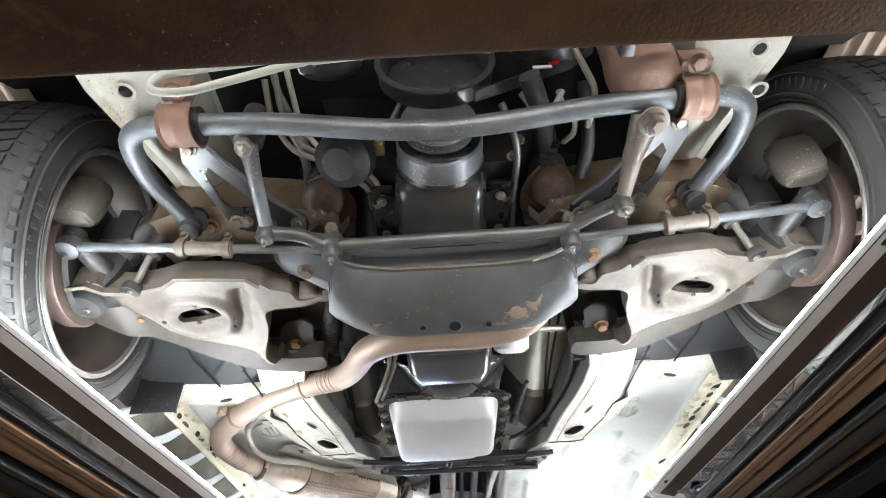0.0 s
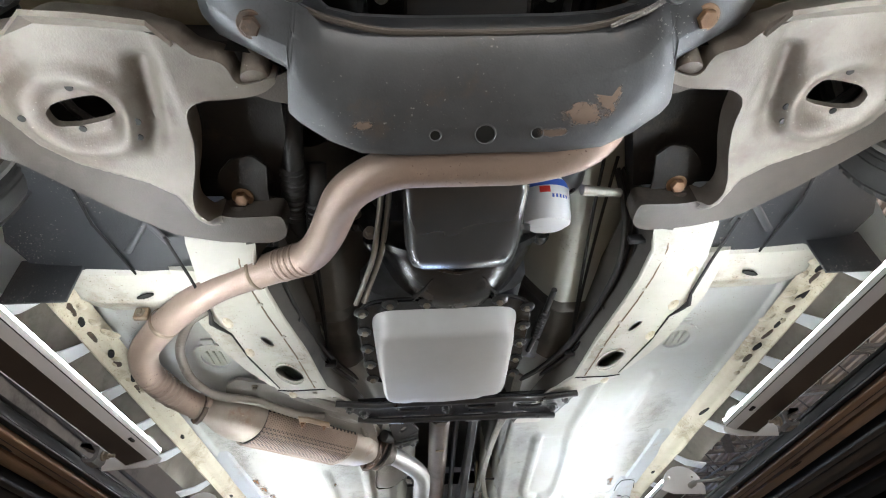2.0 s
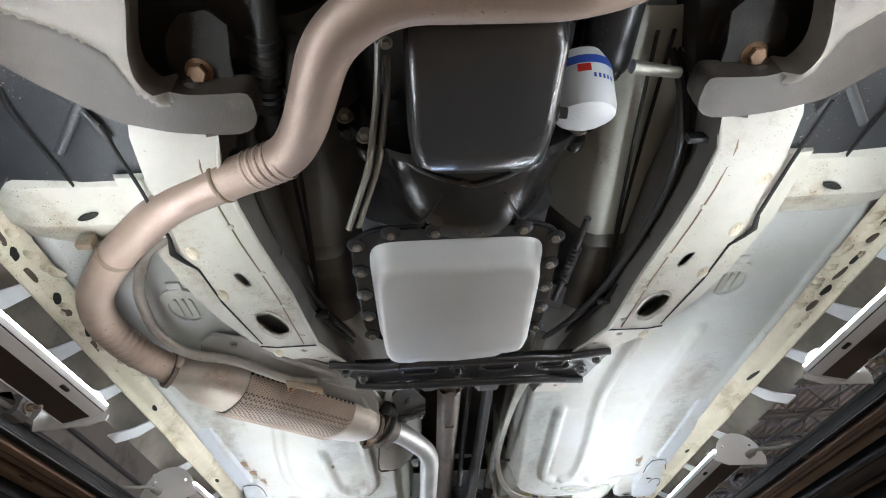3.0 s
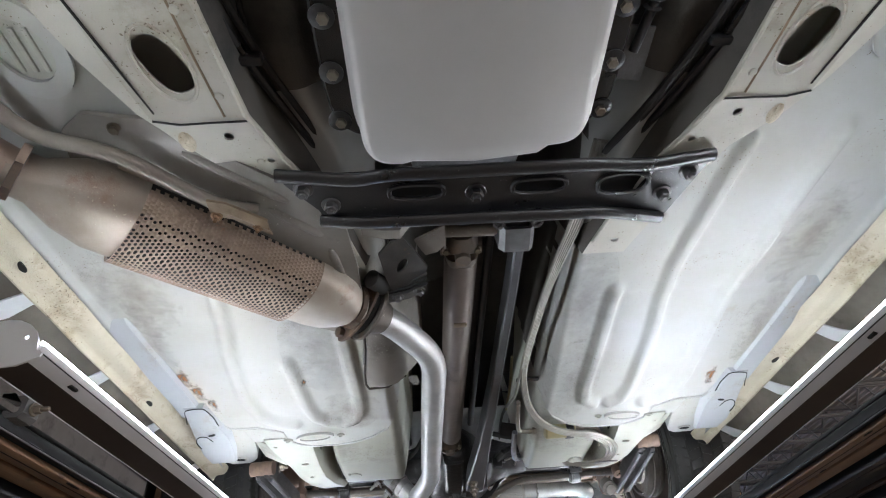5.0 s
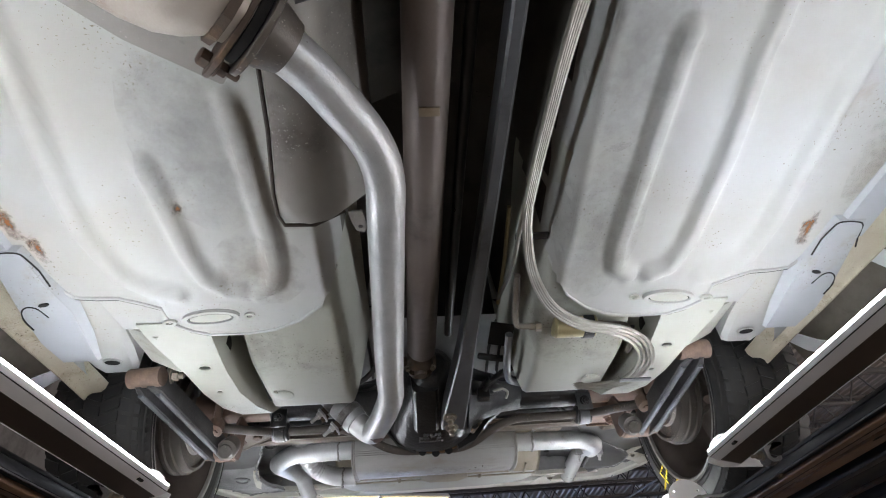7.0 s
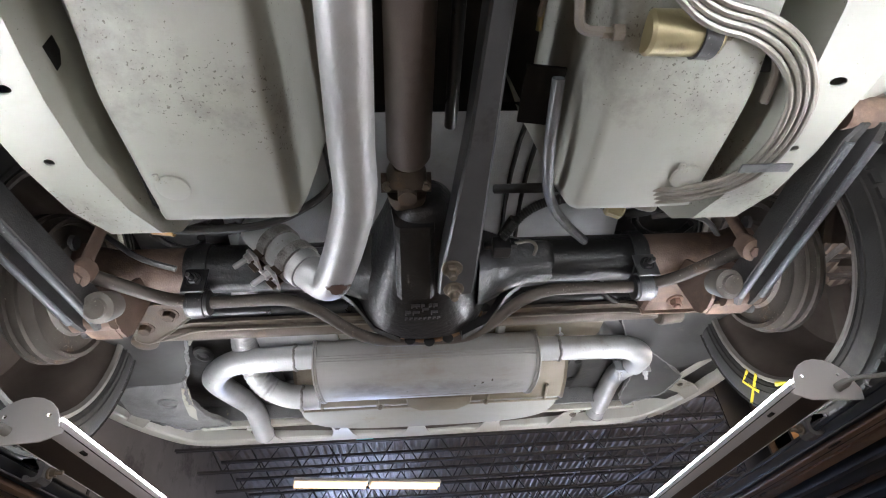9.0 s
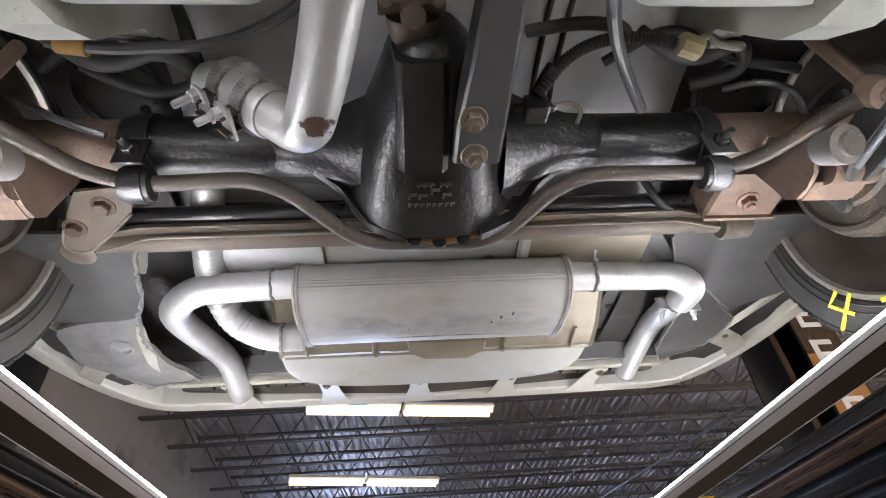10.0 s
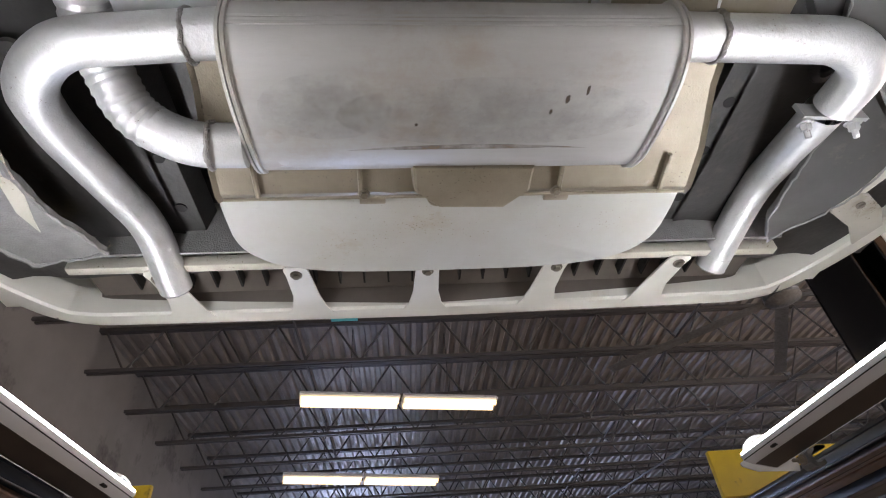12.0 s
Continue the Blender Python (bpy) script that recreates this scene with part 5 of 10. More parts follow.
# ---- wheels ----
def wheel(name, c, s, steer=0.0):
    """c: the wheel's middle; s: side. The tyre's inner wall faces the car's middle."""
    x0, hw, R = c.x, 0.105, 0.322
    M = Matrix.Translation(c) @ Matrix.Rotation(radians(steer), 4, "Z") @ Matrix.Rotation(radians(90 * s), 4, "Y")
    ob = part(name, lathe([(0.226, -hw + 0.012), (0.234, -hw + 0.006), (0.237, -hw + 0.012), (0.229, -hw + 0.022), (0.204, -hw + 0.05), (0.196, 0.0), (0.188, 0.03), (0.165, 0.05), (0.05, 0.056)], M, 56, False), M_RIM, car, "brake dusted wheel with a worn alloy lip", 35)
    prof = [(0.233, -hw + 0.016), (0.241, -hw + 0.004), (0.250, -hw), (0.268, -hw - 0.003), (0.288, -hw + 0.001), (0.302, -hw + 0.008), (0.312, -hw + 0.020), (R - 0.007, -hw + 0.036), (R - 0.004, 0), (R - 0.007, hw - 0.036), (0.30, hw - 0.006), (0.25, hw), (0.225, hw - 0.02)]
    ty = part("tyre", lathe(prof, M, 72, False), M_TYRE, ob, "dusty black tyre with raised side wall rings", 30)
    for r in (0.245, 0.258, 0.294):
        part("side_ring", lathe([(r - 0.0015, -hw - 0.0005), (r, -hw - 0.004), (r + 0.0015, -hw - 0.0005)], M, 72, False), M_TYRE, ob, "", 0)
    part("rim_lip", lathe([(0.2235, -hw + 0.010), (0.228, -hw + 0.002), (0.2345, -hw + 0.001), (0.2375, -hw + 0.006), (0.234, -hw + 0.011)], M, 56, False), M_RIMLIP, ob, "worn bare alloy lip", 40)
    n = 68
    bm = bmesh.new()
    for i in range(n):
        a = 2 * math.pi * i / n
        for j, (u0, u1, sk) in enumerate(((-0.098, -0.062, 0.35), (-0.056, -0.022, -0.5), (-0.016, 0.016, 0.5), (0.022, 0.056, -0.5), (0.062, 0.098, 0.35))):
            w = 2 * math.pi / n * 0.36
            vs = []
            for rr in (R - 0.012, R):
                for u, da in ((u0, -w), (u0, w), (u1, w), (u1, -w)):
                    edge = 0.016 if abs(u) > 0.09 else (0.003 if abs(u) > 0.05 else 0)
                    ang = a + da + sk * (u - (u0 + u1) / 2) * 2.2 + (0.02 if j % 2 else 0)
                    vs.append(bm.verts.new(M @ V((rr - edge) * math.cos(ang), (rr - edge) * math.sin(ang), u)))
            bm.faces.new(vs[4:8])
            for k in range(4):
                bm.faces.new((vs[k], vs[(k + 1) % 4], vs[4 + (k + 1) % 4], vs[4 + k]))
    part("tread", bm, M_RUBBER, ob, "black zigzag tread blocks", 20)
    for k in range(5):
        a = radians(72 * k + 20)
        p = M @ V(0.1 * math.cos(a), 0.1 * math.sin(a), 0.046)
        part("spoke", sweep([M @ V(0.05 * math.cos(a), 0.05 * math.sin(a), 0.05), p, M @ V(0.185 * math.cos(a), 0.185 * math.sin(a), 0.04)], 0.028, 8, flat=0.6), M_RIM, ob)
    for k in range(26):
        a = radians(150 + 4.2 * k)
        if k in (9, 10, 17):
            continue
        bmk = box(-0.004, 0.004, -0.010, 0.010, -0.0012, 0.0012, 0)
        part("wall_mark", move(bmk, M @ Matrix.Rotation(a, 4, "Z") @ Matrix.Translation((0.276, 0, -hw - 0.0025)) @ Matrix.Rotation(radians(90), 4, "Z")), M_TYRE, ob, "", 0)
    return ob


WHEELS = {}
for s in (1, -1):
    WHEELS["f", s] = wheel("front_wheel", V(s * 0.80 + MID, 0.945, 1.982), s, 2 if s > 0 else 8)
    WHEELS["r", s] = wheel("rear_wheel", V(s * 0.785 + MID, 3.535, 1.982), s)


def wheel_ends():
    for s in (1, -1):
        M = Matrix.Translation((s * 0.738 + MID, 0.945, 1.982)) @ Matrix.Rotation(radians(2 if s > 0 else 8), 4, "Z") @ Matrix.Rotation(radians(90 * s), 4, "Y")
        ro = cpart("brake_rotor", lathe([(0.06, -0.006), (0.137, -0.006), (0.14, -0.002), (0.14, 0.02), (0.137, 0.024), (0.07, 0.024)], M, 48), M_ROTOR, "rusty brown brake rotor")
        part("dust_shield", lathe([(0.05, -0.014), (0.112, -0.014), (0.118, -0.022), (0.12, -0.012)], M, 40, False), M_LINK, ro, "dark steel dust shield")
        # caliper: a lobed casting over the rotor's leading edge
        cal = loft([[V(s * (0.668 + dx) + MID, 0.80 + dy, z) for dx, dy in ((-0.012 * w, -0.016 * w), (0.046, -0.036 * w), (0.06, 0.0), (0.046, 0.036 * w), (-0.005, 0.044 * w), (-0.025 * w, 0.016))] for z, w in ((1.955, 0.5), (1.965, 0.85), (2.0, 1.0), (2.04, 1.0), (2.055, 0.7))])
        bmesh.ops.bevel(cal, geom=cal.edges[:], offset=0.006, segments=2, affect="EDGES", clamp_overlap=True)
        cpart("brake_caliper", cal, M_ARMRIM, "tan dusty brake caliper", 50)
        kn = loft([[V(s * x + MID, y, z) for x, y in ((0.655 - w, 0.915), (0.655 - w, 0.985), (0.69, 0.99), (0.69, 0.91))] for z, w in ((1.885, 0.0), (1.92, 0.015), (1.98, 0.025), (2.05, 0.02), (2.09, 0.0))])
        k = cpart("steering_knuckle", kn, M_LINK, "dark greasy steering knuckle", 40)
        arm = sweep(fillet([V(s * 0.668 + MID, 0.95, 1.93), V(s * 0.672 + MID, 0.90, 1.925), V(s * 0.70 + MID, 0.845, 1.945)], 0.03), [0.022] * 2 + [0.02] * 6 + [0.018], 10)
        part("steering_arm", arm, M_LINK, k)
        st = sweep([V(s * 0.66 + MID, 0.93, 1.97), V(s * 0.60 + MID, 0.92, 2.06), V(s * 0.565 + MID, 0.915, 2.16)], [0.034, 0.029, 0.027], 16)
        t = cpart("strut_tube", st, M_LINK, "blue grey strut tube")
        part("strut_bracket", loft([[V(s * x + MID, y, z) for x, y in ((0.628, 0.89), (0.628, 0.97), (0.69, 0.97), (0.69, 0.89))] for z in (1.985, 2.045)]), M_LINK, t, "", 20)
        cup = lathe([(0.016, -0.03), (0.019, -0.01), (0.019, 0.012), (0.015, 0.016)], aim((s * 0.575 + MID, 0.90, 1.955), (s * 0.25, 0.1, -1)), 18)
        e = cpart("bar_link", cup, M_LINK, "sway bar end link with rubber cups")
        part("link_bolt", sweep([V(s * 0.578 + MID, 0.90, 1.94), V(s * 0.605 + MID, 0.925, 1.865)], 0.007, 10), M_LINE, e, "pale link bolt")
        part("link_cup", lathe([(0.017, -0.006), (0.02, 0.0), (0.018, 0.010)], aim((s * 0.602 + MID, 0.92, 1.88), (s * 0.25, 0.1, -1)), 16), M_RUBBER, e)


wheel_ends()


# ---- lower control arms ----
ARM_OUT = [(0.655, 0.902), (0.70, 0.905), (0.737, 0.935), (0.742, 0.975), (0.722, 1.04), (0.685, 1.09), (0.64, 1.138), (0.60, 1.180), (0.55, 1.234), (0.475, 1.296), (0.41, 1.315), (0.361, 1.321), (0.318, 1.322), (0.298, 1.312), (0.290, 1.295), (0.292, 1.256), (0.33, 1.258), (0.375, 1.258), (0.405, 1.247), (0.418, 1.222), (0.412, 1.19), (0.390, 1.135), (0.377, 1.090), (0.373, 1.050), (0.366, 1.030), (0.342, 1.017), (0.32, 1.018), (0.28, 1.014), (0.258, 1.007), (0.242, 0.994), (0.240, 0.984), (0.252, 0.988), (0.275, 0.996), (0.293, 0.996), (0.300, 0.964), (0.338, 0.954), (0.350, 0.932), (0.42, 0.915), (0.50, 0.907), (0.545, 0.925), (0.61, 0.935), (0.645, 0.925)]
ARM_OUT = [(p.x, p.y) for p in fillet([V(x, y, 0) for x, y in ARM_OUT + ARM_OUT[:1]], 0.012, 2)][:-1]
HOLE = loop_pts(0.506, 1.035, 0.046, 0.020, 20, 3.0, radians(12))


PLATEAU = [(0.665, 0.90), (0.50, 0.88), (0.347, 0.90), (0.200, 0.94), (0.200, 1.06), (0.330, 1.06), (0.352, 1.10), (0.385, 1.20), (0.405, 1.262), (0.422, 1.245), (0.436, 1.192), (0.470, 1.163), (0.508, 1.145), (0.552, 1.124), (0.590, 1.088), (0.612, 1.038), (0.645, 0.99)]


def arm_z(x, y):
    d0 = near_poly(PLATEAU, x, y)[0] * (-1 if inside(PLATEAU, x, y) else 1)
    z = 1.885 + 0.020 * smooth01(0.35 + d0 / 0.018)
    d = math.hypot((x - 0.506) / 0.084, (y - 1.036) / 0.076)
    z -= 0.010 * smooth01(1 - abs(d - 0.78) / 0.32)
    z += 0.005 * smooth01((0.62 - d) / 0.2)
    z += 0.017 * smooth01(1 - abs(x - 0.410 - 0.22 * (y - 0.99)) / 0.026) * smooth01((1.12 - y) / 0.05) * smooth01((y - 0.945) / 0.02)
    z -= 0.004 * smooth01((0.385 - x) / 0.012) * smooth01((1.07 - y) / 0.03)
    z -= 0.020 * smooth01((x - 0.64) / 0.05)
    return z


def inside(poly, x, y):
    hit = False
    for (xa, ya), (xb, yb) in zip(poly, poly[1:] + poly[:1]):
        if (ya > y) != (yb > y) and x < (xb - xa) * (y - ya) / (yb - ya) + xa:
            hit = not hit
    return hit


def near_poly(poly, x, y):
    best = None
    for (xa, ya), (xb, yb) in zip(poly, poly[1:] + poly[:1]):
        dx, dy = xb - xa, yb - ya
        t = min(max(((x - xa) * dx + (y - ya) * dy) / (dx * dx + dy * dy), 0), 1)
        px, py = xa + dx * t, ya + dy * t
        d = math.hypot(px - x, py - y)
        if best is None or d < best[0]:
            best = (d, px, py)
    return best


def cut_sheet(poly, holes, step, fn, skirt=0.0, thick=0.004):
    """A pressed sheet on a fine grid whose border cells are pulled on to the outline; the rim turns up by the skirt's height."""
    xs, ys = [p[0] for p in poly], [p[1] for p in poly]
    nx, ny = int((max(xs) - min(xs)) / step) + 3, int((max(ys) - min(ys)) / step) + 3
    x0, y0 = min(xs) - step, min(ys) - step
    bm = bmesh.new()
    verts = {}

    def ok(x, y):
        return inside(poly, x, y) and not any(inside(h, x, y) for h in holes)

    cells = [(i, j) for i in range(nx) for j in range(ny) if ok(x0 + (i + 0.5) * step, y0 + (j + 0.5) * step)]
    for i, j in cells:
        for a, b in ((i, j), (i + 1, j), (i + 1, j + 1), (i, j + 1)):
            if (a, b) not in verts:
                verts[a, b] = bm.verts.new((x0 + a * step, y0 + b * step, 0))
        bm.faces.new([verts[k] for k in ((i, j), (i + 1, j), (i + 1, j + 1), (i, j + 1))])
    for e in [e for e in bm.edges if len(e.link_faces) == 1]:
        for v in e.verts:
            best = min((near_poly(lp, v.co.x, v.co.y) for lp in [poly] + list(holes)), key=lambda q: q[0])
            if best[0] < step * 1.2:
                v.co.x, v.co.y = best[1], best[2]
    for v in bm.verts:
        v.co.z = fn(v.co.x, v.co.y)
    if skirt:
        rim = [e for e in bm.edges if len(e.link_faces) == 1]
        made = bmesh.ops.extrude_edge_only(bm, edges=rim)["geom"]
        for v in made:
            if isinstance(v, bmesh.types.BMVert):
                hole = any(near_poly(h, v.co.x, v.co.y)[0] < step for h in holes)
                v.co.z += 0.012 if hole else skirt
    return bm


for s in (1, -1):
    off = 0.018 if s > 0 else -0.006
    out = [(x, y) for x, y in ARM_OUT]
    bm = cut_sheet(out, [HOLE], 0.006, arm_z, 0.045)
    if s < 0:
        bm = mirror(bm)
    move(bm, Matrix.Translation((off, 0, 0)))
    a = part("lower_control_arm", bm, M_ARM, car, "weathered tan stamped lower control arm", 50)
    # faces outside the plateau take the darker brown
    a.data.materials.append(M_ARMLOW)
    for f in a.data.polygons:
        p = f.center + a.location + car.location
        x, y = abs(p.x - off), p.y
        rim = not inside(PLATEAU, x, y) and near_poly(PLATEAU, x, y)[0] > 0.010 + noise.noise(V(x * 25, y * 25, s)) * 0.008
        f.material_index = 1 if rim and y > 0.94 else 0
    fl = loft([[V(s * x + off, y, z), V(s * x + off, y - d, z - 0.016), V(s * x + off, y - d - 0.005, z - 0.012), V(s * x + off, y - 0.004, z + 0.004)] for x, y, z, d in ((0.352, 0.940, 1.888, 0.002), (0.37, 0.926, 1.885, 0.016), (0.43, 0.918, 1.883, 0.018), (0.50, 0.911, 1.882, 0.017), (0.53, 0.922, 1.884, 0.004), (0.60, 0.935, 1.884, 0.002), (0.645, 0.927, 1.882, 0.004), (0.665, 0.905, 1.878, 0.008), (0.70, 0.905, 1.875, 0.01))])
    part("arm_flange", fl, M_ARM, a, "pale folded front flange", 30)
    for hx, hy in ((0.576, 1.034), (0.503, 0.997), (0.437, 1.048), (0.444, 1.073), (0.517, 1.062)):
        part("small_hole", lathe([(0.005, 0), (0.005, 0.0015)], aim((s * hx + off, hy, arm_z(hx, hy) - 0.0008), (0, 0, -1)), 10), M_DARK, a)
    part("bump_rivet", lathe([(0.008, 0), (0.007, 0.004), (0.003, 0.005)], aim((s * 0.645 + off, 1.06, arm_z(0.645, 1.06)), (0, 0, -1)), 12), M_RBOLT, a)
    bj = part("ball_joint", lathe([(0.012, 0.012), (0.030, 0.008), (0.034, 0.0), (0.034, -0.012), (0.025, -0.03)], aim((s * 0.697 + off, 0.957, 1.872), (0.05 * s, -0.1, -1)), 28), M_LINK, a, "greasy grey ball joint cap")
    part("grease_nipple", lathe([(0.006, 0), (0.006, 0.005), (0.003, 0.006), (0.003, 0.013), (0.0045, 0.015)], aim((s * 0.69 + off, 0.957, 1.861), (0, 0, -1)), 10), M_LINE, a)
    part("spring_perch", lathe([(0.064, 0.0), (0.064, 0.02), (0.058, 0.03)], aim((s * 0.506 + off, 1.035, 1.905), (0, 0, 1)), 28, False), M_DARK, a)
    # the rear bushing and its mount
    # pocket liner; its colour carries the cavity's shade
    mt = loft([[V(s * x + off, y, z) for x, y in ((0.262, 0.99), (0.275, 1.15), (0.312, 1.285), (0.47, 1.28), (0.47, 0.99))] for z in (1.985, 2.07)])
    m = cpart("arm_mount", mt, M_CAVE, "rear arm mount, brown darkened for pocket shade", 20)
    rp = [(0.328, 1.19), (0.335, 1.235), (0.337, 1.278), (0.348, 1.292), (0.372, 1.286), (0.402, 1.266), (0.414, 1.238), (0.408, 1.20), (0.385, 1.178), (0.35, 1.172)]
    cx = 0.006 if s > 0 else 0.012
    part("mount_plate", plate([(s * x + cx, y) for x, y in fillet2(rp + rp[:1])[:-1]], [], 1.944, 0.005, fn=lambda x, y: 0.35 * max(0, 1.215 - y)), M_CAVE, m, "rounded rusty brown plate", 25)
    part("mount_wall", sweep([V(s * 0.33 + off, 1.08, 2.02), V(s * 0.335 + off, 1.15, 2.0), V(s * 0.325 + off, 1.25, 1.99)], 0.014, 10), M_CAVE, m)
    stack = [(0.024, 0.050), (0.030, 0.044), (0.030, 0.034), (0.025, 0.031), (0.033, 0.027), (0.033, 0.016), (0.027, 0.013), (0.034, 0.008), (0.031, 0.0)]
    part("bushing", lathe(stack, aim((s * 0.388 + cx, 1.283, 1.926), (0, -0.25, 1)) @ Matrix.Diagonal((0.85, 0.85, 1, 1)), 28), M_SOOT, m, "brown ribbed rubber bushing")
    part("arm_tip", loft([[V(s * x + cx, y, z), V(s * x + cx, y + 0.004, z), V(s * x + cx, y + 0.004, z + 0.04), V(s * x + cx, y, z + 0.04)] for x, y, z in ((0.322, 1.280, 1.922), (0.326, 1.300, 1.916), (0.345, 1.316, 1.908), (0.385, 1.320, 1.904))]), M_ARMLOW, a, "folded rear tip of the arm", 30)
    bolt((s * 0.378 + cx, 1.246, 1.943), m, (0, -0.2, -1), 0.0125, 0.011, M_RBOLT)
    bolt((s * 0.350 + cx, 1.272, 1.943), m, (0, -0.2, -1), 0.004, 0.003, M_DARK)
    fb = lathe([(0.012, -0.034), (0.0185, -0.032), (0.0195, -0.028), (0.0195, 0.030)], aim((s * 0.285 + 0.010, 0.984, 1.918), (0, -0.3, 1)), 24)
    part("front_bushing", fb, M_ARM, a, "pale tan front bushing sleeve")
    sp = sweep([V(s * 0.506 + off + 0.056 * math.cos(k * 0.42), 1.035 + 0.056 * math.sin(k * 0.42), 1.915 + 0.0045 * k) for k in range(60)], 0.0075, 8)
    cpart("coil_spring", sp, M_BLACK, "black coil spring on the control arm")


# ---- front cross member ----
KP = [
    (0.0, [(0.935, 1.93), (0.943, 1.904), (0.985, 1.868), (1.028, 1.838), (1.064, 1.831), (1.082, 1.838), (1.09, 1.90), (1.08, 1.96), (0.95, 1.97)]),
    (0.10, [(0.935, 1.93), (0.943, 1.904), (0.985, 1.868), (1.028, 1.838), (1.066, 1.831), (1.084, 1.838), (1.09, 1.90), (1.08, 1.96), (0.95, 1.97)]),
    (0.165, [(0.932, 1.932), (0.94, 1.905), (0.98, 1.870), (1.025, 1.840), (1.064, 1.834), (1.08, 1.842), (1.085, 1.90), (1.075, 1.96), (0.947, 1.972)]),
    (0.205, [(0.922, 1.934), (0.929, 1.906), (0.967, 1.876), (1.014, 1.855), (1.050, 1.850), (1.069, 1.856), (1.08, 1.91), (1.07, 1.96), (0.938, 1.974)]),
    (0.236, [(0.905, 1.935), (0.911, 1.908), (0.945, 1.884), (0.990, 1.869), (1.030, 1.864), (1.046, 1.868), (1.052, 1.92), (1.045, 1.97), (0.92, 1.975)]),
    (0.252, [(0.896, 1.935), (0.902, 1.909), (0.938, 1.890), (0.980, 1.878), (1.022, 1.873), (1.036, 1.878), (1.044, 1.92), (1.036, 1.97), (0.912, 1.975)]),
    (0.257, [(0.892, 1.935), (0.898, 1.910), (0.922, 1.896), (0.948, 1.886), (0.968, 1.882), (0.98, 1.892), (0.984, 1.93), (0.98, 1.97), (0.905, 1.975)]),
    (0.30, [(0.872, 1.937), (0.878, 1.915), (0.90, 1.907), (0.928, 1.902), (0.950, 1.903), (0.964, 1.912), (0.968, 1.94), (0.962, 1.97), (0.885, 1.975)]),
    (0.335, [(0.875, 1.943), (0.882, 1.922), (0.90, 1.914), (0.922, 1.911), (0.940, 1.914), (0.950, 1.924), (0.953, 1.945), (0.948, 1.97), (0.887, 1.975)]),
    (0.352, [(0.89, 1.952), (0.895, 1.938), (0.905, 1.932), (0.918, 1.930), (0.93, 1.933), (0.936, 1.94), (0.938, 1.952), (0.935, 1.97), (0.895, 1.975)]),
]
KC = 0.020


def k_out(x, y):
    """The ends lean outwards towards the rear, where they close the arm pockets."""
    return x + 0.24 * (y - 1.0) * smooth01((x - 0.19) / 0.05) * smooth01((0.285 - x) / 0.02)


secs = [[V(-k_out(x, y) + KC, y, z) for y, z in p] for x, p in KP[:0:-1]] + [[V(k_out(x, y) + KC, y, z) for y, z in p] for x, p in KP]
bm = loft(secs)
bmesh.ops.bevel(bm, geom=[e for e in bm.edges if len(e.link_faces) == 2 and abs(e.verts[0].co.x - e.verts[1].co.x) > 1e-4], offset=0.006, segments=2, affect="EDGES", clamp_overlap=True)
kmember = cpart("front_crossmember", bm, M_CROSS, "dark grey front cross member with rust scuffs", 35)
for x, r in ((-0.066, 0.0065), (0.0, 0.0125), (0.069, 0.007)):
    part("drain_hole", lathe([(r, 0), (r, 0.0012)], aim((x + KC, 1.046, 1.8335), (0, -0.22, -1)), 16), M_DARK, kmember)
    part("hole_rim", lathe([(r, 0.0008), (r + 0.001, 0.0018), (r + 0.003, 0.0008)], aim((x + KC, 1.046, 1.8332), (0, -0.22, -1)), 18, False), M_CROSS, kmember)
for s in (1, -1):
    sh = [(0.240, 0.985), (0.262, 1.046), (0.285, 1.040), (0.312, 1.026), (0.328, 1.012), (0.322, 1.004), (0.298, 1.004), (0.266, 0.996)]
    part("pocket_shelf", plate([(s * x + KC, y) for x, y in sh], [], 1.905, 0.004, fn=lambda x, y: 0.25 * max(0, y - 1.02)), M_ARMRIM, kmember, "brown folded shelf of the arm pocket", 25)
    # the pocket's shade is put into the wall colour
    part("pocket_wall", loft([[V(s * x + KC, y, z) for z in (1.908, 1.985)] for x, y in ((0.256, 1.04), (0.262, 0.99), (0.29, 0.968), (0.33, 0.962))], False, False), M_DARK, kmember, "arm pocket wall, blackened for its shade", 30)
part("front_lip", sweep(fillet([V(x + KC, y, z) for x, y, z in ((-0.23, 0.908, 1.913), (-0.20, 0.922, 1.908), (-0.13, 0.941, 1.906), (0, 0.944, 1.906), (0.13, 0.941, 1.906), (0.20, 0.922, 1.908), (0.235, 0.905, 1.914))], 0.03), 0.0045, 8), M_ARMRIM, kmember, "rust streaked front lip")
for s in (1, -1):
    bolt((0.298 if s > 0 else -0.266, 0.926, 1.902), kmember, (0, -0.12, -1), 0.0125, 0.010, M_RBOLT if s > 0 else M_MOUNT)
    if s > 0:
        part("weld_bead", sweep([V(s * 0.16 + KC, 0.936, 1.904), V(s * 0.20 + KC, 0.92, 1.905), V(s * 0.232 + KC, 0.902, 1.912)], 0.004, 6), M_WELD, kmember)

for cx, cy, a, b in ((0.128, 1.026, 0.040, 0.016), (0.160, 1.008, 0.022, 0.026), (0.09, 1.046, 0.030, 0.008), (-0.16, 1.03, 0.02, 0.008)):
    sc = cut_sheet(loop_pts(cx + KC, cy, a, b, 20), [], 0.005, lambda x, y: 1.8352 - (y - 1.028) * 0.19 + 0.66 * max(0, 1.026 - y))
    part("rust_scuff", sc, SCUFF_FILM, kmember, "rubbed patch of rust", 60)

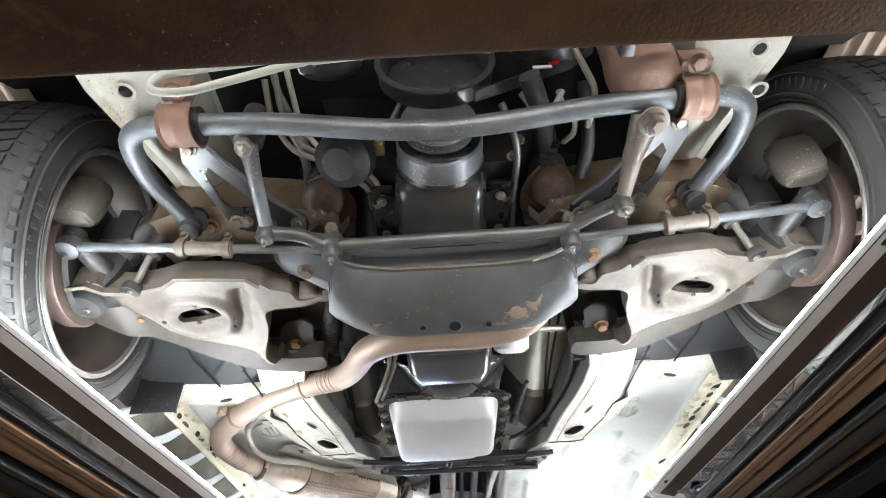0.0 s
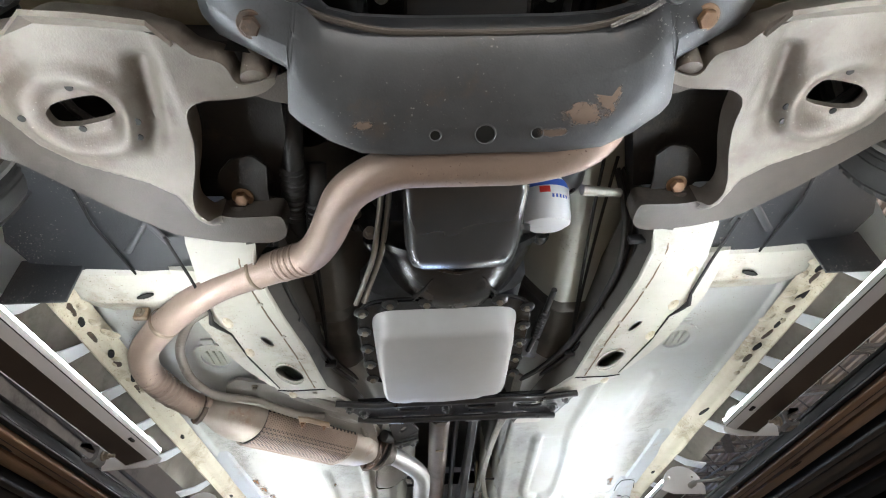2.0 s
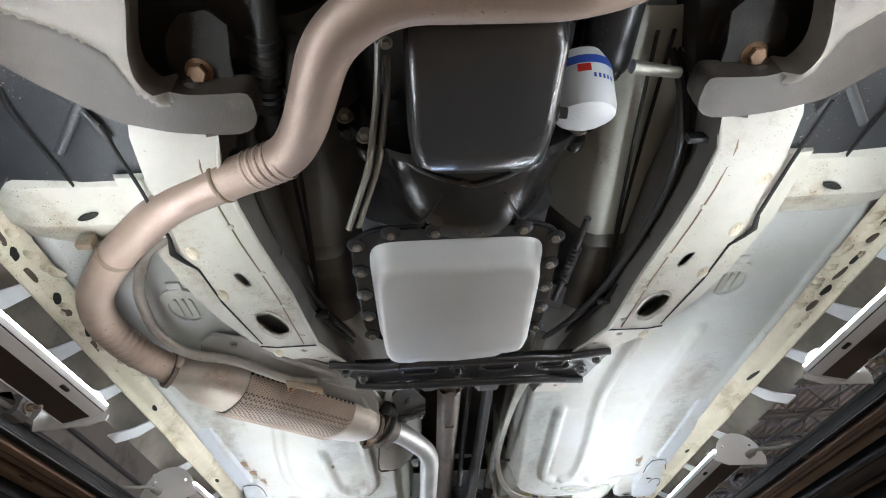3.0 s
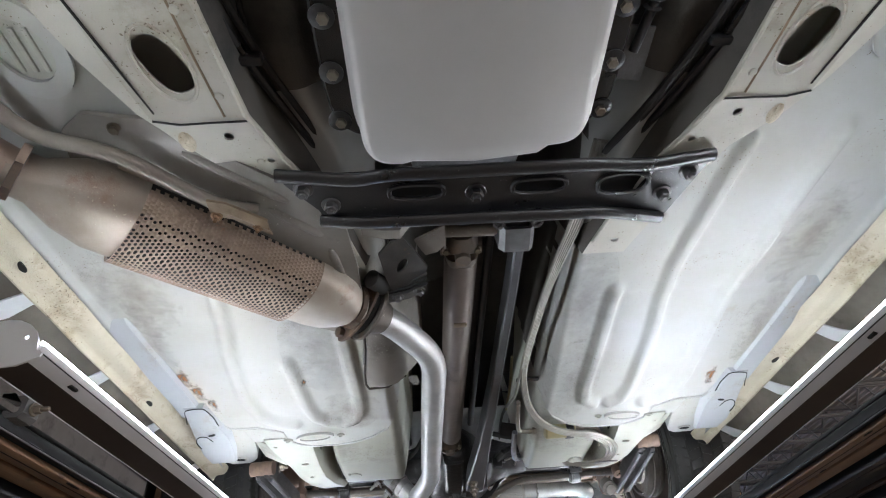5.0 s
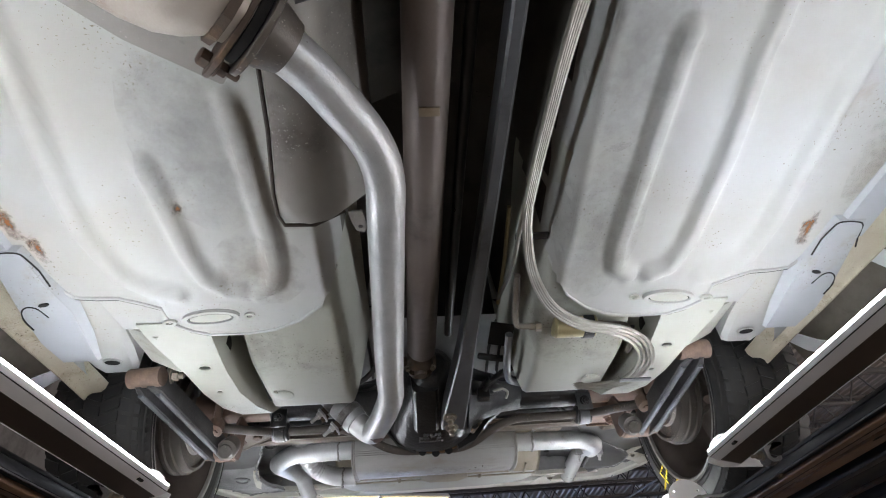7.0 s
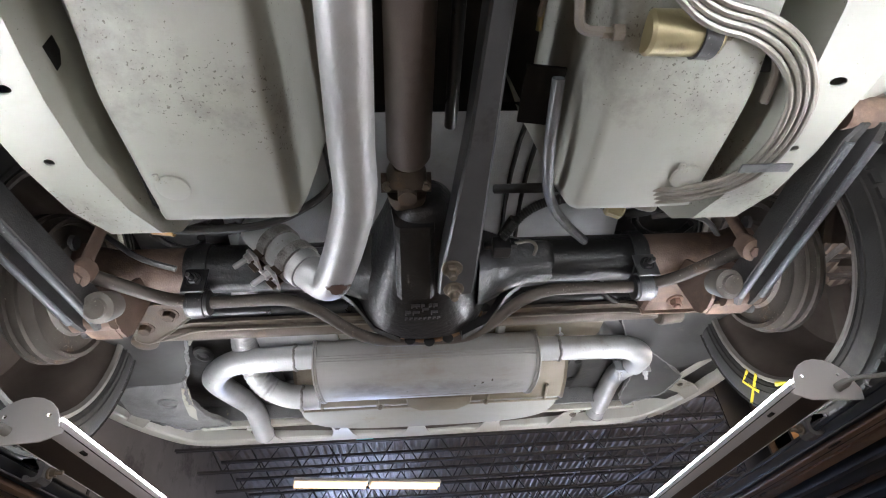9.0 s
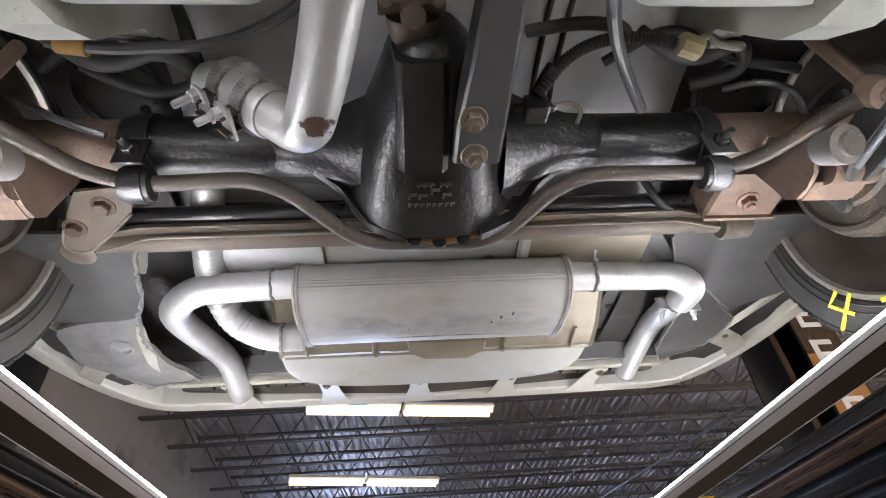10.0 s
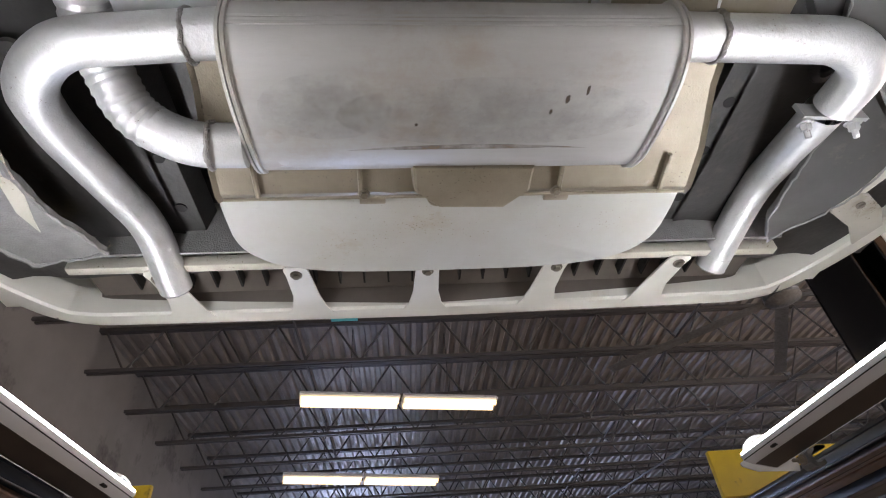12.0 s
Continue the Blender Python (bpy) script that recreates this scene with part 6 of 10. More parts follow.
# upper frame, engine mounts, braces
for s in (1, -1):
    o = 0.008
    ub = loft([[V(s * x + o, y, z + dz) for y, dz in ((0.865 + dy, 0.0), (0.90 + dy, -0.012), (0.95 + dy, -0.012), (1.02 + dy, 0.01), (1.02 + dy, 0.09), (0.865 + dy, 0.09))] for x, z, dy in ((0.22, 2.02, 0.02), (0.32, 2.03, 0.01), (0.42, 2.035, 0.0), (0.50, 2.03, -0.005), (0.56, 2.02, 0.005), (0.61, 2.03, 0.03))])
    u = part("frame_crossbar", ub, M_TAN, car, "rusty tan frame cross bar above the arms", 35)
    bolt((s * 0.475 + o, 0.898, 2.013), u, (0, -0.3, -1), 0.012, 0.010, M_RBOLT)
    bolt((s * 0.405 + o, 0.893, 2.018), u, (0, -0.3, -1), 0.011, 0.009)
    bolt((s * 0.30 + o, 0.905, 2.014), u, (0, -0.3, -1), 0.011, 0.009)
    # sweeping triangular brace from the frame horn to the cross bar
    br = plate([(0.44, 0.70), (0.475, 0.71), (0.482, 0.755), (0.445, 0.855), (0.425, 0.905), (0.40, 0.918), (0.285, 0.938), (0.268, 0.925), (0.272, 0.892), (0.33, 0.848), (0.40, 0.76)], [[(0.437, 0.768), (0.448, 0.785), (0.432, 0.842), (0.415, 0.862), (0.372, 0.862), (0.365, 0.85)]], 0, 0.004, fn=lambda x, y: 2.055 - 0.20 * (y - 0.70))
    b = part("frame_brace", br if s > 0 else mirror(br), M_BLACK, car, "dark steel triangular brace with a cut-out", 20)
    edge = sweep(fillet([V(s * x, y, 2.053 - 0.20 * (y - 0.7)) for x, y in ((0.44, 0.702), (0.40, 0.758), (0.33, 0.846), (0.274, 0.892))], 0.02), 0.005, 8)
    part("brace_edge", edge, M_CROSS, b)
    bolt((s * 0.412, 0.888, 2.012), b, (0, -0.2, -1), 0.011, 0.009)
    bolt((s * 0.292, 0.912, 2.006), b, (0, -0.2, -1), 0.011, 0.009)
    bolt((s * 0.458, 0.726, 2.045), b, (0, -0.3, -1), 0.010, 0.009)
    # frame horn ahead of the wheel
    hs = lambda y, x0, x1, z: [V(s * x0 + o, y, z + 0.03), V(s * (x0 + 0.015) + o, y, z), V(s * (x1 - 0.03) + o, y, z), V(s * x1 + o, y, z + 0.012), V(s * (x1 + 0.012) + o, y, z + 0.005), V(s * (x1 + 0.012) + o, y, z + 0.10), V(s * x0 + o, y, z + 0.12)]
    horn = loft([hs(0.34, 0.385, 0.57, 2.04), hs(0.50, 0.40, 0.585, 2.045), hs(0.60, 0.425, 0.585, 2.05), hs(0.70, 0.445, 0.565, 2.06), hs(0.80, 0.455, 0.55, 2.08), hs(0.95, 0.46, 0.55, 2.12)])
    h = part("frame_horn", horn, M_RAIL, car, "cream painted front frame horn", 30)
    for px, py in (((0.545, 0.585), (0.50, 0.545), (0.575, 0.665)) if s > 0 else ((0.525, 0.60),)):
        part("horn_hole", lathe([(0.011, 0), (0.011, 0.0015)], aim((s * px + o, py, 2.0465), (0, 0, -1)), 14), M_DARK, h)
        part("hole_rim", lathe([(0.011, 0.0), (0.013, 0.004), (0.017, 0.001)], aim((s * px + o, py, 2.0465), (0, 0, -1)), 16, False), M_RAIL, h)
    # engine mounts: a lobed pressing round the bolt, a torn skirt below it
    lobe = [(0.175, 0.925), (0.172, 0.885), (0.185, 0.85), (0.207, 0.826), (0.238, 0.820), (0.265, 0.835), (0.278, 0.862), (0.282, 0.90), (0.30, 0.925), (0.28, 0.945), (0.20, 0.945)]
    em = plate([(s * x, y) for x, y in lobe], [], 2.05, 0.004, fn=lambda x, y: 0.014 * smooth01((0.86 - y) / 0.05) - 0.018 * smooth01((y - 0.91) / 0.03))
    e = part("engine_mount", em, M_MOUNT, car, "dark rusty lobed engine mount", 30)
    dome = lathe([(0.046, 0.0), (0.045, -0.012), (0.036, -0.024), (0.02, -0.029)], aim((s * 0.235, 0.872, 2.052), (0, 0.2, 1)), 26)
    part("mount_dome", dome, M_MOUNT, e)
    bolt((s * 0.2445, 0.886, 2.022), e, (0, -0.3, -1), 0.0115, 0.010, M_BOLT)
    skirt = loft([[V(s * x, y, z + 0.004 * math.sin(60 * x)) for y, z in ((0.93, 2.05), (0.938, 2.02), (0.934, 1.995 + w), (0.938, 1.995 + w), (0.943, 2.02), (0.936, 2.05))] for x, w in ((0.18, 0.012), (0.20, 0.0), (0.222, 0.006), (0.236, 0.018), (0.25, 0.008), (0.272, 0.0), (0.29, 0.02))])
    part("mount_skirt", skirt, M_MOUNT, e, "", 25)
    part("mount_rubber", lathe([(0.035, 0), (0.04, 0.02), (0.04, 0.05), (0.03, 0.06)], aim((s * 0.235, 0.87, 2.06), (0, 0, 1)), 16), M_RUBBER, e)


# ---- sway bar ----
def sway_bar():
    right = [V(0.0, 0.668, 1.985), V(0.10, 0.664, 1.987), V(0.28, 0.640, 1.99), V(0.43, 0.635, 1.992), V(0.53, 0.64, 1.995), V(0.545, 0.74, 2.0), V(0.505, 0.86, 2.0)]
    left = [V(-p.x, p.y, p.z) for p in right[:0:-1]]
    pts = fillet([p + V(0.008, 0, 0) for p in left + right], [0, 0.07, 0.075, 0.05, 0.06, 0.08, 0.01, 0.08, 0.06, 0.05, 0.075, 0.07, 0], 8)
    ob = cpart("sway_bar", sweep(pts, 0.0185, 20), M_SWAY, "thick blue grey front sway bar")
    for s in (1, -1):
        x = s * 0.428 + 0.008
        M = aim((x, 0.636, 1.992), (1, 0, 0))
        part("bar_bushing", lathe([(0.0195, -0.034), (0.029, -0.032), (0.029, 0.032), (0.0195, 0.034)], M, 26, False), M_RUBBER, ob, "black rubber bushing")
        sec = []
        for k in range(13):
            a = radians(-20 + 220 * k / 12)
            sec.append((0.033 * math.cos(a + math.pi), 0.033 * math.sin(a + math.pi)))
        outer = [(c * 1.10, d * 1.10) for c, d in sec][::-1]
        st = loft([[V(xx, 0.636 + c * f, 1.992 + d * f) for c, d in sec + outer] for xx, f in ((x - 0.027, 1.12), (x - 0.022, 1.0), (x - 0.008, 1.0), (x - 0.004, 1.05), (x + 0.004, 1.05), (x + 0.008, 1.0), (x + 0.022, 1.0), (x + 0.027, 1.12))])
        b = part("bar_bracket", st, M_CLAMP, ob, "faded red brown bar bracket", 35)
        foot = box(x - 0.026, x + 0.026, 0.578, 0.604, 2.012, 2.046, 0.003)
        part("bracket_foot", foot, M_CLAMP, ob)
        bolt((x, 0.585, 2.012), ob, (0, -0.3, -1), 0.012, 0.010, M_CLAMP)
        e = V(s * 0.500 + 0.008, 0.872, 2.0)
        part("bar_eye", lathe([(0.010, -0.016), (0.024, -0.012), (0.026, 0.0), (0.024, 0.012), (0.010, 0.016)], aim(e, (0, -0.2, -1)), 20), M_SWAY, ob, "flattened eye at the bar end")
        for k in (-1, 1):
            part("link_grommet", lathe([(0.010, 0.0), (0.021, 0.002), (0.023, 0.010), (0.018, 0.018), (0.009, 0.019)], aim(e + V(0, -0.0025 * k, -0.013 * k), (0, -0.2 * k, -k)), 18), M_RUBBER, ob, "black rubber link grommet")
        part("drop_link", sweep([e + V(0, 0, 0.02), e + V(0, 0.03, -0.06)], 0.006, 10), M_LINE, ob, "thin drop link bolt")


sway_bar()


# ---- steering linkage ----
def rod(pts, r, name, parent, label="", mat=None, n=12, bend=0.02):
    return part(name, sweep(fillet(pts, bend), r, n), mat or M_LINK, parent, label)


def ball_stud(at, parent, r=0.016):
    part("stud_housing", lathe([(r * 0.8, 0.018), (r, 0.012), (r, -0.012), (r * 0.7, -0.024)], aim(at, (0, 0, -1)), 18), M_LINK, parent)
    part("grease_nipple", lathe([(0.006, 0), (0.006, 0.004), (0.0028, 0.005), (0.0028, 0.012), (0.004, 0.014)], aim((at[0], at[1], at[2] - 0.018), (0, 0, -1)), 10), M_LINE, parent)


cl = part("center_link", sweep(fillet([V(-0.325, 0.838, 1.925), V(-0.262, 0.851, 1.93), V(-0.228, 0.876, 1.92), V(-0.175, 0.880, 1.922), V(0.0, 0.880, 1.925), V(0.19, 0.878, 1.925), V(0.25, 0.876, 1.93), V(0.29, 0.845, 1.935), V(0.338, 0.81, 1.93)], 0.03), 0.0135, 14), M_LINK, car, "greasy steel centre link")
for x, y in ((-0.208, 0.874), (0.25, 0.882)):
    ball_stud((x, y + 0.006, 1.908), cl, 0.019)
    bolt((x + 0.0, y - 0.018, 1.945), cl, (0, -0.6, -0.8), 0.009, 0.010, stud=0.005)
    part("rod_eye", lathe([(0.014, -0.014), (0.02, -0.008), (0.02, 0.010), (0.013, 0.016)], aim((x, y, 1.93), (0, 0, -1)), 16), M_LINK, cl)
part("rubber_boot", lathe([(0.012, -0.01), (0.017, -0.004), (0.017, 0.008), (0.012, 0.012)], aim((-0.325, 0.838, 1.945), (0, 0, -1)), 16), M_RUBBER, cl)
for s in (1, -1):
    inner = V(-0.208, 0.882, 1.915) if s < 0 else V(0.25, 0.888, 1.915)
    outer = V(s * 0.705 + 0.008, 0.845, 1.925 if s < 0 else 1.925)
    d = outer - inner
    t = part("tie_rod", sweep([inner, inner + d * 0.28, inner + d * 0.285, inner + d * 0.40], [0.009, 0.0095, 0.0095, 0.0095], 12), M_LINK, car, "thin steel tie rod")
    part("adjuster_sleeve", sweep([inner + d * 0.38, inner + d * 0.385, inner + d * 0.60, inner + d * 0.605], [0.010, 0.0138, 0.0138, 0.010], 14), M_ARM, t, "tan threaded adjuster sleeve")
    part("outer_rod", sweep([inner + d * 0.58, inner + d * 0.93, outer], [0.0092, 0.0095, 0.013], 12), M_SWAY, t, "bright outer tie rod")
    for f in (0.405, 0.575):
        c = inner + d * f
        part("sleeve_clamp", lathe([(0.014, -0.008), (0.019, -0.007), (0.019, 0.007), (0.014, 0.008)], aim(c, d), 16), M_ARM, t)
        part("clamp_ear", box(c.x - 0.006, c.x + 0.006, c.y - 0.008, c.y + 0.008, c.z - 0.008, c.z + 0.034, 0.002), M_ARM, t)
        bolt((c.x, c.y - 0.008, c.z + 0.024), t, (0, -1, 0), 0.006, 0.006)
    part("rod_end", lathe([(0.010, 0.018), (0.021, 0.012), (0.023, 0.0), (0.02, -0.014), (0.012, -0.02)], aim(outer, (0, -0.15, -1)), 24), M_SWAY, t, "bright tie rod end")
    part("end_boot", lathe([(0.012, 0), (0.021, 0.008), (0.022, 0.022), (0.012, 0.03)], aim(outer + V(0, 0, 0.012), (0, 0, 1)), 20), M_RUBBER, t)
    part("grease_nipple", lathe([(0.005, 0), (0.005, 0.003), (0.0025, 0.004), (0.0025, 0.010)], aim(outer + V(0, 0, -0.018), (0, -0.15, -1)), 10), M_LINE, t)
# idler arm on one side, pitman arm on the other
ia = part("idler_arm", sweep(fillet([V(-0.322, 0.675, 1.985), V(-0.324, 0.72, 1.97), V(-0.325, 0.832, 1.935)], 0.03), [0.016, 0.015, 0.0145, 0.014, 0.014, 0.0135, 0.013, 0.013, 0.0125][:9], 14), M_SWAY, car, "steel idler arm")
part("pivot_nut", lathe([(0.016, 0), (0.016, 0.014), (0.011, 0.016), (0.011, 0.024), (0.005, 0.03)], aim((-0.322, 0.668, 1.972), (0, -0.2, -1)), 6), M_LINE, ia, "bright pivot nut", 20)
part("pivot_housing", lathe([(0.024, 0), (0.026, 0.02), (0.022, 0.09)], aim((-0.322, 0.675, 1.985), (0, 0, 1)), 20), M_LINK, ia)
ball_stud((-0.325, 0.838, 1.925), ia, 0.018)
pa = part("pitman_arm", loft([[V(x + w * math.cos(a), y + w * 0.3 * math.sin(a), z + w * 0.8 * math.sin(a)) for a in (2 * math.pi * k / 14 for k in range(14))] for x, y, z, w in ((0.365, 0.655, 1.985, 0.028), (0.362, 0.68, 1.98, 0.026), (0.352, 0.735, 1.965, 0.018), (0.345, 0.79, 1.945, 0.014), (0.34, 0.815, 1.935, 0.013))]), M_ARM, car, "tan forged pitman arm")
part("pitman_nut", join(lathe([(0.026, 0), (0.026, 0.004), (0.020, 0.005)], aim((0.365, 0.655, 1.958), (0, -0.25, -1)), 24), lathe([(0.0195, 0.005), (0.0195, 0.018), (0.012, 0.02), (0.011, 0.03)], aim((0.365, 0.655, 1.958), (0, -0.25, -1)), 6)), M_ARM, pa, "large pitman nut", 25)
ball_stud((0.34, 0.815, 1.925), pa, 0.018)
part("steering_box", loft([[V(0.365 + w * math.cos(a), 0.62 + w * math.sin(a), z) for a in (2 * math.pi * k / 18 for k in range(18))] for z, w in ((1.995, 0.035), (2.01, 0.055), (2.06, 0.062), (2.12, 0.055), (2.2, 0.05))]), M_CLAMP, car, "brown cast steering gear box", 50)


# ---- engine front and sump ----
axis = (0, -1, 0.0)
bal = part("harmonic_balancer", lathe([(0.03, 0.05), (0.060, 0.05), (0.078, 0.048), (0.081, 0.044), (0.081, 0.0), (0.078, -0.004)], aim((0.008, 0.768, 2.034), axis), 48), M_SWAY, car, "silver steel crank damper with a black face", 30)
part("damper_face", lathe([(0.02, 0.0515), (0.0775, 0.0515), (0.0775, 0.0495)], aim((0.008, 0.768, 2.034), axis), 40), M_BLACK, bal, "black damper face")
for k in range(8):
    a = radians(45 * k + 10)
    part("balance_hole", lathe([(0.004, 0), (0.004, 0.001)], aim((0.008 + 0.066 * math.cos(a), 0.716, 2.034 + 0.066 * math.sin(a)), axis), 10), M_DARK, bal)
part("drive_pulley", lathe([(0.045, 0), (0.062, 0.003), (0.065, 0.012), (0.058, 0.018), (0.066, 0.026), (0.068, 0.034), (0.064, 0.04)], aim((0.008, 0.715, 2.034), axis), 44), M_SWAY, bal, "ribbed steel drive pulley", 30)
wp = part("water_pump_pulley", lathe([(0.03, 0), (0.104, 0.0), (0.110, 0.006), (0.110, 0.034), (0.115, 0.040), (0.103, 0.042), (0.094, 0.030), (0.090, 0.012), (0.03, 0.010)], aim((0.008, 0.68, 2.165), axis), 56), M_BLACK, car, "glossy black water pump pulley", 30)
part("accessory_pulley", lathe([(0.02, 0), (0.086, 0), (0.09, 0.01), (0.088, 0.04), (0.07, 0.045), (0.06, 0.02)], aim((0.235, 0.66, 2.25), axis), 40), M_BLACK, car, "glossy black accessory pulley", 30)
part("alternator_pulley", lathe([(0.02, 0), (0.06, 0), (0.064, 0.01), (0.06, 0.035), (0.04, 0.04)], aim((-0.19, 0.64, 2.17), axis), 36), M_BLACK, car, "steel pulley", 30)
belt = part("drive_belt", loft([[p + V(0, o, 0) for o in (0, 0.024)] + [p + V(0.003, o, -0.004) for o in (0.024, 0)] for p in (V(0.075, 0.655, 2.08), V(0.15, 0.655, 2.115), V(0.27, 0.655, 2.175), V(0.325, 0.655, 2.23))]), M_RUBBER, car, "ribbed black drive belt with printed marks", 20)
for f, w, mt in ((0.50, 0.018, M_WHITE), (0.68, 0.008, M_RED), (0.74, 0.006, M_RED)):
    c = V(0.15, 0.654, 2.112).lerp(V(0.27, 0.654, 2.172), f)
    part("belt_print", box(c.x - w, c.x + w, 0.6525, 0.655, c.z - 0.004, c.z + 0.004, 0), mt, belt, "", 0)
part("engine_block", loft([[V(x, y, z) for x, z in ((-0.15, 2.05), (0.16, 2.05), (0.22, 2.16), (0.26, 2.30), (-0.25, 2.30), (-0.21, 2.16))] for y in (0.80, 1.40)]), M_DARK, car, "dark engine block above the sump", 20)
tc_cover = part("timing_cover", loft([[V(0.008 + w * math.cos(a), y, 2.07 + w * 1.1 * math.sin(a)) for a in (2 * math.pi * k / 24 for k in range(24))] for y, w in ((0.80, 0.088), (0.785, 0.084), (0.78, 0.07))]), M_OILY, car, "oily timing cover")


def sump():
    def sec(y, hw, zb, zt, r):
        p = []
        for x, z in ((-hw, zt), (-hw, zb + r), (-hw + r * 0.35, zb + r * 0.3), (-hw + r, zb), (hw - r, zb), (hw - r * 0.35, zb + r * 0.3), (hw, zb + r), (hw, zt)):
            p.append(V(x + 0.006, y, z))
        return p

    secs = [sec(0.80, 0.080, 2.0, 2.06, 0.02), sec(0.815, 0.088, 1.978, 2.06, 0.03), sec(0.85, 0.092, 1.968, 2.05, 0.035), sec(1.05, 0.095, 1.955, 2.05, 0.03), sec(1.14, 0.098, 1.93, 2.05, 0.03), sec(1.165, 0.10, 1.885, 2.05, 0.025), sec(1.19, 0.102, 1.868, 2.05, 0.022), sec(1.32, 0.102, 1.868, 2.05, 0.022), sec(1.37, 0.098, 1.872, 2.05, 0.025), sec(1.395, 0.085, 1.89, 2.05, 0.03), sec(1.405, 0.075, 1.93, 2.05, 0.03), sec(1.41, 0.07, 1.99, 2.05, 0.03)]
    bm = loft(secs)
    bmesh.ops.subdivide_edges(bm, edges=bm.edges[:], cuts=1, use_grid_fill=True, smooth=0.35)
    ob = part("oil_pan", bm, M_GLOSS, car, "glossy black engine oil pan", 60)
    for s in (-1, 1):
        part("pan_rail", box(s * 0.118 - 0.022 + 0.006, s * 0.118 + 0.022 + 0.006, 0.83, 1.41, 2.022, 2.034, 0.003), M_BLACK, ob)
        for y in (0.86, 0.95, 1.05, 1.15, 1.25, 1.35):
            bolt((s * 0.124 + 0.006, y, 2.021), ob, (0, 0, -1), 0.006, 0.006, M_BLACK)
    bolt((0.11, 1.30, 1.90), ob, (1, 0, -0.2), 0.009, 0.012, M_BLACK, name="drain_bolt")


sump()

# lines beside the sump, power steering hoses, cooler loop
for o, dz in ((0.0, 0.0), (0.016, 0.012)):
    pts = [V(-0.285 + o, 0.60, 2.06 + dz), V(-0.285 + o, 0.66, 2.03 + dz), V(-0.265 + o, 0.735, 2.03 + dz), V(-0.20 + o, 0.765, 2.03 + dz), V(-0.135 + o * 0.6, 0.835, 2.03 + dz), V(-0.125 + o * 0.5, 0.92, 2.03 + dz), V(-0.128 + o * 0.5, 1.2, 2.03 + dz), V(-0.14 + o, 1.32, 2.0 + dz), V(-0.16 + o, 1.42, 1.945 + dz), V(-0.205 + o, 1.53, 1.915 + dz * 0.4)]
    part("cooler_line", sweep(fillet(pts, 0.03), 0.0055, 8), M_LINE, car, "bare steel cooler line")
loop = [V(0.75, 0.5, 1.935), V(0.3, 0.5, 1.935), V(0.0, 0.5, 1.935), V(-0.19, 0.5, 1.925), V(-0.40, 0.5, 1.895), V(-0.405, 0.5, 1.85), V(-0.35, 0.5, 1.84), V(-0.20, 0.505, 1.915), V(0.0, 0.51, 1.947), V(0.75, 0.51, 1.95)]
lp = part("steering_cooler_line", sweep(fillet([p + V(0, 0.02, 0.06) for p in loop], 0.025), 0.0062, 10), M_HOSE, car, "pale looped steering cooler line")
for x in (-0.19, 0.30):
    part("line_clip", box(x - 0.012, x + 0.012, 0.508, 0.545, 1.972, 2.018, 0.004), M_BLACK, lp)
part("fuel_pump", lathe([(0.02, 0), (0.045, 0.01), (0.055, 0.04), (0.052, 0.07), (0.03, 0.09)], aim((-0.155, 0.755, 2.055), (-0.2, -0.35, -0.9)), 24), M_BLACK, car, "black pump canister beside the engine")
part("starter_motor", lathe([(0.03, 0), (0.038, 0.01), (0.038, 0.12), (0.03, 0.14)], aim((0.21, 1.18, 2.03), (0, 1, 0)), 20), M_BLACK, car, "black starter motor")
part("radiator_hose", sweep(fillet([V(0.17, 0.62, 2.06), V(0.20, 0.70, 2.05), V(0.22, 0.80, 2.09)], 0.04), 0.019, 12), M_RUBBER, car, "black rubber hose")
for k, (a, b, c) in enumerate(((V(0.16, 0.66, 2.07), V(0.20, 0.70, 2.02), V(0.235, 0.66, 2.07)), (V(0.255, 0.6, 2.12), V(0.275, 0.62, 2.0), V(0.27, 0.69, 2.0)), (V(-0.26, 0.55, 2.05), V(-0.27, 0.62, 2.06), V(-0.25, 0.8, 2.1)))):
    part("engine_line", sweep(fillet([a, b, c], 0.03), 0.006, 8), (M_HOSE, M_LINE, M_LINE)[k], car, "thin hose in front of the engine")


ACC = part("alternator_bracket", plate([(-0.20, 2.03), (-0.15, 2.02), (-0.13, 2.06), (-0.135, 2.12), (-0.17, 2.13), (-0.205, 2.09)], [loop_pts(-0.172, 2.085, 0.012, 0.012, 14)], 0, 0.006, Matrix(((1, 0, 0, 0), (0, 0, 1, 0.795), (0, 1, 0, 0), (0, 0, 0, 1)))), M_CASE, car, "grey cast accessory bracket with a hole", 25)
for p in ((-0.145, 0.792, 2.045), (-0.187, 0.792, 2.06), (0.15, 0.79, 2.05), (0.17, 0.79, 2.10)):
    bolt(p, ACC, (0, -1, -0.2), 0.008, 0.010, M_BOLT)
part("sensor_plug", join(box(-0.118, -0.098, 0.748, 0.776, 2.055, 2.075, 0.003), box(-0.112, -0.104, 0.735, 0.75, 2.06, 2.07, 0.002)), M_GOLD, car, "brass coloured sensor fitting")
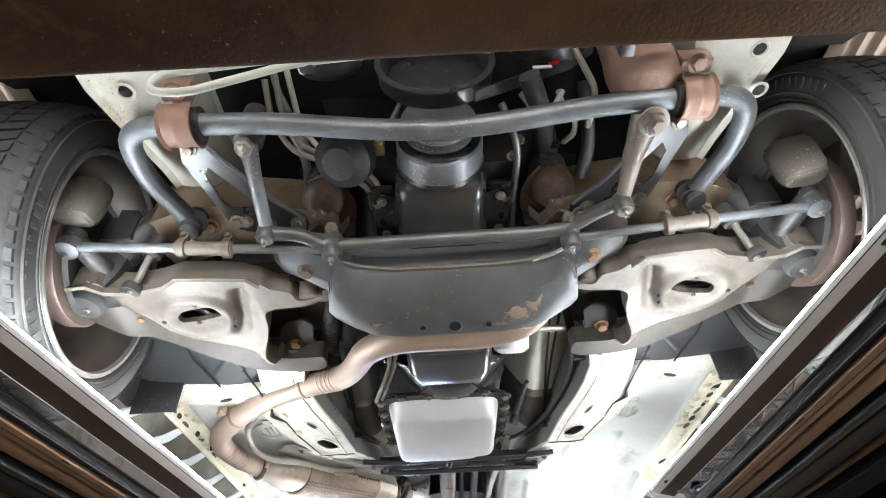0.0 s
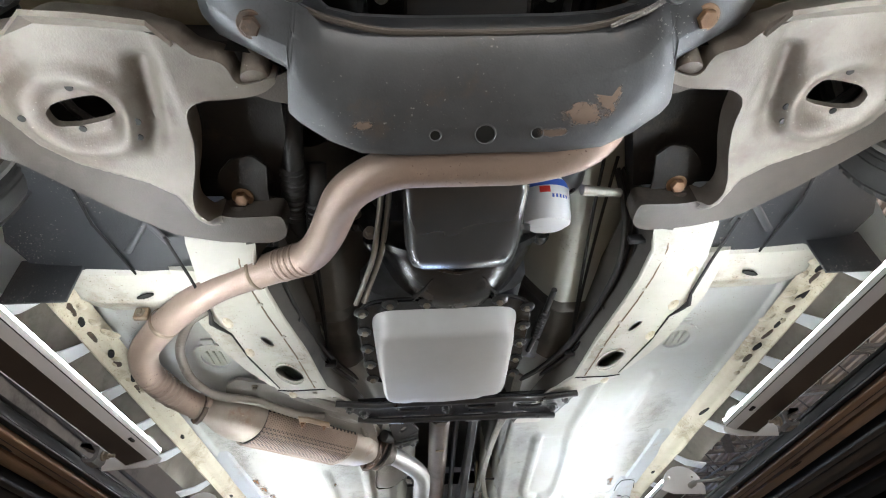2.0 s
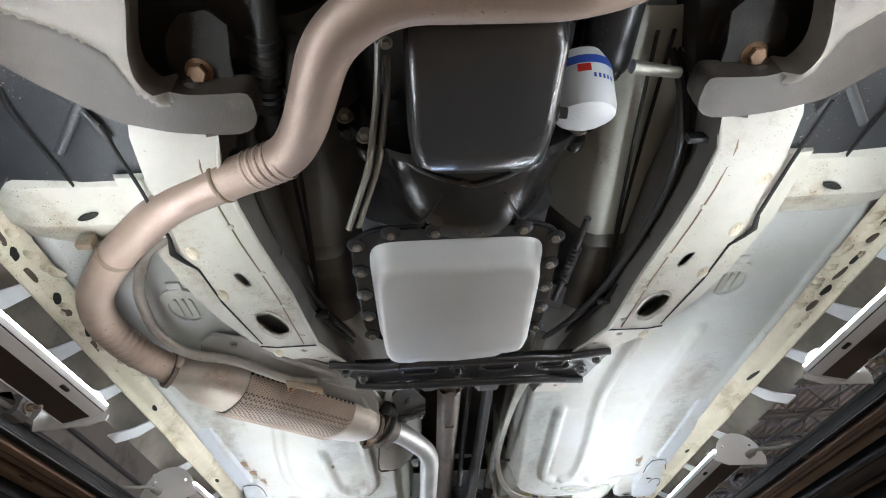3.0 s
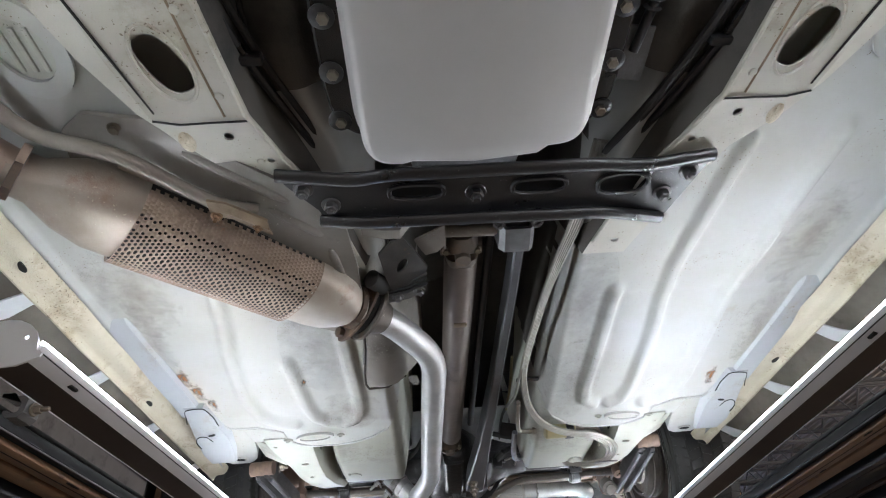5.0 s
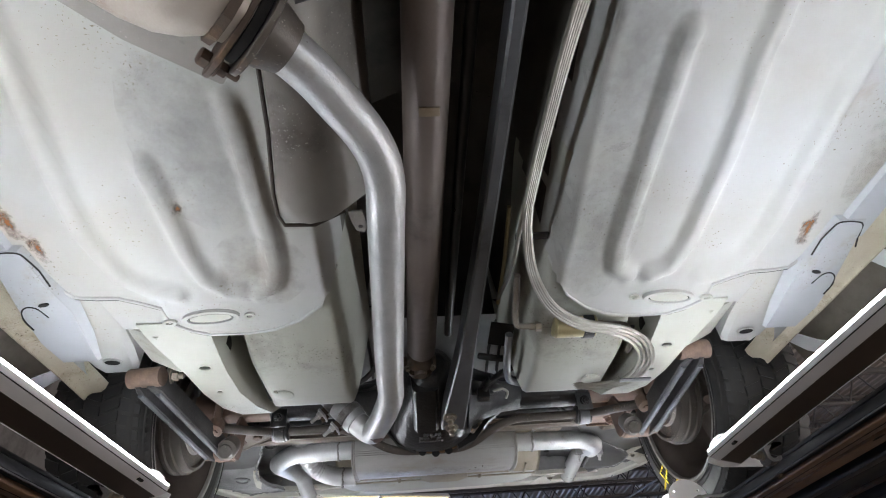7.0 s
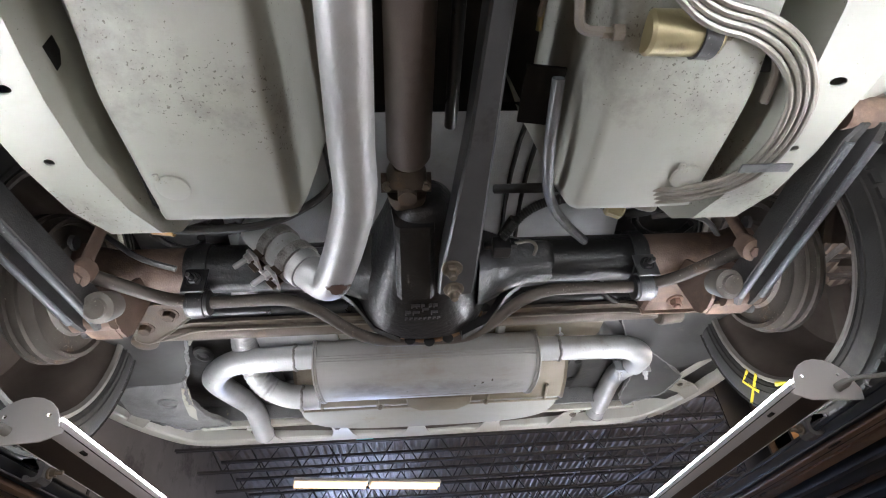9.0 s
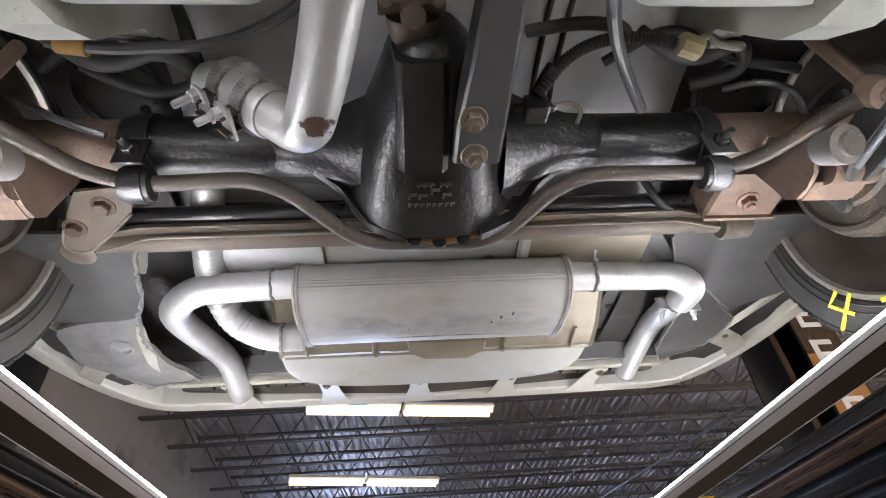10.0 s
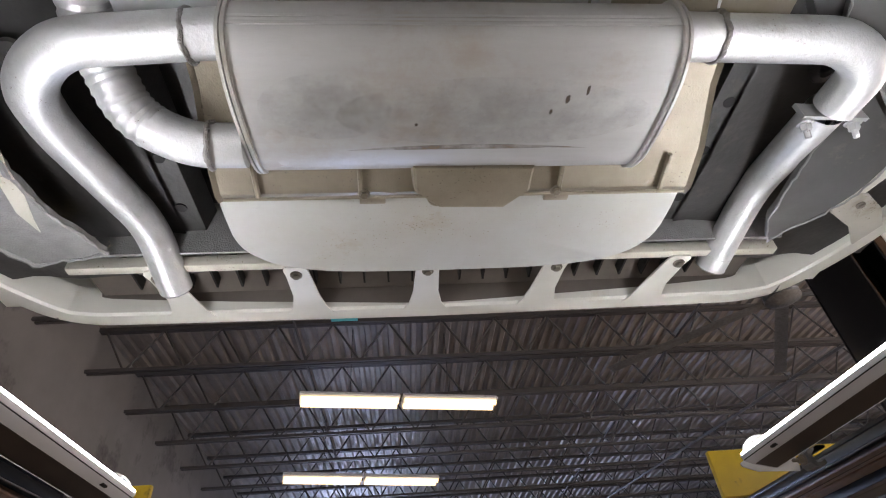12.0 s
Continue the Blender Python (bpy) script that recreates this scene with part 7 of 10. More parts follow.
for s in (-1, 1):
    for k in range(4):
        y = 0.86 + 0.13 * k
        part("sump_bracket", loft([[V(s * x + 0.006, yy, z) for x, z in ((0.10, 2.012), (0.142, 2.012), (0.146, 2.02), (0.146, 2.06), (0.10, 2.02))] for yy in (y - 0.02, y + 0.02)]), M_BLACK, car, "black bracket along the sump rail", 20)
        bolt((s * 0.128 + 0.006, y, 2.011), ACC, (0, 0, -1), 0.007, 0.007, M_BOLT)
    part("exhaust_manifold", sweep(fillet([V(s * 0.24, 0.90, 2.16), V(s * 0.27, 1.0, 2.14), V(s * 0.28, 1.08, 2.08), V(s * 0.245, 1.05, 2.02)], 0.05), 0.026, 16), M_RUST, car, "brown cast exhaust manifold")
for k, pts in enumerate(([V(0.13, 0.70, 2.10), V(0.16, 0.76, 2.04), V(0.155, 0.85, 2.035), V(0.16, 1.10, 2.035), V(0.19, 1.30, 2.05)], [V(0.20, 0.72, 2.16), V(0.235, 0.78, 2.08), V(0.215, 0.84, 2.07), V(0.20, 1.02, 2.08)], [V(-0.30, 0.72, 2.14), V(-0.26, 0.80, 2.09), V(-0.285, 0.93, 2.10), V(-0.25, 1.15, 2.12)], [V(0.30, 0.70, 2.16), V(0.31, 0.80, 2.08), V(0.295, 0.86, 2.06)], [V(-0.06, 0.70, 2.13), V(-0.09, 0.74, 2.09), V(-0.15, 0.77, 2.10), V(-0.20, 0.82, 2.14)], [V(-0.25, 1.24, 2.02), V(-0.255, 1.30, 1.985), V(-0.262, 1.40, 1.975)])):
    ln = part("engine_hose", sweep(fillet(pts, 0.04), (0.007, 0.012, 0.009, 0.014, 0.006, 0.019)[k], 10), (M_CASE, M_RUBBER, M_CASE, M_RUBBER, M_HOSE, M_RUBBER)[k], car, "hose in the engine bay")
    if k in (1, 5):
        for j in range(9):
            q = pts[1].lerp(pts[2], j / 8)
            part("hose_ring", lathe([((0.0125, 0.0195)[k == 5], -0.003), ((0.016, 0.024)[k == 5], 0), ((0.0125, 0.0195)[k == 5], 0.003)], aim(q, pts[2] - pts[1]), 14, False), M_RUBBER, ln)


for pts, r, m in (([V(-0.255, 0.60, 2.10), V(-0.245, 0.70, 2.055), V(-0.215, 0.745, 2.045), V(-0.150, 0.785, 2.045), V(-0.118, 0.83, 2.04), V(-0.112, 0.90, 2.03)], 0.0055, M_HOSE), ([V(0.235, 0.68, 2.10), V(0.245, 0.70, 2.05), V(0.262, 0.71, 2.05), V(0.268, 0.75, 2.06), V(0.262, 0.80, 2.10)], 0.0055, M_HOSE), ([V(-0.09, 0.72, 2.09), V(-0.115, 0.76, 2.06), V(-0.16, 0.80, 2.07)], 0.004, M_LINE)):
    part("metal_line", sweep(fillet(pts, 0.02), r, 8), m, car, "pale metal line in front of the engine")
for s in (-1, 1):
    fl = part("sump_flange", plate([(s * x + 0.006, y) for x, y in ((0.090, 0.84), (0.118, 0.825), (0.135, 0.85), (0.138, 0.93), (0.132, 1.05), (0.092, 1.05))], [loop_pts(s * 0.122 + 0.006, 0.905, 0.006, 0.010, 10)], 2.004, 0.004), M_BELL, car, "oily black sump flange", 25)
    for y in (0.848, 0.94, 1.02):
        bolt((s * 0.118 + 0.006, y, 2.004), fl, (0, -0.1, -1), 0.007, 0.007, M_LINE)
    skl = loft([[V(s * x, y, z), V(s * x, y + 0.004, z - 0.002), V(s * x, y + 0.010, z + 0.03), V(s * x, y, z + 0.03)] for x, y, z in ((0.19, 0.915, 2.012), (0.212, 0.93, 1.996), (0.228, 0.918, 2.002), (0.25, 0.905, 2.010), (0.272, 0.912, 2.0))])
    part("torn_bracket", skl, M_ARM, car, "bent tan bracket edge below the engine mount", 20)


# ---- bell housing, transmission ----
bs = []
for y, w, h in ((1.415, 0.196, 0.156), (1.425, 0.198, 0.165), (1.45, 0.192, 0.172), (1.50, 0.180, 0.173), (1.55, 0.166, 0.170), (1.588, 0.154, 0.165), (1.600, 0.146, 0.155)):
    bs.append([V(0.006 + math.copysign(abs(math.cos(a)) ** 0.9, math.cos(a)) * w, y, 2.10 + math.sin(a) * h) for a in (2 * math.pi * k / 48 for k in range(48))])
bh = part("bell_housing", loft(bs), M_BELL, car, "oil polished black cast bell housing", 60)
ring_o = [(0.215 * math.copysign(abs(math.cos(a)) ** 0.8, math.cos(a)), 2.10 + 0.172 * math.sin(a)) for a in (2 * math.pi * k / 48 for k in range(48))]
part("housing_flange", loft([[V(0.006 + x, y, z) for x, z in ring_o] for y in (1.398, 1.416)]), M_BELL, bh, "black bolting flange of the housing", 25)
part("housing_arch", sweep([V(0.006 + 0.125 * math.cos(a), 1.452 - 0.030 * abs(math.cos(a)), 1.926 + 0.075 * (1 - math.sin(a))) for a in (math.pi * k / 20 for k in range(21))], 0.005, 8), M_BELL, bh, "raised arch round the sump", 50)
for s in (-1, 1):
    for x0, y0, x1, y1 in ((0.052, 1.478, 0.094, 1.572), (0.150, 1.44, 0.140, 1.53)):
        z0, z1 = (2.10 - 0.173 * math.sqrt(1 - (x / w) ** 2) for x, w in ((x0, 0.185), (x1, 0.158)))
        part("housing_rib", loft([[V(0.006 + s * (x - 0.004), y, z + 0.012), V(0.006 + s * (x - 0.002), y, z - h), V(0.006 + s * (x + 0.002), y, z - h), V(0.006 + s * (x + 0.004), y, z + 0.012)] for x, y, z, h in ((x0, y0, z0, 0.003), ((x0 + x1) / 2, (y0 + y1) / 2, (z0 + z1) / 2, 0.012), (x1, y1, z1, 0.014))]), M_BELL, bh, "raised cast rib", 30)
    for x, z in ((0.206, 2.045), (0.172, 1.990)):
        bolt((0.006 + s * x, 1.397, z), bh, (0, -1, -0.2), 0.010, 0.012, M_BOLT)
        part("bolt_boss", lathe([(0.016, -0.002), (0.016, 0.010), (0.012, 0.022)], aim((0.006 + s * x, 1.414, z), (0, 1, 0)), 14), M_BELL, bh)

pc = -0.018
def pan_edge(x, yy):
    """How far the pan's rear edge is drawn in: a shallow scallop, a foot and a cut corner."""
    if yy < 0.6:
        return 0.0
    return -0.010 * smooth01(1.6 - abs(x + 0.36) / 0.20) - 0.021 * smooth01((x - 0.50) / 0.18)


tp = part("transmission_pan", loft([[V(pc + x * wx, yc + yy * ly + pan_edge(x, yy), z) for x, yy in loop_pts(0, 0, 1, 1, 72, 9)] for z, wx, ly, yc in ((1.945, 0.165, 0.172, 1.771), (1.938, 0.160, 0.169, 1.774), (1.915, 0.157, 0.166, 1.779), (1.898, 0.154, 0.163, 1.783), (1.8915, 0.150, 0.159, 1.786), (1.889, 0.143, 0.152, 1.789))]), M_ALU, car, "clean bare aluminium transmission pan", 60)
part("pan_flange", plate([(pc + x * 0.196, 1.755 + y * 0.186) for x, y in loop_pts(0, 0, 1, 1, 40, 6)], [], 1.9455, 0.005), M_BELL, tp, "oily stamped pan flange", 30)
for k in range(5):
    y = 1.605 + 0.075 * k
    for s in (-1, 1):
        bolt((pc + s * 0.183, y, 1.945), tp, r=0.008, h=0.008, material=M_BOLT)
        part("flange_scallop", lathe([(0.016, 0), (0.016, 0.004), (0.012, 0.006)], aim((pc + s * 0.185, y, 1.947), (0, 0, -1)), 16), M_OILY, tp)
for x in (-0.12, -0.04, 0.04, 0.12):
    bolt((pc + x, 1.578, 1.945), tp, r=0.008, h=0.008, material=M_BOLT)
    part("flange_scallop", lathe([(0.018, 0), (0.018, 0.004), (0.013, 0.006)], aim((pc + x, 1.575, 1.947), (0, 0, -1)), 16), M_OILY, tp)
for x, y in ((0.09, 1.85), (0.125, 1.845), (0.09, 1.885), (0.125, 1.885)):
    part("stamp_mark", box(pc + x - 0.006, pc + x + 0.006, y, y + 0.002, 1.8893, 1.8905, 0), M_CASE, tp, "", 0)
part("transmission_case", loft([[V(pc + x * w, y, 2.06 + z * h) for x, z in loop_pts(0, 0, 1, 1, 24, 3.2)] for y, w, h in ((1.57, 0.19, 0.11), (1.60, 0.185, 0.11), (1.94, 0.17, 0.11), (1.98, 0.11, 0.09), (2.16, 0.07, 0.07), (2.19, 0.05, 0.055))]), M_CASE, car, "grey cast transmission case", 40)
# oily gasket line, gear cable, side line
part("gasket", plate([(pc + x * 0.20, 1.755 + y * 0.19) for x, y in loop_pts(0, 0, 1, 1, 40, 6)], [], 1.951, 0.004), M_OILY, tp)
cb = part("shift_cable", sweep(fillet([V(0.235, 1.60, 1.985), V(0.225, 1.68, 1.98), V(0.215, 1.77, 1.975), V(0.20, 1.83, 1.965)], 0.02), 0.007, 10), M_BLACK, car, "black shift cable with a ribbed boot")
for k in range(9):
    part("boot_ring", lathe([(0.008, -0.003), (0.0125, 0.0), (0.008, 0.003)], aim(V(0.2255, 1.68, 1.98).lerp(V(0.214, 1.775, 1.975), k / 8), (-0.1, 1, -0.05)), 12, False), M_RUBBER, cb)
part("shift_bracket", loft([[V(x, y, z) for x, z in ((0.185, 1.985), (0.225, 1.975), (0.225, 1.97), (0.185, 1.98))] for y in (1.80, 1.88)]), M_CASE, car, "grey shift cable bracket", 20)

# oil filter
of = part("oil_filter", lathe([(0.005, 0.0), (0.030, 0.002), (0.044, 0.010), (0.0465, 0.022), (0.0465, 0.095), (0.043, 0.10)], aim((0.168, 1.345, 1.935), (0.02, -0.45, 0.9)), 36), M_WHITE, car, "white spin-on oil filter with a blue band", 40)
Mf = aim((0.168, 1.345, 1.935), (0.02, -0.45, 0.9))
part("filter_band", lathe([(0.0467, 0.072), (0.0469, 0.073), (0.0469, 0.084), (0.0467, 0.085)], Mf, 36, False), M_BLUE, of, "blue printed band")
part("filter_mark", loft([[Mf @ V(0.0471 * math.cos(a), 0.0471 * math.sin(a), h) for h in (0.058, 0.070)] for a in (radians(-115 + 6 * k) for k in range(5))], False, False), M_RED, of, "red printed shape")
for k in range(5):
    part("filter_text_bar", loft([[Mf @ V(0.0471 * math.cos(a), 0.0471 * math.sin(a), h) for h in (0.048, 0.055)] for a in (radians(-88 + 9 * k + j * 5) for j in range(2))], False, False), M_BLUE, of)
part("oil_sensor", sweep([V(0.225, 1.27, 1.96), V(0.30, 1.285, 1.965)], [0.010, 0.008], 12), M_LINE, car, "small bright sensor with a plug")

BT = fillet([V(-0.272, 1.10, 2.04), V(-0.280, 1.19, 1.997), V(-0.289, 1.274, 1.985), V(-0.302, 1.345, 1.986), V(-0.30, 1.40, 2.01)], 0.03)
bt = part("corrugated_boot", sweep(BT, 0.019, 14), M_RUBBER, car, "black corrugated boot beside the engine")
for k in range(10):
    p = V(-0.284, 1.225, 1.9905).lerp(V(-0.299, 1.335, 1.9865), k / 9)
    part("boot_fold", lathe([(0.018, -0.0045), (0.0245, 0.0), (0.018, 0.0045)], aim(p, (-0.13, 1, -0.03)), 18, False), M_RUBBER, bt)


# ---- exhaust ----
def wavy(pts, r, i0, i1, amp=0.0022, wave=1.0):
    return [r + (amp * math.sin(i * wave) if i0 <= i <= i1 else 0) for i in range(len(pts))]


YP = fillet([V(0.245, 1.05, 2.03), V(0.235, 1.06, 1.95), V(0.195, 1.092, 1.868), V(0.10, 1.115, 1.852), V(-0.11, 1.113, 1.852), V(-0.18, 1.165, 1.86), V(-0.232, 1.30, 1.89), V(-0.27, 1.365, 1.905), V(-0.365, 1.408, 1.914), V(-0.475, 1.452, 1.912), V(-0.60, 1.56, 1.908), V(-0.69, 1.67, 1.910), V(-0.715, 1.76, 1.910), V(-0.70, 1.845, 1.906), V(-0.66, 1.91, 1.902), V(-0.635, 1.937, 1.90)], [0, 0.04, 0.05, 0.05, 0.06, 0.07, 0.06, 0.05, 0.05, 0.06, 0.06, 0.06, 0.05, 0.05, 0.04, 0], 9)
yp = part("exhaust_pipe", sweep(YP, 0.0308, 24), M_EXH, car, "rust tinted front exhaust pipe")


def ring(at, d, r, w, parent, mat, name="pipe_ring", n=28):
    return part(name, lathe([(r * 0.97, -w), (r, -w * 0.6), (r, w * 0.6), (r * 0.97, w)], aim(at, d), n, False), mat, parent)


ring(V(-0.378, 1.413, 1.914), V(-0.92, 0.38, 0), 0.0338, 0.004, yp, M_TAN)
for k in range(5):
    p = V(-0.278, 1.367, 1.9055).lerp(V(-0.325, 1.390, 1.911), k / 4)
    ring(p, V(-0.85, 0.5, 0.05), 0.0325, 0.0035, yp, M_EXH, "wrinkle")
for k in range(7):
    p = V(-0.7115, 1.775, 1.9095).lerp(V(-0.685, 1.868, 1.9045), k / 6)
    ring(p, V(0.27, 1, -0.05), 0.0326, 0.004, yp, M_EXH, "wrinkle")
ring(V(-0.598, 1.558, 1.908), V(-0.75, 0.66, 0), 0.0335, 0.006, yp, M_TAN, "support_clamp")
part("clamp_ear", box(-0.650, -0.622, 1.525, 1.538, 1.900, 1.926, 0.003), M_TAN, yp)
bolt((-0.636, 1.524, 1.912), yp, (0, -1, 0), 0.006, 0.006)
air = part("air_tube", sweep(fillet([V(-0.40, 1.44, 1.935), V(-0.45, 1.50, 1.925), V(-0.55, 1.56, 1.915), V(-0.575, 1.60, 1.91), V(-0.615, 1.68, 1.915), V(-0.625, 1.79, 1.905), V(-0.591, 1.872, 1.900), V(-0.519, 1.899, 1.900), V(-0.483, 1.922, 1.900), V(-0.444, 1.965, 1.900), V(-0.408, 2.000, 1.900), V(-0.380, 2.022, 1.904), V(-0.345, 2.036, 1.908)], 0.04), 0.0105, 12), M_ARM, car, "tan air injection tube along the converter")
part("tube_clip", loft([[V(x, y, z) for y, z in ((y0, 1.888), (y0 + 0.016, 1.884), (y0 + 0.034, 1.890), (y0 + 0.034, 1.8945), (y0 + 0.016, 1.8885), (y0, 1.8925))] for x, y0 in ((-0.405, 1.992), (-0.380, 2.000), (-0.352, 2.022), (-0.330, 2.040))]), M_TAN, air, "bent tan tube clamp", 25)
for p in ((-0.398, 2.020, 1.886), (-0.345, 2.050, 1.889)):
    bolt(p, air, (0, -0.1, -1), 0.006, 0.006, M_RBOLT, stud=0.006)

# converter with a perforated shield
CA, CB = V(-0.650, 1.923, 1.900), V(-0.213, 2.350, 1.922)
cdir = (CB - CA).normalized()
cside = cdir.cross(V(0, 0, 1)).normalized()
cup = cside.cross(cdir).normalized()
CL = (CB - CA).length


def csec(t, a, b, n=28, p=2.5):
    c = CA + cdir * t
    return [c + cside * x + cup * y for x, y in loop_pts(0, 0, a, b, n, p)]


conv = part("catalytic_converter", loft([csec(0.0, 0.030, 0.030), csec(0.035, 0.032, 0.032), csec(0.075, 0.060, 0.045), csec(0.12, 0.076, 0.052), csec(0.455, 0.077, 0.053), csec(0.50, 0.075, 0.052), csec(0.53, 0.068, 0.050), csec(0.553, 0.054, 0.045), csec(0.57, 0.038, 0.038), csec(0.60, 0.032, 0.032)]), M_CONV, car, "heat stained catalytic converter with a perforated shield", 60)
for t, r, n in ((0.012, 0.042, "inlet_flange"), (0.575, 0.046, "outlet_flange")):
    part(n, lathe([(0.03, -0.006), (r, -0.005), (r, 0.005), (0.03, 0.006)], aim(CA + cdir * t, cdir), 10), M_MOUNT, conv, "dark rusty exhaust flange", 25)
cax = (cside * 0.86 + cup * 0.51).normalized()
cay = cdir.cross(cax).normalized()


def oval_plate(t, a, b, thick, p=2.0, n=30):
    c = CA + cdir * t
    rim = [cax * u + cay * v for u, v in loop_pts(0, 0, a, b, n, p)]
    return loft([[c + cdir * d + q * f for q in rim] for d, f in ((0.0, 0.97), (0.001, 1.0), (thick - 0.001, 1.0), (thick, 0.97))])


part("flange_strap", oval_plate(0.588, 0.078, 0.037, 0.007, 1.7), M_MOUNT, conv, "long rusty two-bolt flange", 30)
part("flange_gasket", oval_plate(0.596, 0.050, 0.036, 0.012), M_DARK, conv, "", 30)
part("flange_strap", oval_plate(0.609, 0.060, 0.044, 0.008, 2.2), M_ARMRIM, conv, "brown pipe side flange", 30)
part("flange_collar", lathe([(0.042, 0.0), (0.040, 0.012), (0.035, 0.026), (0.0325, 0.034)], aim(CA + cdir * 0.616, cdir), 28, False), M_ARMRIM, conv, "brown scaled collar", 40)
for sgn in (-1, 1):
    c = CA + cdir * 0.580 + cax * sgn * 0.060
    bolt(tuple(c + cdir * 0.016), conv, tuple(cdir), 0.009, 0.010, M_MOUNT, stud=0.014)
    part("flange_nut", lathe([(0.011, 0), (0.011, 0.010), (0.008, 0.012)], aim(c + cdir * 0.007, -cdir), 6), M_MOUNT, conv)
    c2 = CA + cdir * 0.012 + cside * sgn * 0.042
    part("flange_ear", lathe([(0.014, -0.005), (0.014, 0.005)], aim(c2, cdir), 14), M_EXH, conv)
part("shield_seam", join(*[loft([csec_pt for csec_pt in ([CA + cdir * t + cside * sg * 0.076 + cup * 0.012, CA + cdir * t + cside * sg * 0.092 + cup * 0.012, CA + cdir * t + cside * sg * 0.092 + cup * 0.016, CA + cdir * t + cside * sg * 0.076 + cup * 0.016] for t in (0.11, 0.52))]) for sg in (-1, 1)]), M_CONV, conv, "", 20)


def perforated():
    """The shield's lower shell: a grid of small cells, each with an eight-sided hole."""
    bm = bmesh.new()
    nt, na = 46, 31
    t0, t1, a0, a1 = 0.158, 0.452, radians(180), radians(360)

    def at(u, v, off=0.0):
        a = a0 + (a1 - a0) * v
        ca, sa = math.cos(a), math.sin(a)
        x = math.copysign(abs(ca) ** (2 / 2.5), ca) * (0.083 + off)
        y = math.copysign(abs(sa) ** (2 / 2.5), sa) * (0.060 + off)
        return CA + cdir * (t0 + (t1 - t0) * u) + cside * x + cup * y

    for i in range(nt):
        sh = 0.5 if i % 2 else 0.0
        for j in range(na):
            v0, v1 = (j + sh) / (na + 0.5), (j + 1 + sh) / (na + 0.5)
            u0, u1 = i / nt, (i + 1) / nt
            out = [bm.verts.new(at(u0 + (u1 - u0) * p, v0 + (v1 - v0) * q)) for p, q in ((0, 0), (0.5, 0), (1, 0), (1, 0.5), (1, 1), (0.5, 1), (0, 1), (0, 0.5))]
            inn = [bm.verts.new(at(u0 + (u1 - u0) * (0.5 + 0.36 * math.cos(k)), v0 + (v1 - v0) * (0.5 + 0.36 * math.sin(k)), -0.001)) for k in (radians(225 + 45 * m) for m in range(8))]
            for k in range(8):
                bm.faces.new((out[k], out[(k + 1) % 8], inn[(k + 1) % 8], inn[k]))
            flank = v0 if cside.x > 0 else 1 - v1
            if flank > 0.80 or (flank > 0.62 and (i + j) % 2):
                bm.faces.new(inn)
    bmesh.ops.remove_doubles(bm, verts=bm.verts, dist=0.00015)
    return bm


# black sheet so that the holes look shaded
part("inner_shell", loft([csec(0.160, 0.078, 0.0545), csec(0.45, 0.078, 0.0545)]), M_DARK, conv, "black shell that shades the perforations", 60)
part("perforated_shield", perforated(), M_PERF, conv, "rusty perforated heat shield", 60)
def hang_z(x, y):
    return 1.948 - 0.10 * (y - 2.20) + 0.35 * (x + 0.135) * 0.3


hang = part("exhaust_hanger", plate([(-0.178, 2.202), (-0.160, 2.180), (-0.134, 2.163), (-0.112, 2.205), (-0.090, 2.250), (-0.100, 2.285), (-0.160, 2.306), (-0.170, 2.262)], [loop_pts(-0.137, 2.236, 0.0085, 0.019, 18, 2, radians(28))], 0, 0.006, fn=hang_z), M_LINK, car, "dark steel exhaust hanger bracket with a slot", 25)
for k, (dz, dy, mat) in enumerate(((0.0, 0.0, M_LINK), (-0.008, 0.006, M_RUBBER), (-0.016, 0.010, M_LINK))):
    part("hanger_layer", loft([[V(x, y + dy, 1.940 + dz), V(x, y + dy + 0.020, 1.940 + dz), V(x, y + dy + 0.022, 1.9465 + dz), V(x, y + dy, 1.9465 + dz)] for x, y in ((-0.168, 2.296), (-0.130, 2.286), (-0.092, 2.262))]), mat, hang, "", 25)
for x, y in ((-0.150, 2.305), (-0.108, 2.288)):
    bolt((x, y, 1.923), hang, (0, 0.1, -1), 0.008, 0.007, M_LINK)
part("hanger_rubber", lathe([(0.010, -0.026), (0.018, -0.020), (0.018, 0.020), (0.010, 0.026)], aim((-0.188, 2.285, 1.945), (0.5, 0.8, 0.1)), 18), M_RUBBER, hang)
part("hanger_strap", sweep(fillet([V(-0.218, 2.36, 1.935), V(-0.195, 2.32, 1.950), V(-0.17, 2.285, 1.950), V(-0.14, 2.27, 1.950)], 0.02), 0.008, 10), M_SOOT, hang)
def tunnel_shield():
    rows = []
    for y, e, f in ((2.33, 0.232, 0.0), (2.40, 0.230, 0.0), (2.50, 0.236, 0.0), (2.60, 0.248, 0.0), (2.635, 0.252, 0.0), (2.655, 0.246, 0.004), (2.664, 0.235, 0.010)):
        z0 = 1.964 - slope(y)
        rows.append([V(-e, y, z0 - 0.002), V(-e + 0.004, y, z0 - 0.014 + f), V(-e + 0.03, y, z0 - 0.018 + f), V(-e + 0.06, y, z0 - 0.010 + f), V(-0.150, y, z0 + 0.016 + f), V(-0.118, y, z0 + 0.06), V(-0.108, y, z0 + 0.12)])
    return loft(rows, False, False)


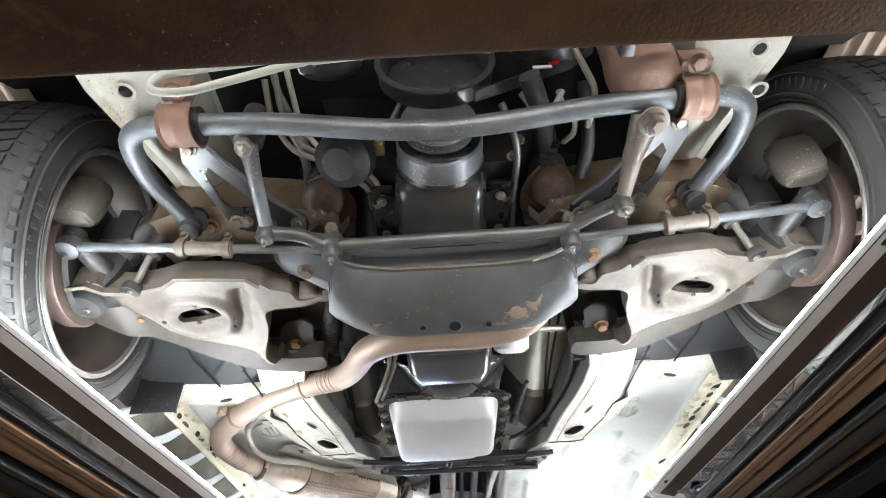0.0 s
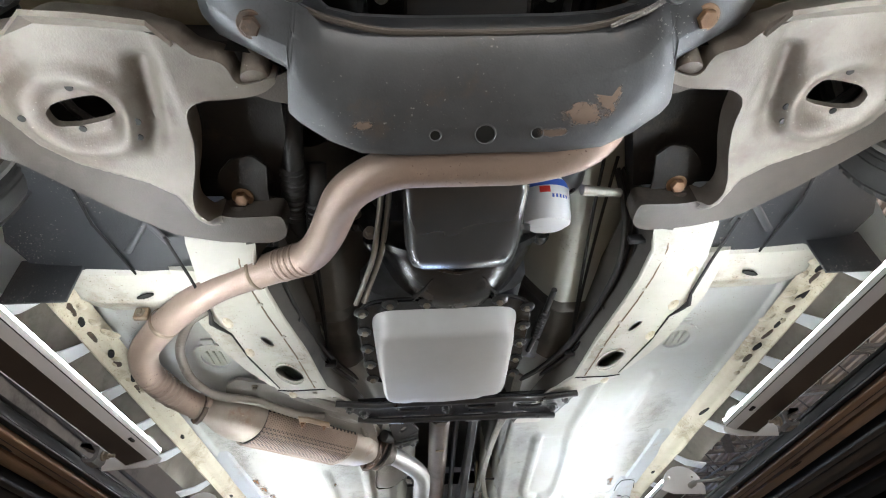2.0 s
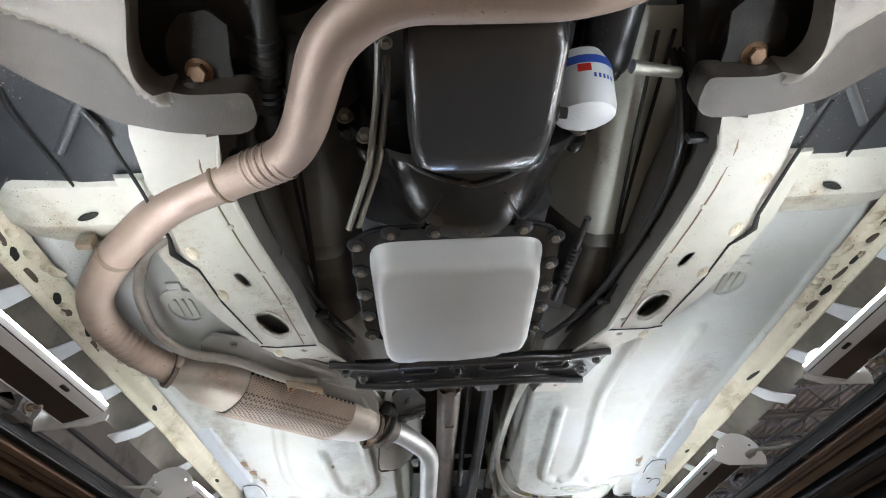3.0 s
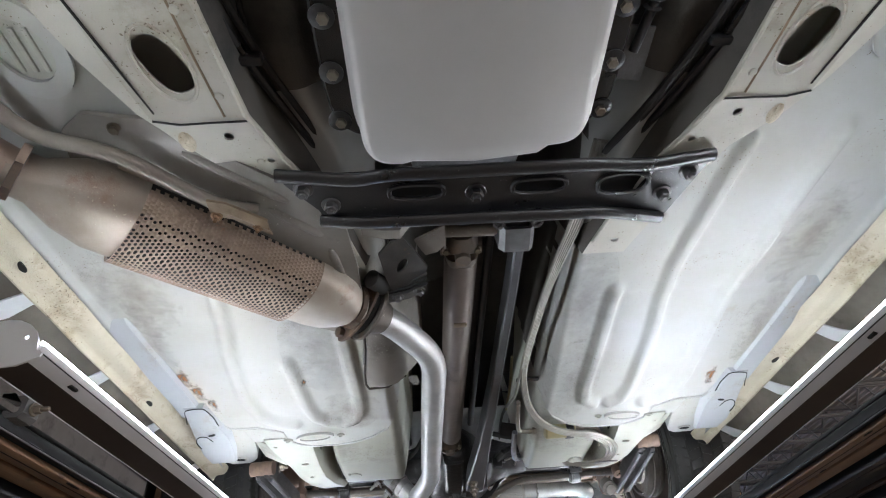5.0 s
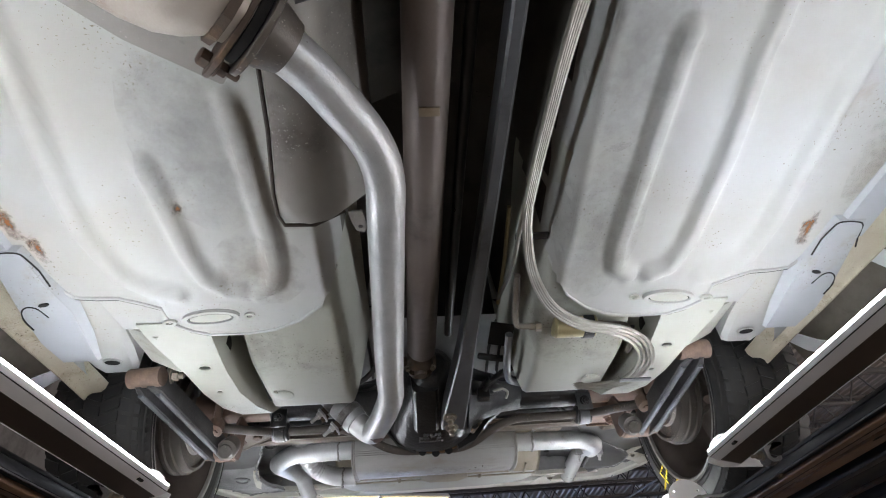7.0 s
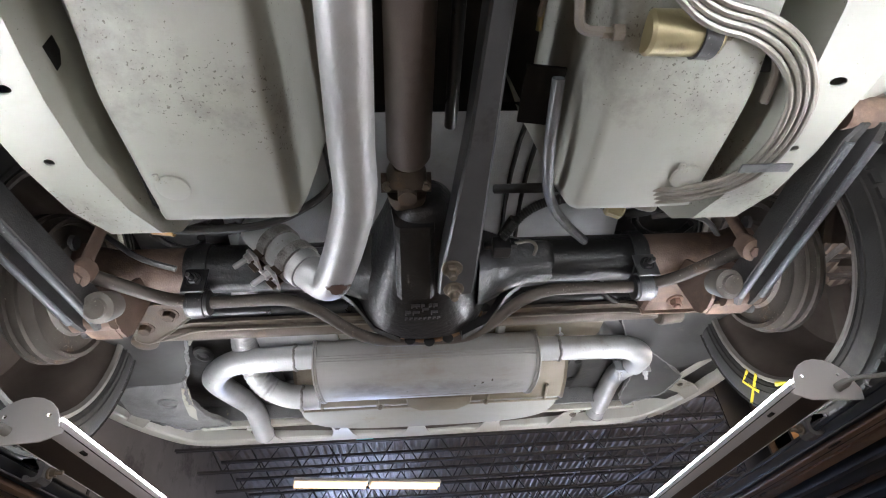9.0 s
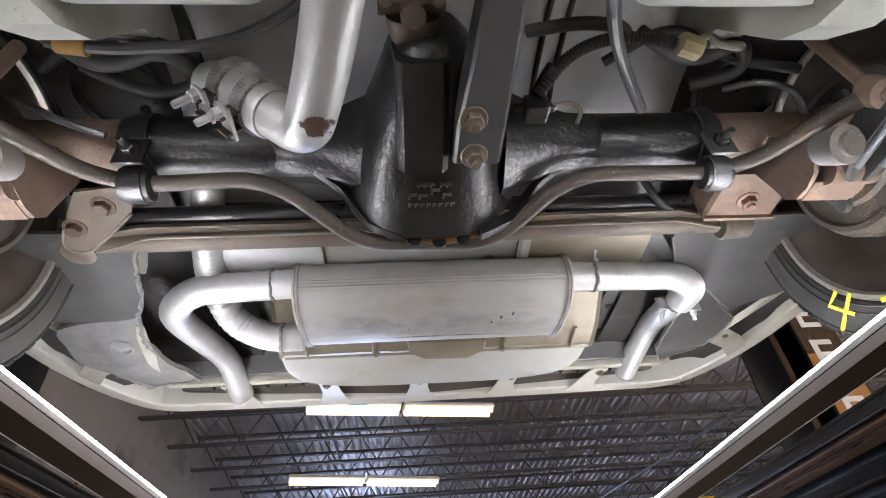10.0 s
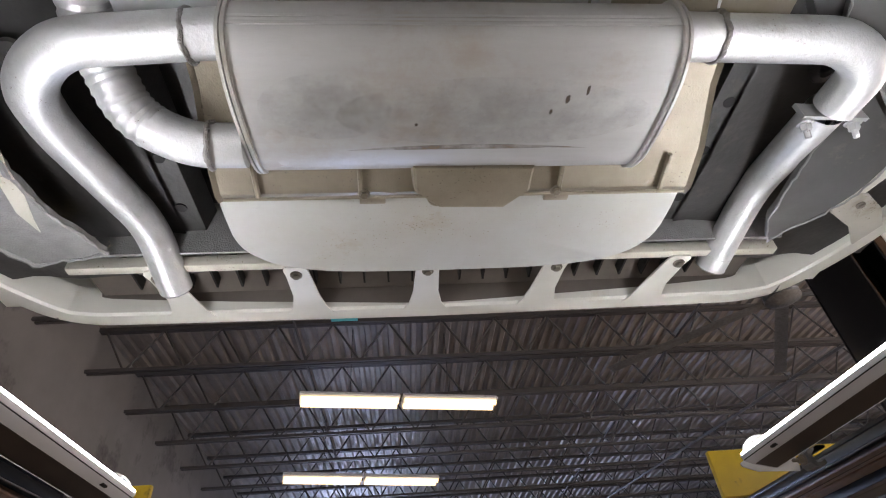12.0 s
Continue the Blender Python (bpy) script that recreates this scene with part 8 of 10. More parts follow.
hs = part("tunnel_heat_shield", tunnel_shield(), M_SHEET, car, "brown dusty heat shield beside the tunnel", 60)
part("shield_lip", sweep([V(-0.231, 2.40, 1.951), V(-0.237, 2.50, 1.935), V(-0.249, 2.60, 1.918), V(-0.250, 2.640, 1.912), V(-0.243, 2.660, 1.910), V(-0.20, 2.668, 1.916), V(-0.155, 2.668, 1.944)], 0.003, 8), M_SOOT, hs, "dark folded lip")
part("shield_tab", plate([(-0.150, 2.665), (-0.128, 2.662), (-0.122, 2.700), (-0.128, 2.712), (-0.140, 2.708), (-0.146, 2.69)], [loop_pts(-0.133, 2.698, 0.004, 0.004, 10)], 1.937, 0.003), M_SHEET, hs, "", 20)
HS_OUT = [(0.60, 2.02), (0.585, 1.93), (0.574, 1.893), (0.541, 1.872), (0.462, 1.875), (0.433, 1.879), (0.356, 1.946), (0.253, 2.028), (0.222, 2.085), (0.215, 2.20), (0.22, 2.36), (0.27, 2.42), (0.36, 2.36), (0.47, 2.26), (0.56, 2.13)]


def hs_z(x, y):
    return 1.919 + 0.016 * smooth01((x - 0.46) / 0.1) + 0.010 * smooth01((1.905 - y) / 0.03) + dent_noise(x, y, 9, 0.004)


hs2 = part("front_heat_shield", mirror(cut_sheet(HS_OUT, [], 0.010, hs_z, 0.008)), M_SHEET, car, "grey beige heat shield above the converter", 60)
for a, b in (((0.424, 1.928), (0.300, 2.031)), ((0.335, 2.045), (0.262, 2.115)), ((0.255, 2.15), (0.235, 2.33))):
    line = [V(-a[0], a[1], 0).lerp(V(-b[0], b[1], 0), k / 8) for k in range(9)]
    part("shield_bead", sweep([p + V(0, 0, hs_z(-p.x, p.y)) for p in line], [0.004] + [0.0085] * 7 + [0.004], 8, flat=0.5), M_SHEET, hs2)
for p in ((-0.50, 1.89, 1.930), (-0.27, 2.22, 1.919), (-0.25, 2.37, 1.919)):
    bolt(p, hs2, r=0.007, h=0.005)

MID_P = fillet([V(-0.213, 2.350, 1.922), V(-0.165, 2.405, 1.925), V(-0.083, 2.53, 1.912), V(-0.090, 2.66, 1.893), V(-0.108, 3.10, 1.866), V(-0.108, 3.18, 1.862), V(-0.136, 3.29, 1.858), V(-0.166, 3.378, 1.858), V(-0.205, 3.372, 1.888), V(-0.262, 3.376, 1.950)], [0, 0.03, 0.09, 0.02, 0.02, 0.04, 0.05, 0.045, 0.04, 0], 9)
mp_ = part("silver_exhaust_pipe", sweep(MID_P, 0.0288, 26), M_SILVER, car, "silver aluminized intermediate exhaust pipe")
rh = cut_sheet(loop_pts(-0.152, 3.347, 0.026, 0.020, 20), [], 0.004, lambda x, y: 1.8577 - math.sqrt(max(0.0292 ** 2 - (0.88 * (x + 0.152)) ** 2, 1e-5)))
part("rust_hole", rh, HOLE_FILM, mp_, "rusted through patch", 60)
JA, JB = V(-0.203, 3.372, 1.886), V(-0.268, 3.377, 1.957)
jd = (JB - JA).normalized()
jn = jd.cross(V(0, -1, 0)).normalized()
jn = jn if jn.x < 0 else -jn
part("joint_sleeve", sweep([JA, JA + jd * 0.004, JB - jd * 0.004, JB], [0.0305, 0.0325, 0.0325, 0.0305], 26), M_SILVER, mp_, "scaled silver joint sleeve")
jc = part("pipe_clamp", lathe([(0.033, -0.011), (0.0365, -0.010), (0.0365, 0.010), (0.033, 0.011)], aim(JA.lerp(JB, 0.30), jd), 28, False), M_WELD, car, "rusty band clamps with silver studs on the joint", 30)
part("clamp_band", lathe([(0.033, -0.011), (0.0365, -0.010), (0.0365, 0.010), (0.033, 0.011)], aim(JA.lerp(JB, 0.82), jd), 28, False), M_WELD, jc, "", 30)
for t in (0.30, 0.82):
    c = JA.lerp(JB, t)
    for k in (-1, 1):
        part("clamp_ear", loft([[c + jd * u + V(0, k * w, 0) + jn * h for u, w in ((-0.010, 0.010), (0.010, 0.010), (0.010, 0.0135), (-0.010, 0.0135))] for h in (0.030, 0.056)]), M_MOUNT, jc, "", 20)
    part("clamp_saddle", loft([[c + jd * u + V(0, w, 0) + jn * h for u, w in ((-0.012, -0.022), (0.012, -0.022), (0.012, 0.022), (-0.012, 0.022))] for h in (0.044, 0.048)]), M_SILVER, jc, "bright saddle plate", 20)
    bolt(tuple(c + jn * 0.048 + V(0, -0.016, 0)), jc, tuple(jn), 0.0085, 0.009, M_SILVER, stud=0.022)
OV = fillet([V(-0.262, 3.376, 1.95), V(-0.303, 3.405, 1.998), V(-0.318, 3.445, 2.055), V(-0.338, 3.50, 2.106), V(-0.37, 3.58, 2.106), V(-0.405, 3.69, 2.06), V(-0.425, 3.78, 2.045), V(-0.448, 3.885, 2.035), V(-0.41, 3.965, 1.975), V(-0.34, 3.99, 1.953), V(-0.272, 3.992, 1.954)], [0, 0.04, 0.04, 0.04, 0.05, 0.06, 0.05, 0.07, 0.06, 0.03, 0], 9)


def resample(pts, step):
    out, left = [pts[0]], step
    for a, b in zip(pts, pts[1:]):
        d = (b - a).length
        while left <= d:
            out.append(a.lerp(b, left / d))
            left += step
        left -= d
    return out + [pts[-1]]


OV = resample(OV, 0.0035)
ov = part("over_axle_pipe", sweep(OV, [0.0295 + (0.0011 * math.sin(i * 1.75) if (20 < i < 60 or 150 < i < len(OV) - 34) else 0) for i in range(len(OV))], 24), M_SILVER, car, "silver crimp bent pipe over the axle")

# muffler
mc = V(-0.006, 3.942, 1.996)


def msec(x, a, b, n=40):
    return [V(x, mc.y + yy * math.cos(0.12) - zz * math.sin(0.12), mc.z + yy * math.sin(0.12) + zz * math.cos(0.12)) for yy, zz in loop_pts(0, 0, a, b, n, 2.6)]


muf = part("muffler", loft([msec(-0.271, 0.114, 0.057), msec(-0.267, 0.120, 0.062), msec(0.269, 0.120, 0.062), msec(0.273, 0.114, 0.057)]), M_MUFF, car, "brushed steel transverse oval muffler", 40)
for x in (-0.265, 0.268):
    bm = loft([msec(x - 0.006, 0.118, 0.060), msec(x - 0.005, 0.124, 0.066), msec(x - 0.001, 0.1245, 0.0665), msec(x, 0.1205, 0.0625), msec(x + 0.001, 0.1245, 0.0665), msec(x + 0.005, 0.124, 0.066), msec(x + 0.006, 0.118, 0.060)], True, False)
    part("muffler_seam", bm, M_MUFF, muf, "rolled end seam")
for dz in (0.0, 0.006, 0.012):
    part("fold_line", sweep([V(-0.259, 3.825 + dz * 0.25, 1.975 - dz), V(0.262, 3.825 + dz * 0.25, 1.975 - dz)], 0.0022, 6), M_MUFF, muf)
part("end_bulge", lathe([(0.052, -0.008), (0.046, -0.002), (0.03, 0.0012), (0.012, 0.002)], aim((-0.228, 3.989, 1.9432), (0, 0.24, -1)) @ Matrix.Diagonal((0.62, 1.0, 1, 1)), 28), M_MUFF, muf)
for cx, cy, a, b, film in ((0.02, 4.022, 0.24, 0.040, BURN_FILM), (-0.12, 4.030, 0.13, 0.030, BURN_FILM), (0.05, 3.93, 0.20, 0.055, GREY_FILM), (-0.16, 3.92, 0.08, 0.05, GREY_FILM), (0.135, 3.905, 0.004, 0.009, DRIP_FILM), (0.118, 3.925, 0.003, 0.006, DRIP_FILM), (-0.05, 3.945, 0.003, 0.004, DRIP_FILM), (0.158, 3.892, 0.003, 0.010, DRIP_FILM)):
    def belly(x, y):
        u = min(max((y - mc.y) / 0.1195, -0.98), 0.98)
        return mc.z + 0.12 * (y - mc.y) - 0.0632 * (1 - abs(u) ** 2.6) ** (1 / 2.6)

    part("muffler_stain", cut_sheet(loop_pts(cx, cy, a, b, 22), [], min(0.008, b * 0.4), belly), film, muf, "", 60)
LP = fillet([V(-0.255, 3.857, 1.996), V(-0.47, 3.872, 1.998), V(-0.525, 3.92, 1.988), V(-0.535, 3.998, 2.005), V(-0.505, 4.24, 2.045), V(-0.497, 4.375, 2.008)], [0, 0.08, 0.06, 0.06, 0.05, 0], 10)
lpipe = part("tail_pipe", sweep(LP, 0.0295, 24, cap=False), M_SILVER, car, "silver tail pipe")
RP = fillet([V(0.262, 3.857, 1.989), V(0.50, 3.860, 1.986), V(0.552, 3.892, 1.979), V(0.55, 3.962, 1.987)], [0, 0.05, 0.045, 0], 10)
rpipe = part("tail_pipe", sweep(RP, 0.0295, 24), M_SILVER, car, "silver tail pipe")
RT = fillet([V(0.55, 3.972, 1.996), V(0.585, 4.20, 2.068), V(0.56, 4.375, 2.02)], [0, 0.06, 0], 10)
rt = part("tail_pipe_tip", sweep(RT, 0.0285, 24, cap=False), M_SILVER, car, "silver tail pipe tip")
for p, d, own in ((V(-0.315, 3.8625, 1.997), V(1, 0, 0), lpipe), (V(0.325, 3.857, 1.9885), V(1, 0, 0), rpipe), (V(-0.315, 3.988, 1.950), V(1, 0.1, 0), ov)):
    Mw = aim(p, d)
    pts = [Mw @ V(0.0302 * math.cos(a), 0.0302 * math.sin(a), 0.0045 * noise.noise(V(2 * math.cos(a), 2 * math.sin(a), p.x * 9))) for a in (2 * math.pi * k / 72 for k in range(73))]
    part("weld_bead", sweep(pts, [0.0034 + 0.0016 * noise.noise(V(k * 0.9, p.x * 7, 0)) for k in range(73)], 7), M_WELD, own, "lumpy weld bead")
for p, d in ((V(-0.497, 4.374, 2.008), V(0.05, 1, -0.27)), (V(0.56, 4.374, 2.02), V(-0.15, 1, -0.25))):
    part("pipe_mouth", lathe([(0.0285, -0.03), (0.0262, -0.03), (0.0262, 0.002), (0.0295, 0.002)], aim(p, d), 24, False), M_SILVER, lpipe)
    part("soot", lathe([(0.026, 0), (0.026, 0.001)], aim(p - d.normalized() * 0.03, d), 20), M_DARK, lpipe)
fg = part("pipe_flange", loft([[V(x, y, z) for x, z in ((0.503, 1.962 + dz), (0.597, 1.955 + dz), (0.597, 1.985 + dz), (0.503, 1.992 + dz))] for y, dz in ((3.968, 0.012), (3.975, 0.014))]), M_SILVER, car, "silver two-bolt flange", 20)
for x in (0.513, 0.587):
    bolt((x, 3.983, 1.977), fg, (0, 0.45, -1), 0.008, 0.010, M_SILVER, stud=0.012)


# ---- transmission crossmember and driveline ----
def tx_member():
    out = [(-0.305, 1.972), (-0.19, 1.985), (-0.15, 1.975), (0.17, 1.975), (0.24, 1.985), (0.345, 1.972), (0.345, 1.99), (0.31, 2.098), (0.30, 2.105), (0.20, 2.075), (-0.20, 2.068), (-0.25, 2.072), (-0.255, 2.05), (-0.295, 1.995)]
    holes = [loop_pts(-0.102, 2.02, 0.042, 0.016, 20, 3), loop_pts(0.088, 2.02, 0.042, 0.016, 20, 3), loop_pts(0.22, 2.025, 0.040, 0.022, 20, 2.6)]
    ob = cpart("transmission_crossmember", plate(out, holes, 1.914, 0.005), M_BLACK, "black transmission crossmember with oval holes", 25)
    for pts in ([V(-0.305, 1.972, 1.912), V(-0.19, 1.984, 1.906), V(-0.15, 1.974, 1.904), V(0.17, 1.974, 1.904), V(0.24, 1.984, 1.906), V(0.345, 1.972, 1.91)], [V(-0.255, 2.07, 1.911), V(-0.20, 2.07, 1.902), V(0.20, 2.076, 1.902), V(0.302, 2.105, 1.91)]):
        part("rolled_edge", sweep(fillet(pts, 0.03), 0.011, 10, flat=0.8), M_BLACK, ob, "rolled edge")
    # black sheet standing for the shade in the channel
    part("member_inside", box(-0.25, 0.29, 1.99, 2.06, 1.929, 1.933, 0.001), M_DARK, ob, "black sheet for the shade inside the channel", 0)
    for h in holes:
        lp = [V(x, y, 1.9125) for x, y in h]
        part("hole_lip", sweep(lp + lp[:1], 0.004, 6), M_BLACK, ob)
    for x, y in ((-0.271, 2.003), (-0.235, 2.038), (0.29, 2.05), (0.318, 2.005)):
        bolt((x, y, 1.914), ob, (0, 0, -1), 0.0105, 0.011, M_LINK, stud=0.004)
    bolt((-0.011, 2.026, 1.914), ob, (0, 0, -1), 0.0115, 0.012, M_BLACK, stud=0.006)


tx_member()
uprof = ((0.040, 2.0), (0.044, 1.968), (0.054, 1.958), (0.100, 1.958), (0.108, 1.966), (0.112, 2.0), (0.106, 2.0), (0.102, 1.971), (0.097, 1.965), (0.058, 1.965), (0.050, 1.972), (0.046, 2.0))
tm = part("torque_arm_mount", loft([[V(x + dx, y, z) for x, z in uprof] for y, dx in ((2.168, 0.0), (2.20, 0.002), (2.232, 0.003))]), M_CASE, car, "bare steel torque arm mount cup", 20)
for x in (0.038, 0.106):
    part("mount_ear", loft([[V(x, y, z0), V(x + 0.006, y, z0), V(x + 0.006, y, 2.03), V(x, y, 2.03)] for y, z0 in ((2.095, 1.985), (2.13, 1.968), (2.170, 1.960))]), M_CASE, tm, "", 20)
    bolt((x + 0.003, 2.150, 1.958), tm, (0, -0.3, -1), 0.008, 0.008, M_LINK, stud=0.006)
part("mount_rubber", box(0.052, 0.098, 2.10, 2.19, 1.975, 2.01, 0.006), M_RUBBER, tm)
tail = part("tail_shaft_housing", sweep([V(-0.02, 2.08, 2.02), V(-0.02, 2.17, 2.015), V(-0.02, 2.20, 2.012)], [0.045, 0.036, 0.028], 20), M_OILY, car, "oily tail shaft housing")
for y, z in ((2.134, 1.983), (2.187, 1.980)):
    part("cross_tube", sweep([V(-0.066, y, z), V(-0.06, y, z), V(0.036, y + 0.003, z), V(0.042, y + 0.003, z)], [0.009, 0.0115, 0.0115, 0.009], 14), M_ARM, car, "tan tube behind the crossmember")
ts = part("tan_strap", plate([(-0.112, 2.195), (-0.085, 2.168), (-0.058, 2.140), (-0.056, 2.20), (-0.070, 2.225), (-0.092, 2.240), (-0.100, 2.225)], [], 0, 0.004, fn=lambda x, y: 1.962 - 0.22 * (x + 0.085) + 0.12 * (y - 2.19)), M_ARM, car, "bent tan strap behind the crossmember", 20)
part("strap_fold", loft([[V(x, y, z), V(x + 0.003, y, z), V(x + 0.003, y, z + 0.05), V(x, y, z + 0.05)] for x, y, z in ((-0.060, 2.12, 1.955), (-0.058, 2.17, 1.955), (-0.057, 2.21, 1.958))]), M_ARM, ts, "", 20)
part("mount_bracket", loft([[V(x, y, z - o), V(x, y + 0.004, z - o - 0.004), V(x, y + 0.03, z - o), V(x, y + 0.03, z + 0.004 - o)] for x, y, z, o in ((-0.20, 2.115, 1.942, 0.0), (-0.165, 2.125, 1.945, 0.004), (-0.135, 2.130, 1.950, 0.006), (-0.112, 2.105, 1.958, 0.0))]), M_SHEET, car, "pale bent shield bracket", 20)

ds = part("drive_shaft", sweep([V(-0.02, 2.29, 2.012), V(-0.02, 2.30, 2.012), V(-0.036, 3.238, 2.010), V(-0.036, 3.253, 2.010)], [0.026, 0.0345, 0.0345, 0.027], 28), M_SHAFT, car, "brown steel drive shaft")
part("balance_weight", box(-0.035, -0.005, 2.50, 2.515, 1.975, 1.9785, 0.0008), M_TAN, ds)
for y, jx in ((2.262, -0.02), (3.296, -0.040)):
    j = part("universal_joint", sweep([V(jx - 0.042, y, 2.006), V(jx + 0.040, y, 2.006)], 0.0165, 16), M_ROD, ds, "brown greasy universal joint")
    part("joint_yoke", loft([[V(jx + x * w, yy, 2.008 + z * w) for x, z in loop_pts(0, 0, 1, 1, 18, 3)] for yy, w in ((y - 0.04, 0.022), (y - 0.025, 0.03), (y - 0.012, 0.034))]), M_ROD, ds)
    part("joint_yoke", loft([[V(jx + x * w, yy, 2.008 + z * w) for x, z in loop_pts(0, 0, 1, 1, 18, 3)] for yy, w in ((y + 0.012, 0.034), (y + 0.03, 0.032), (y + 0.045, 0.027))]), M_ROD, ds)
    part("cross_cap", sweep([V(jx, y, 1.966), V(jx, y, 2.05)], 0.0155, 16), M_ROD, ds)
    for x in (jx - 0.032, jx + 0.030):
        bolt((x, y - 0.012, 1.985), ds, (0, -0.4, -1), 0.006, 0.008, M_BOLT)


def torque_arm():
    secs = []
    for y, x, w, z in ((2.20, 0.090, 0.010, 1.975), (2.4, 0.087, 0.0105, 1.965), (2.8, 0.077, 0.0125, 1.948), (3.15, 0.063, 0.019, 1.925), (3.33, 0.050, 0.027, 1.905), (3.40, 0.043, 0.031, 1.894), (3.455, 0.040, 0.031, 1.888)):
        h = 0.05
        secs.append([V(x - w, y, z + h), V(x - w, y, z + 0.004), V(x - w + 0.004, y, z), V(x + w - 0.004, y, z), V(x + w, y, z + 0.004), V(x + w, y, z + h), V(x + w - 0.004, y, z + h), V(x + w - 0.005, y, z + 0.007), V(x - w + 0.005, y, z + 0.007), V(x - w + 0.004, y, z + h)])
    ob = cpart("torque_arm", loft(secs), M_TORQ, "long grey black channel torque arm", 25)
    for p in ((0.031, 3.388, 1.8945), (0.036, 3.442, 1.8895)):
        bolt(p, ob, (0, -0.15, -1), 0.0125, 0.011, M_BOLT, stud=0.012)


torque_arm()
part("parking_brake_rod", sweep([V(0.04, 2.25, 2.03), V(0.035, 2.6, 2.03), V(0.03, 3.2, 2.03)], 0.010, 10), M_BLACK, car, "black rod beside the drive shaft")

# ---- rear axle ----
AY, AZ = 3.53, 2.018
DX = 0.0


def axle():
    tube = cpart("rear_axle", sweep([V(-0.46, AY, AZ), V(0.0, AY, AZ)], 0.0465, 28), M_OILY, "oily black rear axle tubes and housing", 40)
    part("axle_tube", sweep([V(0.001, AY + 0.004, AZ), V(0.44, AY + 0.004, AZ)], 0.0475, 28), M_OILY, tube)
    for ends in ((-0.46, -0.60, -0.66), (0.44, 0.60, 0.66)):
        part("axle_end", sweep([V(x, AY, AZ) for x in ends], [0.0435, 0.0435, 0.06], 24), M_RUST, tube, "brown rusted axle end")
    # differential casting
    secs = []
    for y, w, zb, zt, p in ((3.328, 0.034, 1.975, 2.05, 2.2), (3.34, 0.046, 1.962, 2.06, 2.4), (3.36, 0.058, 1.945, 2.08, 2.6), (3.42, 0.080, 1.918, 2.10, 2.6), (3.48, 0.105, 1.898, 2.12, 2.5), (3.54, 0.124, 1.886, 2.125, 2.4), (3.585, 0.130, 1.884, 2.12, 2.4), (3.60, 0.132, 1.884, 2.12, 2.4), (3.605, 0.118, 1.892, 2.11, 2.4), (3.65, 0.095, 1.905, 2.10, 2.3), (3.675, 0.06, 1.94, 2.06, 2.2)):
        zc, h = (zb + zt) / 2, (zt - zb) / 2
        secs.append([V(x * w - 0.016, y, zc + z * h) for x, z in loop_pts(0, 0, 1, 1, 36, p)])
    d = part("differential", loft(secs), M_OILY, tube, "oily black differential casting", 50)
    for s in (-1, 1):
        web = loft([[V(s * x, AY - r, AZ), V(s * x, AY - r * 0.7, AZ - r * 0.7), V(s * x, AY, AZ - r), V(s * x, AY + r * 0.7, AZ - r * 0.7), V(s * x, AY + r, AZ), V(s * x, AY, AZ + r)] for x, r in ((0.09, 0.10), (0.14, 0.075), (0.19, 0.058), (0.235, 0.054), (0.245, 0.047))])
        part("axle_boss", web, M_OILY, tube, "", 50)
        part("edge_web", loft([[V(s * x, y, z), V(s * x, y + 0.012, z - 0.003), V(s * x, y + 0.016, z + 0.02), V(s * x, y, z + 0.02)] for x, y, z in ((0.06, 3.595, 1.885), (0.11, 3.585, 1.905), (0.15, 3.55, 1.945), (0.20, 3.52, 1.972))]), M_OILY, tube, "", 30)
    for k in range(9):
        a = radians(202 + 17 * k)
        c = V(0.128 * math.cos(a) - 0.004, 3.607, 2.0 + 0.118 * math.sin(a))
        bolt(tuple(c), tube, (0, 1, -0.1), 0.0075, 0.006, M_OILY)
    part("cover_gasket", lathe([(0.118, 0), (0.128, 0.002), (0.128, 0.006)], aim((-0.004, 3.607, 2.0), (0, 1, 0)) @ Matrix.Diagonal((1, 0.92, 1, 1)), 40, False), M_RBOLT, tube)
    # cast marks that cannot be read
    part("case_slab", loft([[V(-0.062, y, z + 0.008), V(-0.054, y, z), V(-0.004, y, z), V(0.004, y, z + 0.008), V(0.010, y, z + 0.05), V(-0.068, y, z + 0.05)] for y, z in ((3.345, 1.948), (3.357, 1.940), (3.45, 1.897), (3.475, 1.893), (3.482, 1.905))]), M_OILY, tube, "flat raised pad of the casting", 30)
    rows = ((3.497, ((-0.034, 0.004), (-0.026, 0.0035), (-0.017, 0.0035), (-0.003, 0.003), (0.006, 0.004))), (3.516, ((-0.044, 0.0055), (-0.029, 0.0065), (0.004, 0.006))), (3.531, tuple((-0.047 + 0.0085 * k, 0.003) for k in range(8))), (3.508, ((-0.012, 0.006),)))
    for y, cols in rows:
        for x, w in cols:
            z = 1.8925 - (y - 3.49) * 0.10
            h = 0.0042 if w > 0.005 else 0.003
            part("cast_mark", join(box(x - w, x + w, y - h, y - h + 0.0022, z - 0.002, z + 0.006, 0.0005), box(x - w, x - w + 0.0024, y - h + 0.003, y + h, z - 0.002, z + 0.006, 0.0005)), M_CASE, tube)
    # sway bar clamps on the tubes
    for s in (1, -1):
        x = 0.418 if s > 0 else -0.429
        cl_ = part("axle_clamp", lathe([(0.047, -0.013), (0.0515, -0.012), (0.0515, 0.012), (0.047, 0.013)], aim((x, AY, AZ), (1, 0, 0)), 26, False), M_BLACK, car, "black axle clamp holding the rear sway bar")
        part("bar_bushing", lathe([(0.012, -0.023), (0.024, -0.020), (0.025, -0.004), (0.0225, 0.0), (0.025, 0.004), (0.024, 0.020), (0.012, 0.023)], aim((x, 3.528, 1.938), (1, 0, 0)), 24), M_BLACK, cl_, "ribbed rubber bushing")
